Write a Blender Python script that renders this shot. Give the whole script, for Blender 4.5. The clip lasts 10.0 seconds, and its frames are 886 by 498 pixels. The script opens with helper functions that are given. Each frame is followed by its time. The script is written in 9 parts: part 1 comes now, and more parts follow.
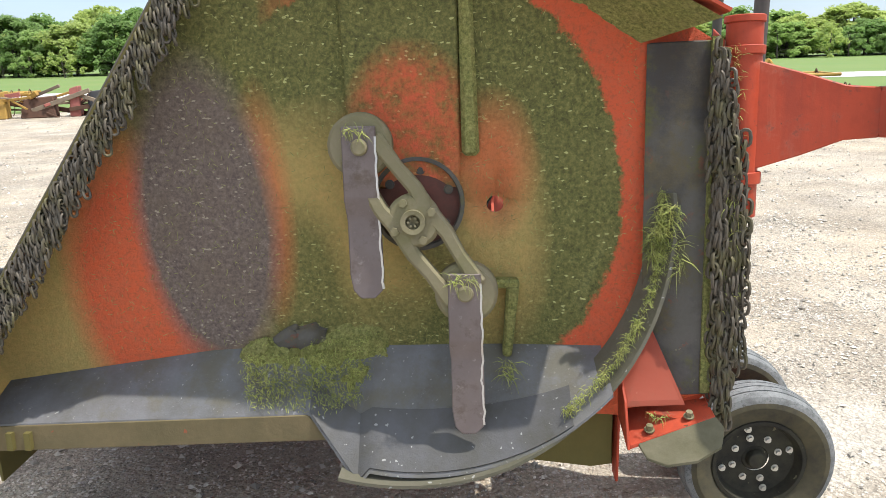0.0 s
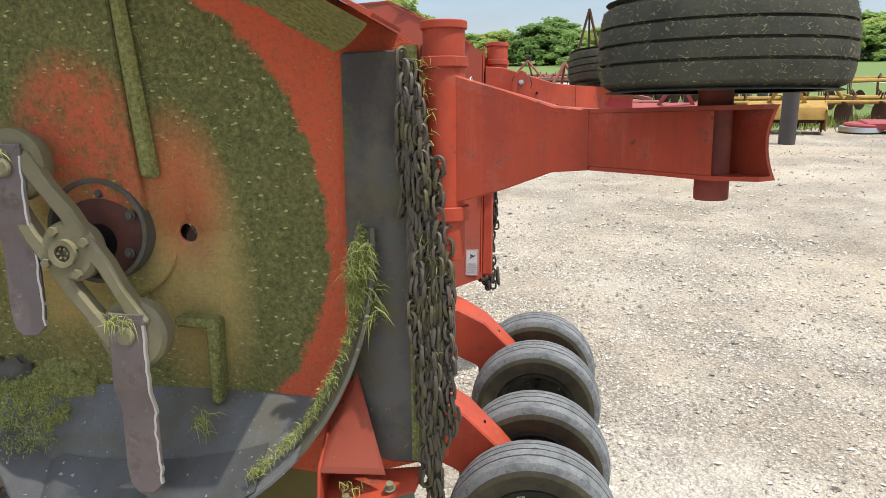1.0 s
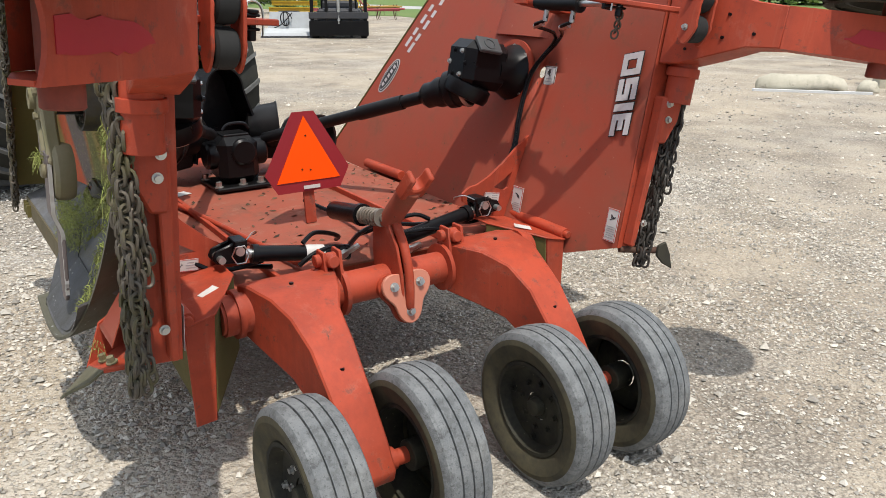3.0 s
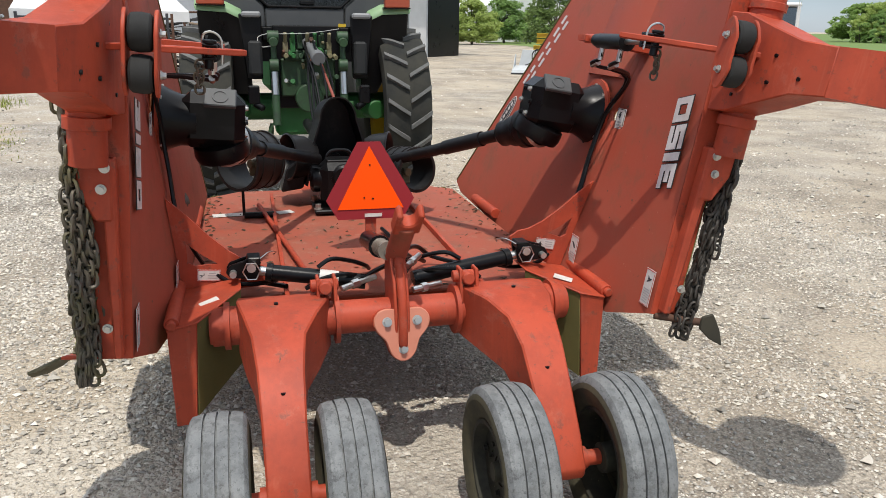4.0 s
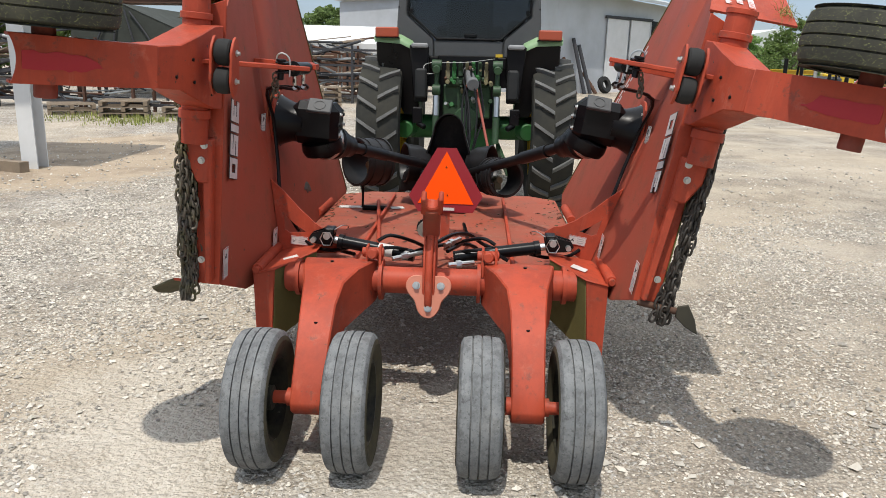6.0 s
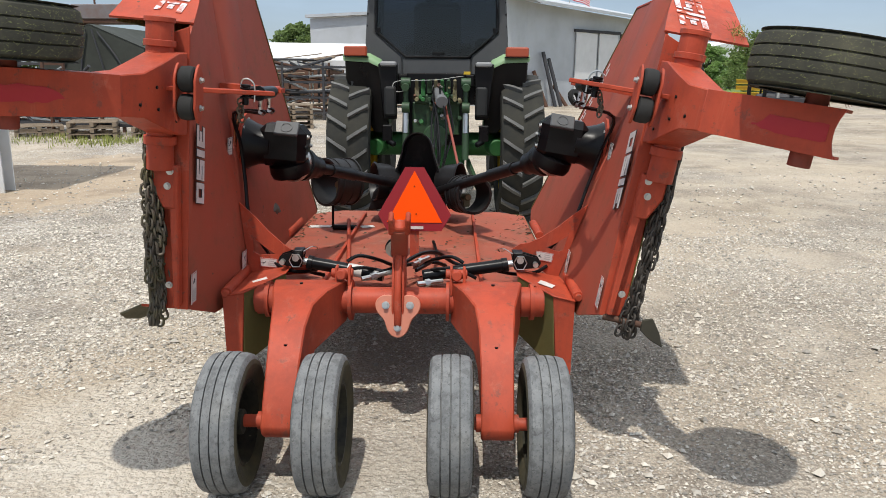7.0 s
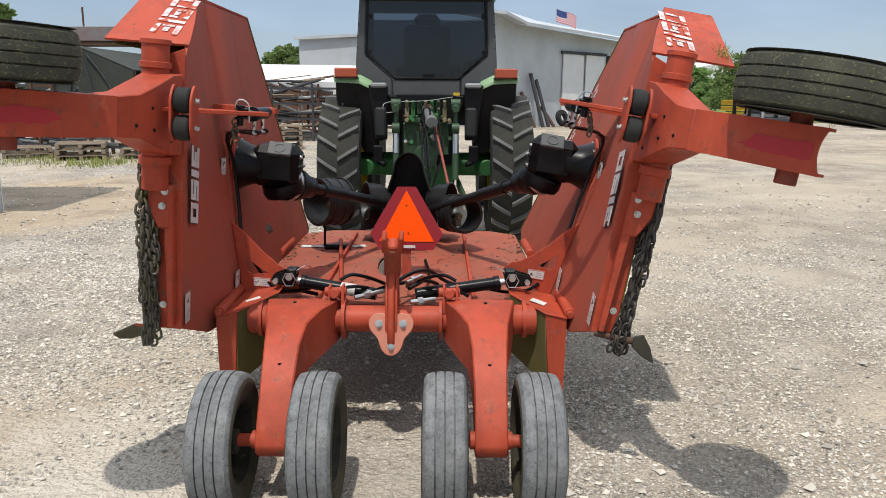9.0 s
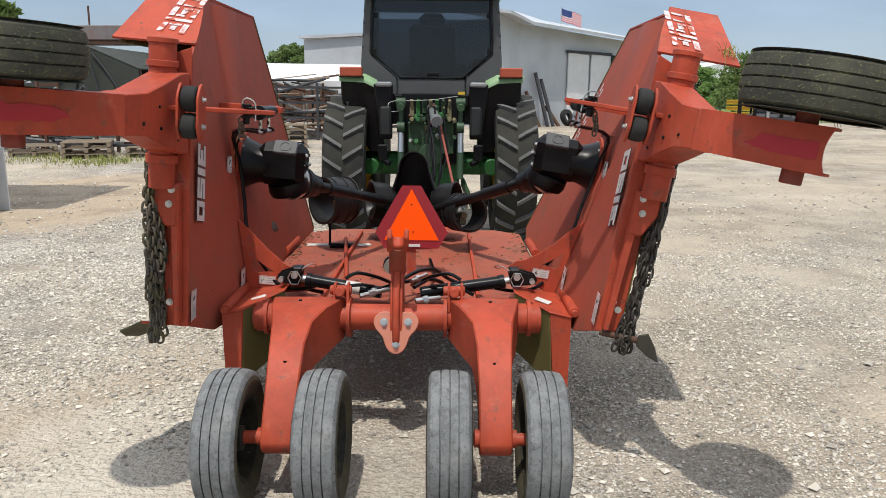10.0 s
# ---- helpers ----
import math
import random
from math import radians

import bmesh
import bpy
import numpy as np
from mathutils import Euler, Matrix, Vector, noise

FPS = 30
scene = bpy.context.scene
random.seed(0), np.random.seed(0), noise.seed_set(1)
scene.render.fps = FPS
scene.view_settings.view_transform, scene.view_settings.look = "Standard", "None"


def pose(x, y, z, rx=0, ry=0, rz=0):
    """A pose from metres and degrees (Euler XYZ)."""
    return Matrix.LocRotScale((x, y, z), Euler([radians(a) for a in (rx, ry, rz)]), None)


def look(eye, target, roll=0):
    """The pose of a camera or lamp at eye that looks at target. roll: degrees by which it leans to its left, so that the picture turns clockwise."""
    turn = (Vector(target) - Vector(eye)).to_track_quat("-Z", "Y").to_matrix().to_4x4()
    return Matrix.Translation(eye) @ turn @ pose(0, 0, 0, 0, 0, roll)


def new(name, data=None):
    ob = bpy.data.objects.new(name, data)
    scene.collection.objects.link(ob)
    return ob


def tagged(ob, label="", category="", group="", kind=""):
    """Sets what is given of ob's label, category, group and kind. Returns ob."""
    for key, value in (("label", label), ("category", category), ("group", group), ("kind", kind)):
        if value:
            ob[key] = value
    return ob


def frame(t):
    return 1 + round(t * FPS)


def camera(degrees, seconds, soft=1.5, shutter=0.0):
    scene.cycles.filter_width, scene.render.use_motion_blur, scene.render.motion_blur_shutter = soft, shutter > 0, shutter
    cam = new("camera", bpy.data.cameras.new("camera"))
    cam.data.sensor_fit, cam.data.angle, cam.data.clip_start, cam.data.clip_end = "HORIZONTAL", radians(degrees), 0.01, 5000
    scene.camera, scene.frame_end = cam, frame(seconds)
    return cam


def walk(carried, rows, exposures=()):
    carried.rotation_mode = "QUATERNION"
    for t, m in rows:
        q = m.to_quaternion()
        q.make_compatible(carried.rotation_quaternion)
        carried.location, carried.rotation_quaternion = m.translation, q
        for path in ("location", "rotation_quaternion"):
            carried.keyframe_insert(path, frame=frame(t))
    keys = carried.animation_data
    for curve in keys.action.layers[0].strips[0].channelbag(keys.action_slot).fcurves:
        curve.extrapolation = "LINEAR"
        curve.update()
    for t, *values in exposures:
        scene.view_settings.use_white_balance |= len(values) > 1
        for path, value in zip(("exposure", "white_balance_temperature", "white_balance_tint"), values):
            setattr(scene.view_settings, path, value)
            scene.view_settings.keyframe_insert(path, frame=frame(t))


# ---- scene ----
cam = camera(61.0, 10.0, 0.75)
PATH = [
    (0, (0.363, -3.216, 1.765), (0.284, -1.283, 1.256), -1.7),
    (0.5, (0.910, -2.986, 1.781), (0.767, -1.056, 1.275), -2.1),
    (1, (1.410, -2.806, 1.766), (1.149, -0.889, 1.26), -1.2),
    (1.5, (1.949, -2.559, 1.704), (1.385, -0.718, 1.161), -0.9),
    (2, (2.555, -2.241, 1.64), (1.617, -0.573, 1.058), -1.0),
    (2.5, (2.872, -1.826, 1.618), (1.611, -0.414, 0.974), 0.1),
    (3, (3.091, -1.377, 1.639), (1.530, -0.310, 0.987), 0.3),
    (3.2, (3.175, -1.172, 1.632), (1.514, -0.259, 0.995), 0.2),
    (4.3, (3.481, -0.311, 1.631), (1.581, -0.004, 1.087), 1.0),
    (4.5, (3.584, -0.168, 1.596), (1.663, -0.004, 1.065), 1.1),
    (5, (3.814, 0.108, 1.625), (1.882, 0.021, 1.115), 1.8),
    (5.5, (4.051, 0.157, 1.6), (2.118, 0.058, 1.096), 1.6),
    (7, (4.142, 0.211, 1.645), (2.195, 0.188, 1.185), 0.5),
    (7.5, (4.143, 0.206, 1.644), (2.193, 0.203, 1.199), 0.5),
    (8, (4.159, 0.204, 1.646), (2.205, 0.211, 1.216), 0.4),
    (8.5, (4.165, 0.198, 1.651), (2.209, 0.209, 1.233), 0.4),
    (9, (4.173, 0.194, 1.643), (2.215, 0.200, 1.236), 0.4),
    (9.5, (4.180, 0.187, 1.64), (2.222, 0.186, 1.234), 0.4),
    (10, (4.182, 0.190, 1.642), (2.224, 0.185, 1.233), 0.5),
]

EXPOSURE = [(0.0, 0.80), (0.5, 0.72), (1.0, 0.49), (2.0, 0.36), (3.0, 0.22), (5.0, 0.19), (10.0, 0.14)]
walk(cam, [(t, look(eye, target, roll)) for t, eye, target, roll in PATH], EXPOSURE)

# ---- world and sun ----
SUN_ELEV, SUN_AZ = 67.0, -10.5      # azimuth of the sun's place, degrees from +x towards +y
world = bpy.data.worlds.new("sky")
scene.world = world
world.use_nodes = True
wn = world.node_tree.nodes
sky = wn.new("ShaderNodeTexSky")
sky.sky_type = "NISHITA"
sky.sun_disc = False
sky.sun_elevation = radians(SUN_ELEV)
sky.sun_rotation = radians(90 - SUN_AZ)
sky.air_density, sky.dust_density, sky.ozone_density = 1.0, 0.25, 2.5
wn["Background"].inputs["Strength"].default_value = 0.188
# thin bright cloud overhead that thickens to blue-grey haze towards the horizon
wl = world.node_tree.links
wdir = wn.new("ShaderNodeTexCoord")
wsep = wn.new("ShaderNodeSeparateXYZ")
wl.new(wdir.outputs["Generated"], wsep.inputs[0])
wramp = wn.new("ShaderNodeValToRGB")
for k, (p, c) in enumerate(((0.0, (0.17, 0.215, 0.28)), (0.12, (0.19, 0.24, 0.32)), (0.5, (0.50, 0.55, 0.61)), (1.0, (0.82, 0.855, 0.89)))):
    e = wramp.color_ramp.elements[k] if k < 2 else wramp.color_ramp.elements.new(p)
    e.position, e.color = p, (*c, 1)
wl.new(wsep.outputs[2], wramp.inputs[0])
wcl = wn.new("ShaderNodeTexNoise")
wcl.inputs["Scale"].default_value, wcl.inputs["Detail"].default_value, wcl.inputs["Roughness"].default_value = 3.0, 5, 0.55
wmap = wn.new("ShaderNodeMapping")
wmap.inputs["Scale"].default_value = (1, 1, 3.5)
wl.new(wdir.outputs["Generated"], wmap.inputs[0])
wl.new(wmap.outputs[0], wcl.inputs["Vector"])
wrng = wn.new("ShaderNodeMapRange")
wrng.inputs["From Min"].default_value, wrng.inputs["From Max"].default_value = 0.3, 0.7
wrng.inputs["To Min"].default_value, wrng.inputs["To Max"].default_value = 6.6, 9.5
wl.new(wcl.outputs["Fac"], wrng.inputs["Value"])
wmul = wn.new("ShaderNodeVectorMath")
wmul.operation = "SCALE"
wl.new(wramp.outputs[0], wmul.inputs[0])
wl.new(wrng.outputs[0], wmul.inputs["Scale"])
wmix = wn.new("ShaderNodeMix")
wmix.data_type = "RGBA"
wmix.inputs[0].default_value = 0.82
wl.new(sky.outputs[0], wmix.inputs[6])
wl.new(wmul.outputs[0], wmix.inputs[7])
wl.new(wmix.outputs[2], wn["Background"].inputs["Color"])
sun = new("sun", bpy.data.lights.new("sun", "SUN"))
sun.data.energy, sun.data.angle, sun.data.color = 3.25, radians(0.7), (1.0, 0.955, 0.875)
sd = Vector((math.cos(radians(SUN_ELEV)) * math.cos(radians(SUN_AZ)), math.cos(radians(SUN_ELEV)) * math.sin(radians(SUN_AZ)), math.sin(radians(SUN_ELEV))))
sun.matrix_world = look(sd * 60, (0, 0, 0))


# ---- materials ----
def ramp(nt, fac, stops):
    n = nt.nodes.new("ShaderNodeValToRGB")
    el = n.color_ramp.elements
    while len(el) < len(stops):
        el.new(0.5)
    for e, (p, c) in zip(el, stops):
        e.position, e.color = p, (*c, 1) if len(c) == 3 else c
    nt.links.new(fac, n.inputs[0])
    return n.outputs[0]


def noise_of(nt, vec, scale, detail=4, rough=0.6):
    n = nt.nodes.new("ShaderNodeTexNoise")
    n.inputs["Scale"].default_value, n.inputs["Detail"].default_value, n.inputs["Roughness"].default_value = scale, detail, rough
    nt.links.new(vec, n.inputs["Vector"])
    return n.outputs["Fac"]


def mixed(nt, fac, a, b):
    n = nt.nodes.new("ShaderNodeMix")
    n.data_type = "RGBA"
    for sock, val in ((n.inputs[0], fac), (n.inputs[6], a), (n.inputs[7], b)):
        if isinstance(val, (int, float)):
            sock.default_value = val
        elif isinstance(val, tuple):
            sock.default_value = (*val, 1)
        else:
            nt.links.new(val, sock)
    return n.outputs[2]


def maths(nt, op, a, b=0.0, c=0.0):
    n = nt.nodes.new("ShaderNodeMath")
    n.operation = op
    for sock, val in zip(n.inputs, (a, b, c)):
        if isinstance(val, (int, float)):
            sock.default_value = val
        else:
            nt.links.new(val, sock)
    return n.outputs[0]


def bumped(nt, bsdf, height, strength, dist):
    b = nt.nodes.new("ShaderNodeBump")
    b.inputs["Strength"].default_value, b.inputs["Distance"].default_value = strength, dist
    nt.links.new(height, b.inputs["Height"])
    nt.links.new(b.outputs[0], bsdf.inputs["Normal"])


def material(name, rough=0.6, metal=0.0):
    m = bpy.data.materials.new(name)
    m.use_nodes = True
    nt = m.node_tree
    bsdf = nt.nodes["Principled BSDF"]
    bsdf.inputs["Roughness"].default_value, bsdf.inputs["Metallic"].default_value = rough, metal
    vec = nt.nodes.new("ShaderNodeTexCoord").outputs["Object"]
    return m, nt, bsdf, vec


def worn(name, base, dirt, amount=0.5, rough=0.5, metal=0.0, big=2.2, small=45.0, bump=0.15, speck=None, specks=0.72, spec=0.4):
    """A painted or plain surface with large stains, small grain and specks of wear."""
    m, nt, bsdf, vec = material(name, rough, metal)
    bsdf.inputs["Specular IOR Level"].default_value = spec
    lo = noise_of(nt, vec, big, 6, 0.65)
    hi = noise_of(nt, vec, small, 5, 0.7)
    f1 = maths(nt, "MULTIPLY", ramp(nt, lo, [(0.36, (0, 0, 0)), (0.72, (1, 1, 1))]), amount)
    col = mixed(nt, f1, base, dirt)
    f2 = maths(nt, "MULTIPLY", ramp(nt, hi, [(0.4, (0, 0, 0)), (0.75, (1, 1, 1))]), amount * 0.7)
    col = mixed(nt, f2, col, tuple(0.6 * a + 0.4 * b for a, b in zip(base, dirt)))
    if speck:
        sp = noise_of(nt, vec, small * 0.6, 2, 0.5)
        col = mixed(nt, ramp(nt, sp, [(specks, (0, 0, 0)), (specks + 0.03, (1, 1, 1))]), col, speck)
    nt.links.new(col, bsdf.inputs["Base Color"])
    r = nt.nodes.new("ShaderNodeMapRange")
    r.inputs["To Min"].default_value, r.inputs["To Max"].default_value = max(0.05, rough - 0.12), min(1, rough + 0.22)
    nt.links.new(lo, r.inputs["Value"])
    nt.links.new(r.outputs[0], bsdf.inputs["Roughness"])
    bumped(nt, bsdf, hi, bump, 0.004)
    return m


def smudged(m, scale, lo, hi, colour, amount, stretch=(1, 1, 1)):
    """A further layer of stains with ragged rims over a material."""
    nt = m.node_tree
    bsdf = nt.nodes["Principled BSDF"]
    src = bsdf.inputs["Base Color"].links[0].from_socket
    vec = nt.nodes.new("ShaderNodeTexCoord").outputs["Object"]
    mp = nt.nodes.new("ShaderNodeVectorMath")
    mp.operation = "MULTIPLY"
    mp.inputs[1].default_value = stretch
    nt.links.new(vec, mp.inputs[0])
    vec = mp.outputs[0]
    f = ramp(nt, noise_of(nt, vec, scale, 8, 0.72), [(lo, (0, 0, 0)), (hi, (1, 1, 1))])
    nt.links.new(mixed(nt, maths(nt, "MULTIPLY", f, amount), src, colour), bsdf.inputs["Base Color"])
    return m


RED = worn("red_paint", (0.43, 0.062, 0.028), (0.33, 0.066, 0.036), 0.55, 0.5, spec=0.24, speck=(0.10, 0.05, 0.03), specks=0.74)
smudged(RED, 3.6, 0.46, 0.60, (0.24, 0.038, 0.020), 0.5)
smudged(RED, 9.0, 0.56, 0.66, (0.48, 0.15, 0.10), 0.45)
smudged(RED, 18.0, 0.58, 0.63, (0.15, 0.05, 0.035), 0.65)
smudged(RED, 1.0, 0.48, 0.62, (0.24, 0.045, 0.028), 0.4, (15, 15, 1.2))
smudged(RED, 1.0, 0.58, 0.68, (0.46, 0.13, 0.075), 0.3, (24, 24, 1.6))
smudged(RED, 48.0, 0.65, 0.67, (0.09, 0.055, 0.04), 0.8)
RED_TOP = worn("faded_red_paint", (0.345, 0.062, 0.035), (0.285, 0.095, 0.062), 0.6, 0.52, spec=0.24, big=3.0, speck=(0.12, 0.06, 0.04), specks=0.72)
smudged(RED_TOP, 6.0, 0.54, 0.66, (0.20, 0.075, 0.045), 0.55)
smudged(RED_TOP, 30.0, 0.66, 0.70, (0.45, 0.22, 0.15), 0.6)
DECK_RED = worn("dusty_deck_red", (0.33, 0.072, 0.042), (0.26, 0.105, 0.072), 0.8, 0.6, spec=0.2, big=3.5, speck=(0.10, 0.06, 0.04), specks=0.70)
smudged(DECK_RED, 4.5, 0.50, 0.64, (0.17, 0.08, 0.055), 0.6)
smudged(DECK_RED, 14.0, 0.56, 0.66, (0.33, 0.16, 0.11), 0.5)
RUSTY_RED = worn("rust_stained_red", (0.26, 0.045, 0.025), (0.07, 0.035, 0.025), 0.9, 0.7, big=9, bump=0.3)
REFLECT = worn("dark_red_reflector", (0.36, 0.012, 0.022), (0.40, 0.035, 0.03), 0.5, 0.5, big=16, speck=(0.5, 0.2, 0.15), specks=0.72)
BLACK = worn("black_paint", (0.004, 0.004, 0.005), (0.014, 0.013, 0.012), 0.45, 0.27, spec=0.2)
PLASTIC = worn("black_plastic", (0.005, 0.005, 0.006), (0.017, 0.016, 0.015), 0.5, 0.33, bump=0.05, spec=0.2)
smudged(PLASTIC, 7.0, 0.54, 0.64, (0.036, 0.032, 0.028), 0.35)
RUBBER = worn("dusty_rubber", (0.124, 0.130, 0.134), (0.256, 0.262, 0.260), 0.85, 0.9, big=9, small=110, bump=0.7)
smudged(RUBBER, 26.0, 0.48, 0.60, (0.075, 0.076, 0.076), 0.55)
smudged(RUBBER, 7.0, 0.52, 0.64, (0.20, 0.195, 0.18), 0.3)
smudged(RUBBER, 70.0, 0.56, 0.62, (0.055, 0.055, 0.054), 0.6)
RUBBER_SIDE = worn("rubber_sidewall", (0.045, 0.042, 0.034), (0.115, 0.100, 0.058), 1.0, 0.85, big=9, small=60, bump=0.3, spec=0.15)
RUBBER_GREEN = worn("grass_stained_rubber", (0.042, 0.042, 0.035), (0.11, 0.105, 0.075), 0.7, 0.8, big=8, small=120, bump=0.4, speck=(0.16, 0.17, 0.08), specks=0.69, spec=0.15)
RUBBER_NEW = worn("black_rubber", (0.02, 0.02, 0.02), (0.05, 0.05, 0.048), 0.6, 0.7, spec=0.15)
STEEL = worn("bright_steel", (0.62, 0.62, 0.6), (0.3, 0.29, 0.27), 0.4, 0.3, 1.0)
ZINC = worn("zinc_bolt", (0.55, 0.55, 0.53), (0.3, 0.28, 0.24), 0.5, 0.4, 0.9)
CHAIN = worn("rusty_chain_steel", (0.12, 0.103, 0.084), (0.08, 0.068, 0.04), 0.7, 0.55, 0.4, big=9, small=80, bump=0.3)
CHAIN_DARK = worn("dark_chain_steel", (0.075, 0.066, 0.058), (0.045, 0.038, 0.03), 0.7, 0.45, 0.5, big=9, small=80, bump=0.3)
DUSTY_RIM = worn("dusty_black_rim", (0.010, 0.010, 0.011), (0.060, 0.056, 0.036), 1.0, 0.6, big=11, small=60, speck=(0.13, 0.12, 0.08), specks=0.70, spec=0.2)
BLADE = worn("worn_blade_steel", (0.18, 0.150, 0.150), (0.13, 0.10, 0.09), 0.6, 0.5, 0.35, big=7, small=70)
BLADE_EDGE = worn("ground_blade_edge", (0.62, 0.60, 0.58), (0.35, 0.33, 0.31), 0.4, 0.35, 0.7)
CARRIER = worn("grass_stained_carrier", (0.21, 0.18, 0.115), (0.15, 0.145, 0.058), 0.8, 0.7, 0.1, big=6, small=60, bump=0.35)
smudged(CHAIN, 9.0, 0.48, 0.62, (0.13, 0.12, 0.045), 0.6)
smudged(BLADE, 9.0, 0.54, 0.66, (0.10, 0.075, 0.055), 0.75)
smudged(BLADE, 25.0, 0.60, 0.68, (0.30, 0.27, 0.26), 0.6)
smudged(CARRIER, 16.0, 0.52, 0.62, (0.22, 0.19, 0.12), 0.7)
SCRAPED = worn("scraped_steel", (0.155, 0.155, 0.166), (0.095, 0.09, 0.076), 1.0, 0.6, 0.15, big=7, small=90, bump=0.4, speck=(0.32, 0.32, 0.30), specks=0.71)
smudged(SCRAPED, 5.0, 0.50, 0.62, (0.115, 0.105, 0.075), 0.7)
smudged(SCRAPED, 60.0, 0.64, 0.67, (0.34, 0.34, 0.32), 0.8)
SHELF_DARK = worn("dark_shelf_steel", (0.088, 0.088, 0.095), (0.060, 0.057, 0.045), 1.0, 0.6, 0.15, big=7, small=90, bump=0.4, speck=(0.28, 0.28, 0.27), specks=0.70)
RIM_STEEL = worn("dark_scraped_rim", (0.13, 0.12, 0.092), (0.085, 0.083, 0.052), 0.9, 0.6, 0.2, big=8, small=70, bump=0.4, speck=(0.3, 0.3, 0.28), specks=0.69)
OLIVE = worn("grass_stained_paint", (0.13, 0.105, 0.03), (0.085, 0.08, 0.025), 0.8, 0.8, big=4, small=60, bump=0.3, speck=(0.32, 0.09, 0.035), specks=0.75)
ORANGE = worn("fluorescent_orange", (1.0, 0.085, 0.0), (0.97, 0.095, 0.004), 0.2, 0.6, bump=0.02, spec=0.15)
SIGN_RED = worn("sign_red_border", (0.26, 0.011, 0.018), (0.26, 0.035, 0.036), 0.3, 0.35, bump=0.02)
WHITE = worn("white_label", (0.60, 0.59, 0.57), (0.42, 0.36, 0.31), 0.6, 0.5, big=12, bump=0.02)
INK = worn("label_ink", (0.06, 0.06, 0.065), (0.1, 0.1, 0.1), 0.3, 0.5, bump=0.0, spec=0.15)
INK_GREY = worn("small_print_grey", (0.30, 0.30, 0.30), (0.42, 0.41, 0.40), 0.5, 0.5, bump=0.0)
INK_RED = worn("label_red", (0.5, 0.04, 0.03), (0.4, 0.06, 0.05), 0.3, 0.5, bump=0.0)
GREEN = worn("green_paint", (0.018, 0.13, 0.028), (0.045, 0.085, 0.04), 0.6, 0.5)
GREASY = worn("greasy_green_iron", (0.03, 0.075, 0.03), (0.02, 0.022, 0.02), 0.8, 0.5, big=12, small=60)
# paler copy of the green, sunlight put into the fender colour
GREEN_SUNLIT = worn("sunlit_green_paint", (0.22, 0.36, 0.18), (0.27, 0.36, 0.24), 0.4, 0.45)
YELLOW = worn("yellow_paint", (0.55, 0.36, 0.02), (0.4, 0.28, 0.05), 0.5, 0.4)
CAB = worn("grey_cab_trim", (0.052, 0.055, 0.058), (0.092, 0.093, 0.092), 0.6, 0.5)
CAB_DARK = worn("dark_cab_trim", (0.02, 0.021, 0.022), (0.05, 0.05, 0.048), 0.6, 0.5, spec=0.15)
LENS_RED = worn("orange_tail_lens", (0.34, 0.062, 0.026), (0.25, 0.075, 0.05), 0.4, 0.3, bump=0.05)
RUST = worn("rusty_iron", (0.12, 0.06, 0.038), (0.07, 0.045, 0.035), 0.7, 0.8, 0.2, big=8, bump=0.4)
# faded red with the sun's glare on the tow plate painted in
PINK_PLATE = worn("worn_glare_red_paint", (0.54, 0.21, 0.14), (0.46, 0.13, 0.07), 0.6, 0.4)


# ---- mesh helpers ----
def box(bm, c, s, rot=None):
    m = Matrix.Translation(c) @ (rot.to_4x4() if rot else Matrix()) @ Matrix.Diagonal((*s, 1))
    return bmesh.ops.create_cube(bm, size=1, matrix=m)["verts"]


def slab(bm, pts, way):
    """A plate: the outline pts (3D, flat) pushed along the vector way."""
    a = [bm.verts.new(p) for p in pts]
    b = [bm.verts.new(Vector(p) + Vector(way)) for p in pts]
    bm.faces.new(a)
    bm.faces.new(b[::-1])
    for i in range(len(a)):
        j = (i + 1) % len(a)
        bm.faces.new((a[j], a[i], b[i], b[j]))


def frame_of(way):
    w = Vector(way).normalized()
    u = w.orthogonal().normalized()
    return u, w.cross(u), w


def cyl(bm, p0, p1, r0, r1=None, seg=18, caps=True):
    r1 = r0 if r1 is None else r1
    p0, p1 = Vector(p0), Vector(p1)
    u, v, _ = frame_of(p1 - p0)
    rings = []
    for p, r in ((p0, r0), (p1, r1)):
        rings.append([bm.verts.new(p + (u * math.cos(a) + v * math.sin(a)) * r) for a in (math.tau * k / seg for k in range(seg))])
    for i in range(seg):
        j = (i + 1) % seg
        bm.faces.new((rings[0][i], rings[0][j], rings[1][j], rings[1][i]))
    if caps:
        bm.faces.new(rings[0][::-1])
        bm.faces.new(rings[1])


def lathe(bm, prof, o, axis, seg=32, closed=False, ends=True):
    """Turns the profile of (radius, height) about the axis through o."""
    o = Vector(o)
    u, v, w = frame_of(axis)
    rings = [[bm.verts.new(o + w * h + (u * math.cos(a) + v * math.sin(a)) * r) for a in (math.tau * k / seg for k in range(seg))] for r, h in prof]
    n = len(rings)
    for i in range(n if closed else n - 1):
        a, b = rings[i], rings[(i + 1) % n]
        for k in range(seg):
            l = (k + 1) % seg
            bm.faces.new((a[k], a[l], b[l], b[k]))
    if not closed and ends:
        for ring in (rings[0][::-1], rings[-1]):
            if (ring[0].co - ring[1].co).length > 1e-4:
                bm.faces.new(ring)


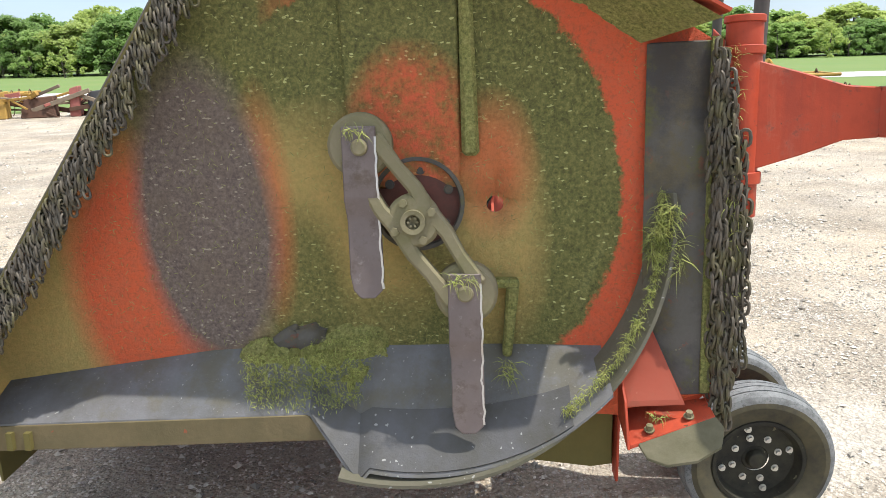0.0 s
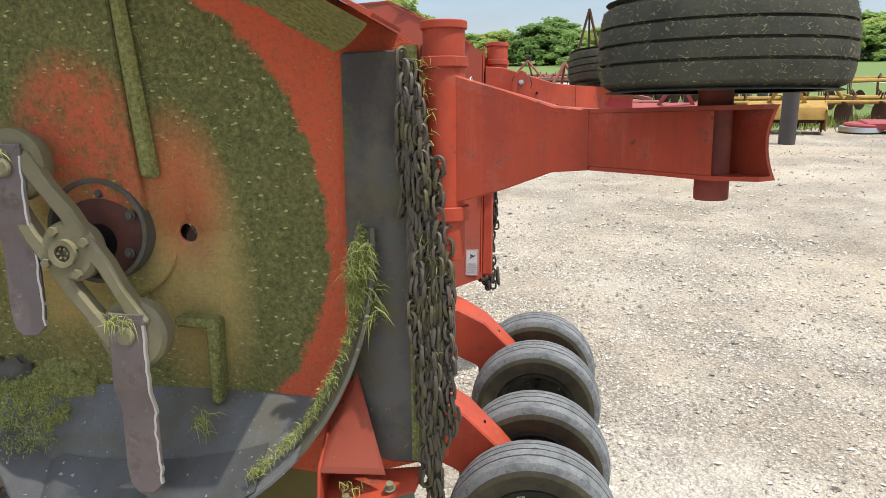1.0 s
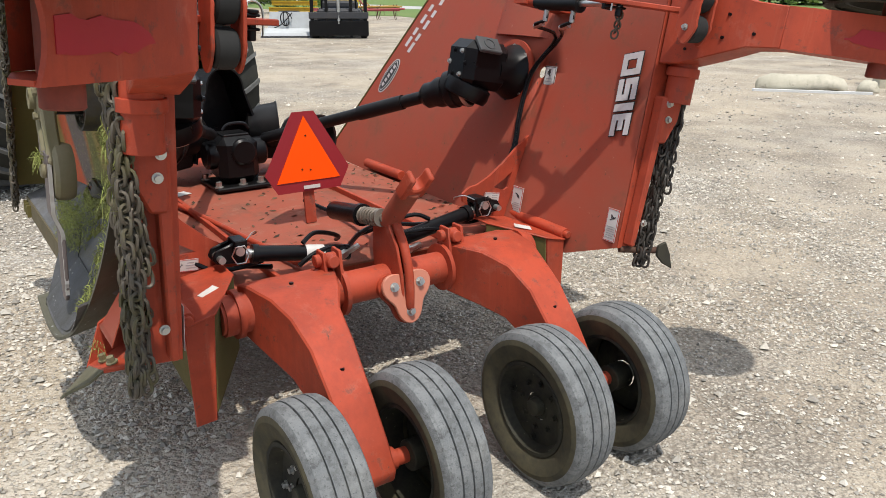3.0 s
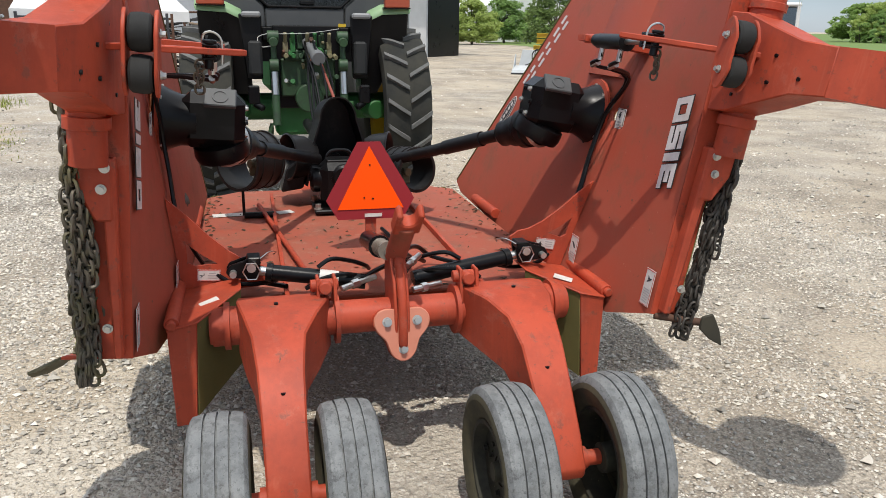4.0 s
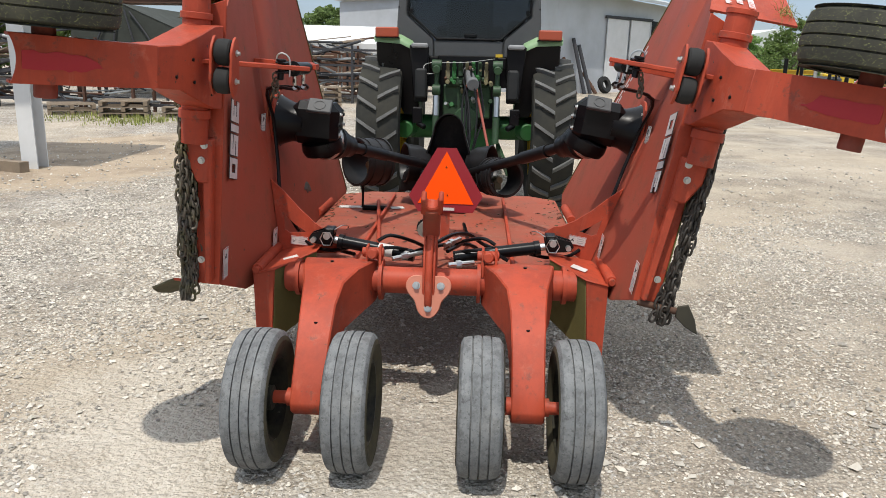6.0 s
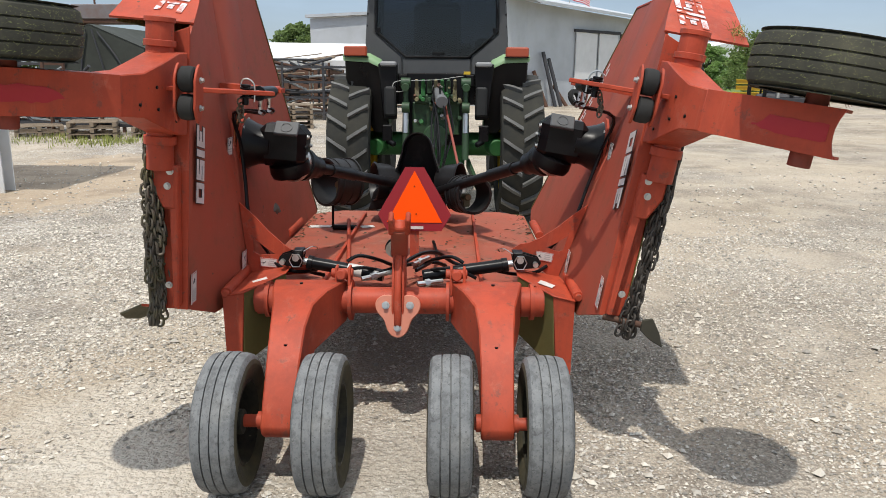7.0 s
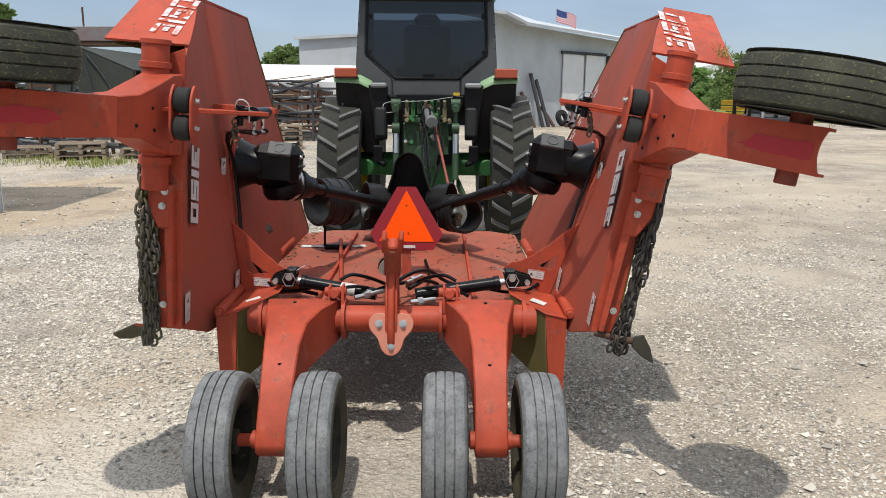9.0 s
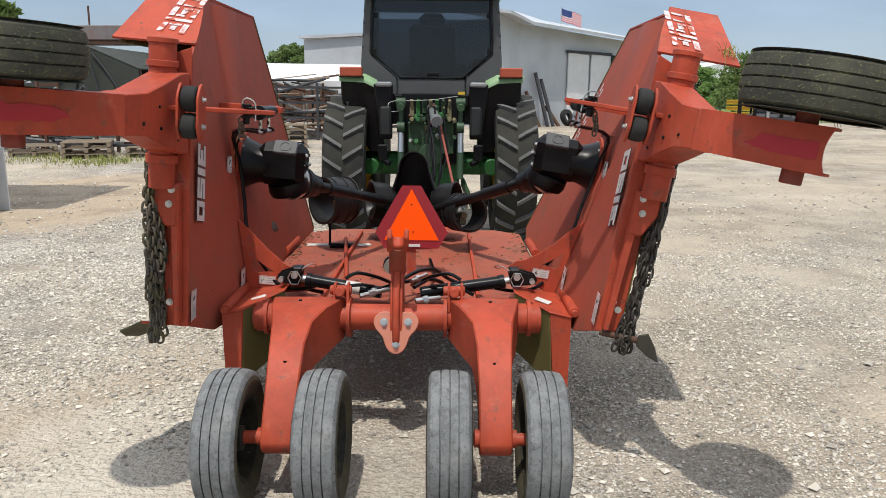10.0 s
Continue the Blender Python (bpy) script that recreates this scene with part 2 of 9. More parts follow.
def sweep(bm, pts, r, seg=8, smooth=4):
    """A hose or rod along a smoothed line of points."""
    pts = [Vector(p) for p in pts]
    fine = []
    for i in range(len(pts) - 1):
        p0, p1, p2, p3 = pts[max(i - 1, 0)], pts[i], pts[i + 1], pts[min(i + 2, len(pts) - 1)]
        for k in range(smooth):
            t = k / smooth
            fine.append(0.5 * (2 * p1 + (p2 - p0) * t + (2 * p0 - 5 * p1 + 4 * p2 - p3) * t * t + (3 * p1 - p0 - 3 * p2 + p3) * t ** 3))
    fine.append(pts[-1])
    u, last = None, None
    for i, p in enumerate(fine):
        d = (fine[min(i + 1, len(fine) - 1)] - fine[max(i - 1, 0)]).normalized()
        u = d.orthogonal().normalized() if u is None else (u - d * u.dot(d)).normalized()
        v = d.cross(u)
        ring = [bm.verts.new(p + (u * math.cos(a) + v * math.sin(a)) * r) for a in (math.tau * k / seg for k in range(seg))]
        if last:
            for k in range(seg):
                l = (k + 1) % seg
                bm.faces.new((last[k], last[l], ring[l], ring[k]))
        else:
            bm.faces.new(ring[::-1])
        last = ring
    bm.faces.new(last)


def bolt(bm, p, way, r=0.012, h=0.012):
    p, w = Vector(p), Vector(way).normalized()
    cyl(bm, p, p + w * 0.004, r * 1.5, seg=14)
    cyl(bm, p + w * 0.004, p + w * h, r, seg=6)


def soften(bm, off=0.004, seg=1):
    bmesh.ops.recalc_face_normals(bm, faces=bm.faces)
    edges = [e for e in bm.edges if len(e.link_faces) == 2 and e.calc_face_angle(0) > 0.6]
    bmesh.ops.bevel(bm, geom=edges, offset=off, segments=seg, affect="EDGES", profile=0.7, clamp_overlap=True)


def mesh_of(name, bm, mat, smooth=35):
    bmesh.ops.recalc_face_normals(bm, faces=bm.faces)
    me = bpy.data.meshes.new(name)
    bm.to_mesh(me)
    bm.free()
    for m in (mat if isinstance(mat, (list, tuple)) else [mat]):
        me.materials.append(m)
    if smooth:
        me.polygons.foreach_set("use_smooth", [True] * len(me.polygons))
        me.set_sharp_from_angle(angle=radians(smooth))
    return me


def part(name, bm, mat, parent, label="", soft=0.0, kind="", smooth=35):
    if soft:
        soften(bm, soft)
    ob = new(name, mesh_of(name, bm, mat, smooth))
    ob.parent = parent
    return tagged(ob, label, kind=kind)


def thing(name, m, label, category, group="", kind=""):
    ob = new(name)
    ob.empty_display_size = 0.2
    ob.matrix_world = m
    return tagged(ob, label, category, group, kind)


STROKES = {"3": ((0, 0.74, 1, 1), (0.25, 0.37, 0.72, 0.63), (0, 0, 1, 0.26), (0.72, 0.26, 1, 0.74)),
           "5": ((0, 0.74, 1, 1), (0, 0.37, 0.28, 0.74), (0.28, 0.37, 0.72, 0.63), (0.72, 0.26, 1, 0.63), (0, 0, 1, 0.26)),
           "0": ((0, 0.74, 1, 1), (0, 0, 1, 0.26), (0, 0.26, 0.28, 0.74), (0.72, 0.26, 1, 0.74)),
           "1": ((0, 0, 1, 1),)}


def square_digits(text, mat, parent, m, length, height, grow=0.0, lean=0.15, thick=0.0012, label=""):
    """Wide square numerals like those of a painted model number, leaning a little."""
    widths = [0.34 if c == "1" else 1.0 for c in text]
    unit = length / (sum(widths) + 0.14 * (len(text) - 1))
    x = -length / 2
    for c, w in zip(text, widths):
        bm = bmesh.new()
        for a, b, c2, d in STROKES[c]:
            x0, x1 = x + a * w * unit - grow, x + c2 * w * unit + grow
            y0, y1 = (b - 0.5) * height - grow, (d - 0.5) * height + grow
            slab(bm, [(x0 + lean * y0, y0, 0), (x1 + lean * y0, y0, 0), (x1 + lean * y1, y1, 0), (x0 + lean * y1, y1, 0)], (0, 0, thick))
        x += (w + 0.14) * unit
        bmesh.ops.remove_doubles(bm, verts=bm.verts[:], dist=0.0001)
        ob = new("numeral", mesh_of("numeral", bm, mat, 0))
        ob.parent, ob.matrix_basis = parent, m
        tagged(ob, label)


# ---- ground ----
def ground_material():
    """Crushed limestone: packed tan fines under chips of several sizes, bare and dense in patches, with a dirt spot."""
    m, nt, bsdf, vec = material("gravel", 0.95)
    sep = nt.nodes.new("ShaderNodeSeparateXYZ")
    nt.links.new(vec, sep.inputs[0])

    def cells(scale):
        v = nt.nodes.new("ShaderNodeTexVoronoi")
        v.inputs["Scale"].default_value = scale
        nt.links.new(vec, v.inputs["Vector"])
        c = nt.nodes.new("ShaderNodeSeparateColor")
        nt.links.new(v.outputs["Color"], c.inputs[0])
        return v.outputs["Distance"], c.outputs[0], c.outputs[1]
    d1, a1, b1 = cells(30)
    d2, a2, b2 = cells(56)
    d3, a3, b3 = cells(115)
    lo, mid, hi = noise_of(nt, vec, 0.45, 6, 0.6), noise_of(nt, vec, 2.6, 6, 0.65), noise_of(nt, vec, 95, 4, 0.7)
    fines = mixed(nt, ramp(nt, mid, [(0.35, (0, 0, 0)), (0.68, (1, 1, 1))]), (0.384, 0.336, 0.274), (0.496, 0.459, 0.400))
    fines = mixed(nt, ramp(nt, lo, [(0.42, (0, 0, 0)), (0.62, (1, 1, 1))]), fines, (0.400, 0.344, 0.270))
    fines = mixed(nt, maths(nt, "MULTIPLY", ramp(nt, hi, [(0.38, (1, 1, 1)), (0.50, (0, 0, 0))]), 0.75), fines, (0.175, 0.150, 0.120))
    tones = [(0.0, (0.110, 0.100, 0.088)), (0.25, (0.26, 0.234, 0.202)), (0.6, (0.420, 0.388, 0.342)), (0.85, (0.560, 0.538, 0.498)), (1.0, (0.72, 0.71, 0.69))]
    patch = maths(nt, "SUBTRACT", noise_of(nt, vec, 0.9, 5, 0.7), maths(nt, "MULTIPLY", sep.outputs[1], 0.035))
    dense = ramp(nt, patch, [(0.36, (0.2, 0.2, 0.2)), (0.62, (1, 1, 1))])
    col = fines
    for a, b, cut in ((a3, b3, 0.46), (a2, b2, 0.52), (a1, b1, 0.72)):
        on = nt.nodes.new("ShaderNodeMapRange")
        on.inputs["From Min"].default_value, on.inputs["From Max"].default_value = cut, cut + 0.04
        nt.links.new(maths(nt, "MULTIPLY", b, dense), on.inputs["Value"])
        col = mixed(nt, maths(nt, "MULTIPLY", on.outputs[0], 0.75), col, ramp(nt, a, tones))
    rough = ramp(nt, noise_of(nt, vec, 1.3, 5, 0.65), [(0.40, (0.25, 0.25, 0.25)), (0.58, (1, 1, 1))])
    # shade in the pits between chips, painted as a dark tone
    for dist, share in ((d3, 0.40), (d2, 0.60), (d1, 0.32)):
        gaps = maths(nt, "MULTIPLY", ramp(nt, dist, [(0.36, (0, 0, 0)), (0.62, (1, 1, 1))]), maths(nt, "MULTIPLY", rough, share))
        col = mixed(nt, gaps, col, (0.115, 0.095, 0.075))
    broad = noise_of(nt, vec, 0.28, 6, 0.62)
    col = mixed(nt, maths(nt, "MULTIPLY", ramp(nt, broad, [(0.46, (0, 0, 0)), (0.60, (1, 1, 1))]), 0.5), col, (0.43, 0.365, 0.285))
    tx = maths(nt, "DIVIDE", maths(nt, "SUBTRACT", sep.outputs[0], 1.7), 1.5)
    ty = maths(nt, "DIVIDE", maths(nt, "ADD", sep.outputs[1], 0.05), 0.62)
    tr = maths(nt, "ADD", maths(nt, "SQRT", maths(nt, "ADD", maths(nt, "MULTIPLY", tx, tx), maths(nt, "MULTIPLY", ty, ty))), maths(nt, "MULTIPLY", maths(nt, "SUBTRACT", mid, 0.5), 1.6))
    col = mixed(nt, ramp(nt, tr, [(0.4, (0.45, 0.45, 0.45)), (1.05, (0, 0, 0))]), col, mixed(nt, hi, (0.38, 0.35, 0.30), (0.50, 0.47, 0.42)))
    # smooth dust, toned paler to lighten the shade by the left wing
    tx = maths(nt, "DIVIDE", maths(nt, "SUBTRACT", sep.outputs[0], 1.0), 1.25)
    ty = maths(nt, "DIVIDE", maths(nt, "ADD", sep.outputs[1], 1.15), 0.75)
    tr = maths(nt, "ADD", maths(nt, "SQRT", maths(nt, "ADD", maths(nt, "MULTIPLY", tx, tx), maths(nt, "MULTIPLY", ty, ty))), maths(nt, "MULTIPLY", maths(nt, "SUBTRACT", mid, 0.5), 1.6))
    col = mixed(nt, ramp(nt, tr, [(0.5, (0.7, 0.7, 0.7)), (1.05, (0, 0, 0))]), col, mixed(nt, hi, (0.36, 0.32, 0.27), (0.50, 0.46, 0.40)))
    wet = noise_of(nt, vec, 1.1, 5, 0.6)
    col = mixed(nt, maths(nt, "MULTIPLY", ramp(nt, wet, [(0.62, (0, 0, 0)), (0.72, (1, 1, 1))]), 0.35), col, (0.176, 0.148, 0.122))
    dx = maths(nt, "DIVIDE", maths(nt, "ADD", sep.outputs[0], 7.4), 3.9)
    dy = maths(nt, "DIVIDE", maths(nt, "ADD", sep.outputs[1], 5.6), 2.1)
    r = maths(nt, "SQRT", maths(nt, "ADD", maths(nt, "MULTIPLY", dx, dx), maths(nt, "MULTIPLY", dy, dy)))
    r = maths(nt, "ADD", r, maths(nt, "MULTIPLY", maths(nt, "SUBTRACT", mid, 0.5), 1.3))
    col = mixed(nt, ramp(nt, r, [(0.75, (0.8, 0.8, 0.8)), (1.0, (0, 0, 0))]), col, mixed(nt, maths(nt, "MULTIPLY", ramp(nt, wet, [(0.50, (0, 0, 0)), (0.60, (1, 1, 1))]), 0.55), mixed(nt, hi, (0.30, 0.228, 0.160), (0.41, 0.335, 0.250)), (0.15, 0.112, 0.080)))
    hs = nt.nodes.new("ShaderNodeHueSaturation")
    hs.inputs["Saturation"].default_value, hs.inputs["Value"].default_value = 1.12, 1.26
    nt.links.new(col, hs.inputs["Color"])
    nt.links.new(hs.outputs[0], bsdf.inputs["Base Color"])
    h = maths(nt, "ADD", maths(nt, "MULTIPLY", maths(nt, "MULTIPLY", d1, -1.0), 0.9), maths(nt, "ADD", maths(nt, "MULTIPLY", d2, -0.5), maths(nt, "ADD", maths(nt, "MULTIPLY", d3, -0.25), maths(nt, "MULTIPLY", mid, 1.2))))
    bumped(nt, bsdf, h, 0.75, 0.03)
    return m


GRAVEL = ground_material()
GRASS_FIELD = worn("mown_grass", (0.10, 0.17, 0.035), (0.16, 0.19, 0.06), 0.8, 0.95, big=0.15, small=8, bump=0.5)
STONE = worn("loose_stone", (0.56, 0.52, 0.455), (0.45, 0.40, 0.335), 0.7, 0.9, big=40, small=160)


def vnode_random(m, lo, hi):
    """Lets each loose piece of a joined mesh differ a little in brightness."""
    nt = m.node_tree
    bsdf = nt.nodes["Principled BSDF"]
    link = bsdf.inputs["Base Color"].links[0]
    src = link.from_socket
    geo = nt.nodes.new("ShaderNodeNewGeometry")
    hsv = nt.nodes.new("ShaderNodeHueSaturation")
    mr = nt.nodes.new("ShaderNodeMapRange")
    mr.inputs["To Min"].default_value, mr.inputs["To Max"].default_value = lo, hi
    nt.links.new(geo.outputs["Random Per Island"], mr.inputs["Value"])
    nt.links.new(mr.outputs[0], hsv.inputs["Value"])
    nt.links.new(src, hsv.inputs["Color"])
    nt.links.new(hsv.outputs[0], bsdf.inputs["Base Color"])


vnode_random(STONE, 0.42, 1.35)

bm = bmesh.new()
bmesh.ops.create_grid(bm, x_segments=2, y_segments=2, size=2500)
ground = tagged(new("ground", mesh_of("ground", bm, GRAVEL, 0)), "pale crushed limestone gravel yard with loose stones", "ground", kind="structure")


def stones():
    rng = np.random.default_rng(5)
    base = np.array([(1, 0, 0), (-1, 0, 0), (0, 1, 0), (0, -1, 0), (0, 0, 0.8), (0, 0, -0.6)])
    tri = np.array([(0, 2, 4), (2, 1, 4), (1, 3, 4), (3, 0, 4), (2, 0, 5), (1, 2, 5), (3, 1, 5), (0, 3, 5)])
    sets = []
    for n, x0, x1, y0, y1, r0, r1, pw in ((100000, -2.6, 3.6, -3.6, 4.4, 0.003, 0.005, 2), (60000, -4.2, 3.6, -4.0, 5.0, 0.004, 0.008, 1.6), (36000, -5.5, 3.2, -4.2, -0.6, 0.005, 0.013, 1.8), (40000, -5, 4, -4.5, 6, 0.004, 0.014, 2.6), (42000, -3.5, 1.7, 0.9, 4.4, 0.003, 0.008, 1.6), (34000, -3.5, 1.7, -4.2, -1.5, 0.003, 0.008, 1.6), (26000, -9, 9, -7, 12, 0.008, 0.018, 3), (9000, -26, 8, -10, 24, 0.012, 0.025, 3)):
        xy = np.stack([rng.uniform(x0, x1, n), rng.uniform(y0, y1, n)], 1)
        bare = 0.75 * np.exp(-((xy[:, 0] - 1.7) / 1.2) ** 2 - ((xy[:, 1] + 0.05) / 0.5) ** 2) + 0.8 * np.exp(-((xy[:, 0] - 1.0) / 0.9) ** 2 - ((xy[:, 1] + 1.15) / 0.55) ** 2)
        keep = np.array([noise.noise(Vector((x * 1.3, y * 1.3, 3.0))) + 0.6 * noise.noise(Vector((x * 4, y * 4, 9.0))) for x, y in xy]) - bare > rng.uniform(-0.7, 0.55, n)
        xy = xy[keep]
        sets.append((xy, r0 + r1 * rng.random(len(xy)) ** pw))
    xy, r = np.concatenate([a for a, b in sets]), np.concatenate([b for a, b in sets])
    n = len(r)
    v = base[None] * rng.uniform(0.55, 1.3, (n, 6, 3)) * r[:, None, None] * np.array((1.15, 1.0, 0.85))
    v += rng.normal(0, 0.12, (n, 6, 3)) * r[:, None, None]
    a = rng.uniform(0, 6.28, n)
    c, s = np.cos(a)[:, None], np.sin(a)[:, None]
    v = np.stack([xy[:, :1] + c * v[..., 0] - s * v[..., 1], xy[:, 1:] + s * v[..., 0] + c * v[..., 1], r[:, None] * 0.35 + v[..., 2]], -1)
    f = (tri[None] + 6 * np.arange(n)[:, None, None]).reshape(-1, 3)
    me = bpy.data.meshes.new("gravel_stones")
    me.from_pydata(v.reshape(-1, 3).tolist(), [], f.tolist())
    me.materials.append(STONE)
    tagged(new("gravel_stones", me), "loose grey and white limestone chips on the yard", "gravel", kind="stuff")


stones()

# ---- rotary cutter ----
cutter = thing("rotary_cutter", pose(0, 0, 0), "red folding rotary cutter with both wings raised, caked with grass", "rotary cutter")
CY = -0.03                                   # centre line of the machine


def tyre_wheel(m, parent, rubber, R=0.278, W=0.176, ribs=4, rim_out=1, bolts=8, nuts=None):
    """A ribbed tyre on a black bolted rim. Axis along local y, outer face towards rim_out."""
    bm = bmesh.new()
    prof = [(0.165, -0.34 * W), (0.18, -0.42 * W), (0.23, -0.5 * W), (R - 0.05, -0.495 * W), (R - 0.03, -0.472 * W), (R - 0.017, -0.44 * W), (R - 0.009, -0.405 * W)]
    for k in range(ribs):
        a, b = -0.40 + 0.8 * k / ribs, -0.40 + 0.8 * (k + 1) / ribs
        crown = lambda h: R - 0.009 * (h / 0.4) ** 2
        g = 0.006 / (2 * W)
        prof += [(crown(a + g), (a + g) * W), (crown((a + b) / 2) + 0.001, (a + b) / 2 * W), (crown(b - g), (b - g) * W)]
        if k < ribs - 1:
            prof += [(crown(b) - 0.010, (b - g * 0.7) * W), (crown(b) - 0.010, (b + g * 0.7) * W)]
    prof += [(R - 0.009, 0.405 * W), (R - 0.017, 0.44 * W), (R - 0.03, 0.472 * W), (R - 0.05, 0.495 * W), (0.23, 0.5 * W), (0.18, 0.42 * W), (0.165, 0.34 * W)]
    lathe(bm, prof, (0, 0, 0), (0, 1, 0), 56, closed=True)
    me = mesh_of("wheel", bm, [rubber, RUBBER_SIDE if rubber is RUBBER else rubber], 30)
    for p in me.polygons:
        c = p.center
        if math.hypot(c.x, c.z) < R - 0.028:
            p.material_index = 1
    w = new("wheel", me)
    w.parent, w.matrix_basis = parent, m
    o = rim_out
    bm = bmesh.new()
    lathe(bm, [(0.172, 0.36 * W * o), (0.168, 0.40 * W * o), (0.155, 0.40 * W * o), (0.148, 0.30 * W * o), (0.14, 0.18 * W * o), (0.10, 0.14 * W * o), (0.05, 0.16 * W * o)], (0, 0, 0), (0, 1, 0), 40, ends=False)
    lathe(bm, [(0.172, -0.36 * W * o), (0.160, -0.40 * W * o), (0.150, -0.30 * W * o), (0.148, 0.12 * W * o)], (0, 0, 0), (0, 1, 0), 40, ends=False)
    part("rim", bm, DUSTY_RIM, w, "dusty black steel rim")
    bm = bmesh.new()
    cyl(bm, (0, 0.14 * W * o, 0), (0, 0.30 * W * o, 0), 0.036, 0.030)
    cyl(bm, (0, -0.3 * W * o, 0), (0, 0.14 * W * o, 0), 0.05)
    part("hub", bm, DUSTY_RIM, w, "dusty hub cap", soft=0.003)
    for k in range(bolts):
        a = math.tau * k / bolts
        for r in (0.085, 0.125):
            if r > 0.1 and k % 2:
                continue
            bm = bmesh.new()
            p = Vector((math.cos(a) * r, (0.14 if r < 0.1 else 0.165) * W * o, math.sin(a) * r))
            bolt(bm, p, (0, o, 0), 0.009, 0.014)
            part("wheel_bolt", bm, nuts or ZINC, w, "wheel bolt")
    return w


# transport wheels on their two arms
AX, AZ = 1.39, 0.278
ARMS = [(-0.470, -1), (0.400, 1)]
WHEELS = [(-0.662, -1), (-0.290, 1), (0.214, -1), (0.585, 1)]
for y, o in WHEELS:
    tyre_wheel(pose(AX, y, AZ, 0, 25 * y, 0), cutter, RUBBER, rim_out=o, nuts=ZINC if y < -0.5 else DUSTY_RIM)


def transport_arm(yc, s):
    """Boxed arm: wide and flat over the rock shaft, then narrow and curved down to the axle."""
    top = [(0.70, 0.675), (0.80, 0.70), (0.95, 0.70), (1.05, 0.665), (1.165, 0.60), (1.28, 0.48), (1.38, 0.355), (1.432, 0.272), (1.424, 0.236)]
    bot = [(0.70, 0.50), (0.80, 0.50), (0.95, 0.475), (1.04, 0.445), (1.12, 0.40), (1.21, 0.335), (1.295, 0.26), (1.352, 0.213), (1.385, 0.207)]
    wide = [(0.135, 0.19), (0.135, 0.19), (0.112, 0.135), (0.088, 0.086), (0.076, 0.072), (0.070, 0.066), (0.067, 0.065), (0.066, 0.064), (0.066, 0.064)]
    bm = bmesh.new()
    rows = []
    for (tx, tz), (bx, bz), (wo, wi) in zip(top, bot, wide):
        yo, yi = yc + s * wo, yc - s * wi
        rows.append([bm.verts.new(p) for p in ((tx, yo, tz), (tx, yi, tz), (bx, yi, bz), (bx, yo, bz))])
    for a, b in zip(rows, rows[1:]):
        for i in range(4):
            j = (i + 1) % 4
            bm.faces.new((a[i], a[j], b[j], b[i]))
    bm.faces.new(rows[0][::-1])
    bm.faces.new(rows[-1])
    arm = part("transport_arm", bm, RED, cutter, "red boxed wheel arm", soft=0.006)
    bm = bmesh.new()
    cyl(bm, (AX - 0.01, yc - 0.20, AZ), (AX - 0.01, yc + 0.20, AZ), 0.026)
    cyl(bm, (AX - 0.015, yc - 0.085, AZ), (AX - 0.015, yc + 0.085, AZ), 0.036)
    part("axle", bm, RED, arm)
    for x, z in ((0.86, 0.703), (1.22, 0.54)):
        bm = bmesh.new()
        cyl(bm, (x, yc, z - 0.003), (x, yc, z + 0.003), 0.008, seg=10)
        part("plug_hole", bm, BLACK, arm, "dark drain hole")
    for x, z, w in ((0.82, 0.63, 0.19), (0.93, 0.53, 0.11), (1.08, 0.56, 0.072)):
        for q in (1, -1):
            bm = bmesh.new()
            ww = (w if q < 0 else w * 0.75 if w > 0.1 else w) + 0.001
            cyl(bm, (x, yc + q * s * (ww - 0.004), z), (x, yc + q * s * (ww + 0.001), z), 0.006, seg=8)
            part("plug_hole", bm, BLACK, arm, "dark drain hole")
    return arm


for yc, s in ARMS:
    transport_arm(yc, s)

# rock shaft and its collars
bm = bmesh.new()
cyl(bm, (0.775, -0.70, 0.60), (0.775, 0.64, 0.60), 0.062, seg=28)
shaft = part("rock_shaft", bm, RED, cutter, "red tubular rock shaft")
for y in (-0.335, -0.255, 0.195, 0.275):
    bm = bmesh.new()
    cyl(bm, (0.775, y - 0.008, 0.60), (0.775, y + 0.008, 0.60), 0.095, seg=28)
    part("collar", bm, RED, shaft)
for y in (-0.295, 0.235):
    bm = bmesh.new()
    cyl(bm, (0.775, y - 0.05, 0.73), (0.775, y + 0.05, 0.73), 0.022)
    cyl(bm, (0.80, y, 0.73), (0.835, y, 0.735), 0.028, 0.022)
    for q in (-0.03, 0.03):
        slab(bm, [(0.72, y + q, 0.64), (0.83, y + q, 0.64), (0.81, y + q, 0.765), (0.75, y + q, 0.765)], (0, 0.012, 0))
    part("cylinder_lug", bm, RED, shaft, soft=0.003)
for y in (-0.64, 0.585):
    bm = bmesh.new()
    cyl(bm, (0.775, y - 0.01, 0.60), (0.775, y + 0.01, 0.60), 0.085, seg=28)
    cyl(bm, (0.775, y - 0.05, 0.60), (0.775, y + 0.05, 0.60), 0.070, seg=28)
    part("bearing", bm, RED, shaft)

# trefoil plate, curved fin and parking stand fork
bm = bmesh.new()
pts = []
for k in range(48):
    a = math.tau * k / 48 + math.pi / 2
    r = 0.090 + 0.020 * math.cos(3 * (a + math.pi / 2))
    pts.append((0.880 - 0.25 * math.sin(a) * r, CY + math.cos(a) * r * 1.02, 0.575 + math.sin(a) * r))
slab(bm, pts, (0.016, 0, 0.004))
tre = part("tow_plate", bm, PINK_PLATE, cutter, "faded red three-lobed plate, paled by painted sun glare", soft=0.003)
bm = bmesh.new()
slab(bm, [(p[0] - 0.035, p[1], p[2] - 0.012) for p in pts], (0.018, 0, 0.004))
part("backing_plate", bm, RED, tre)
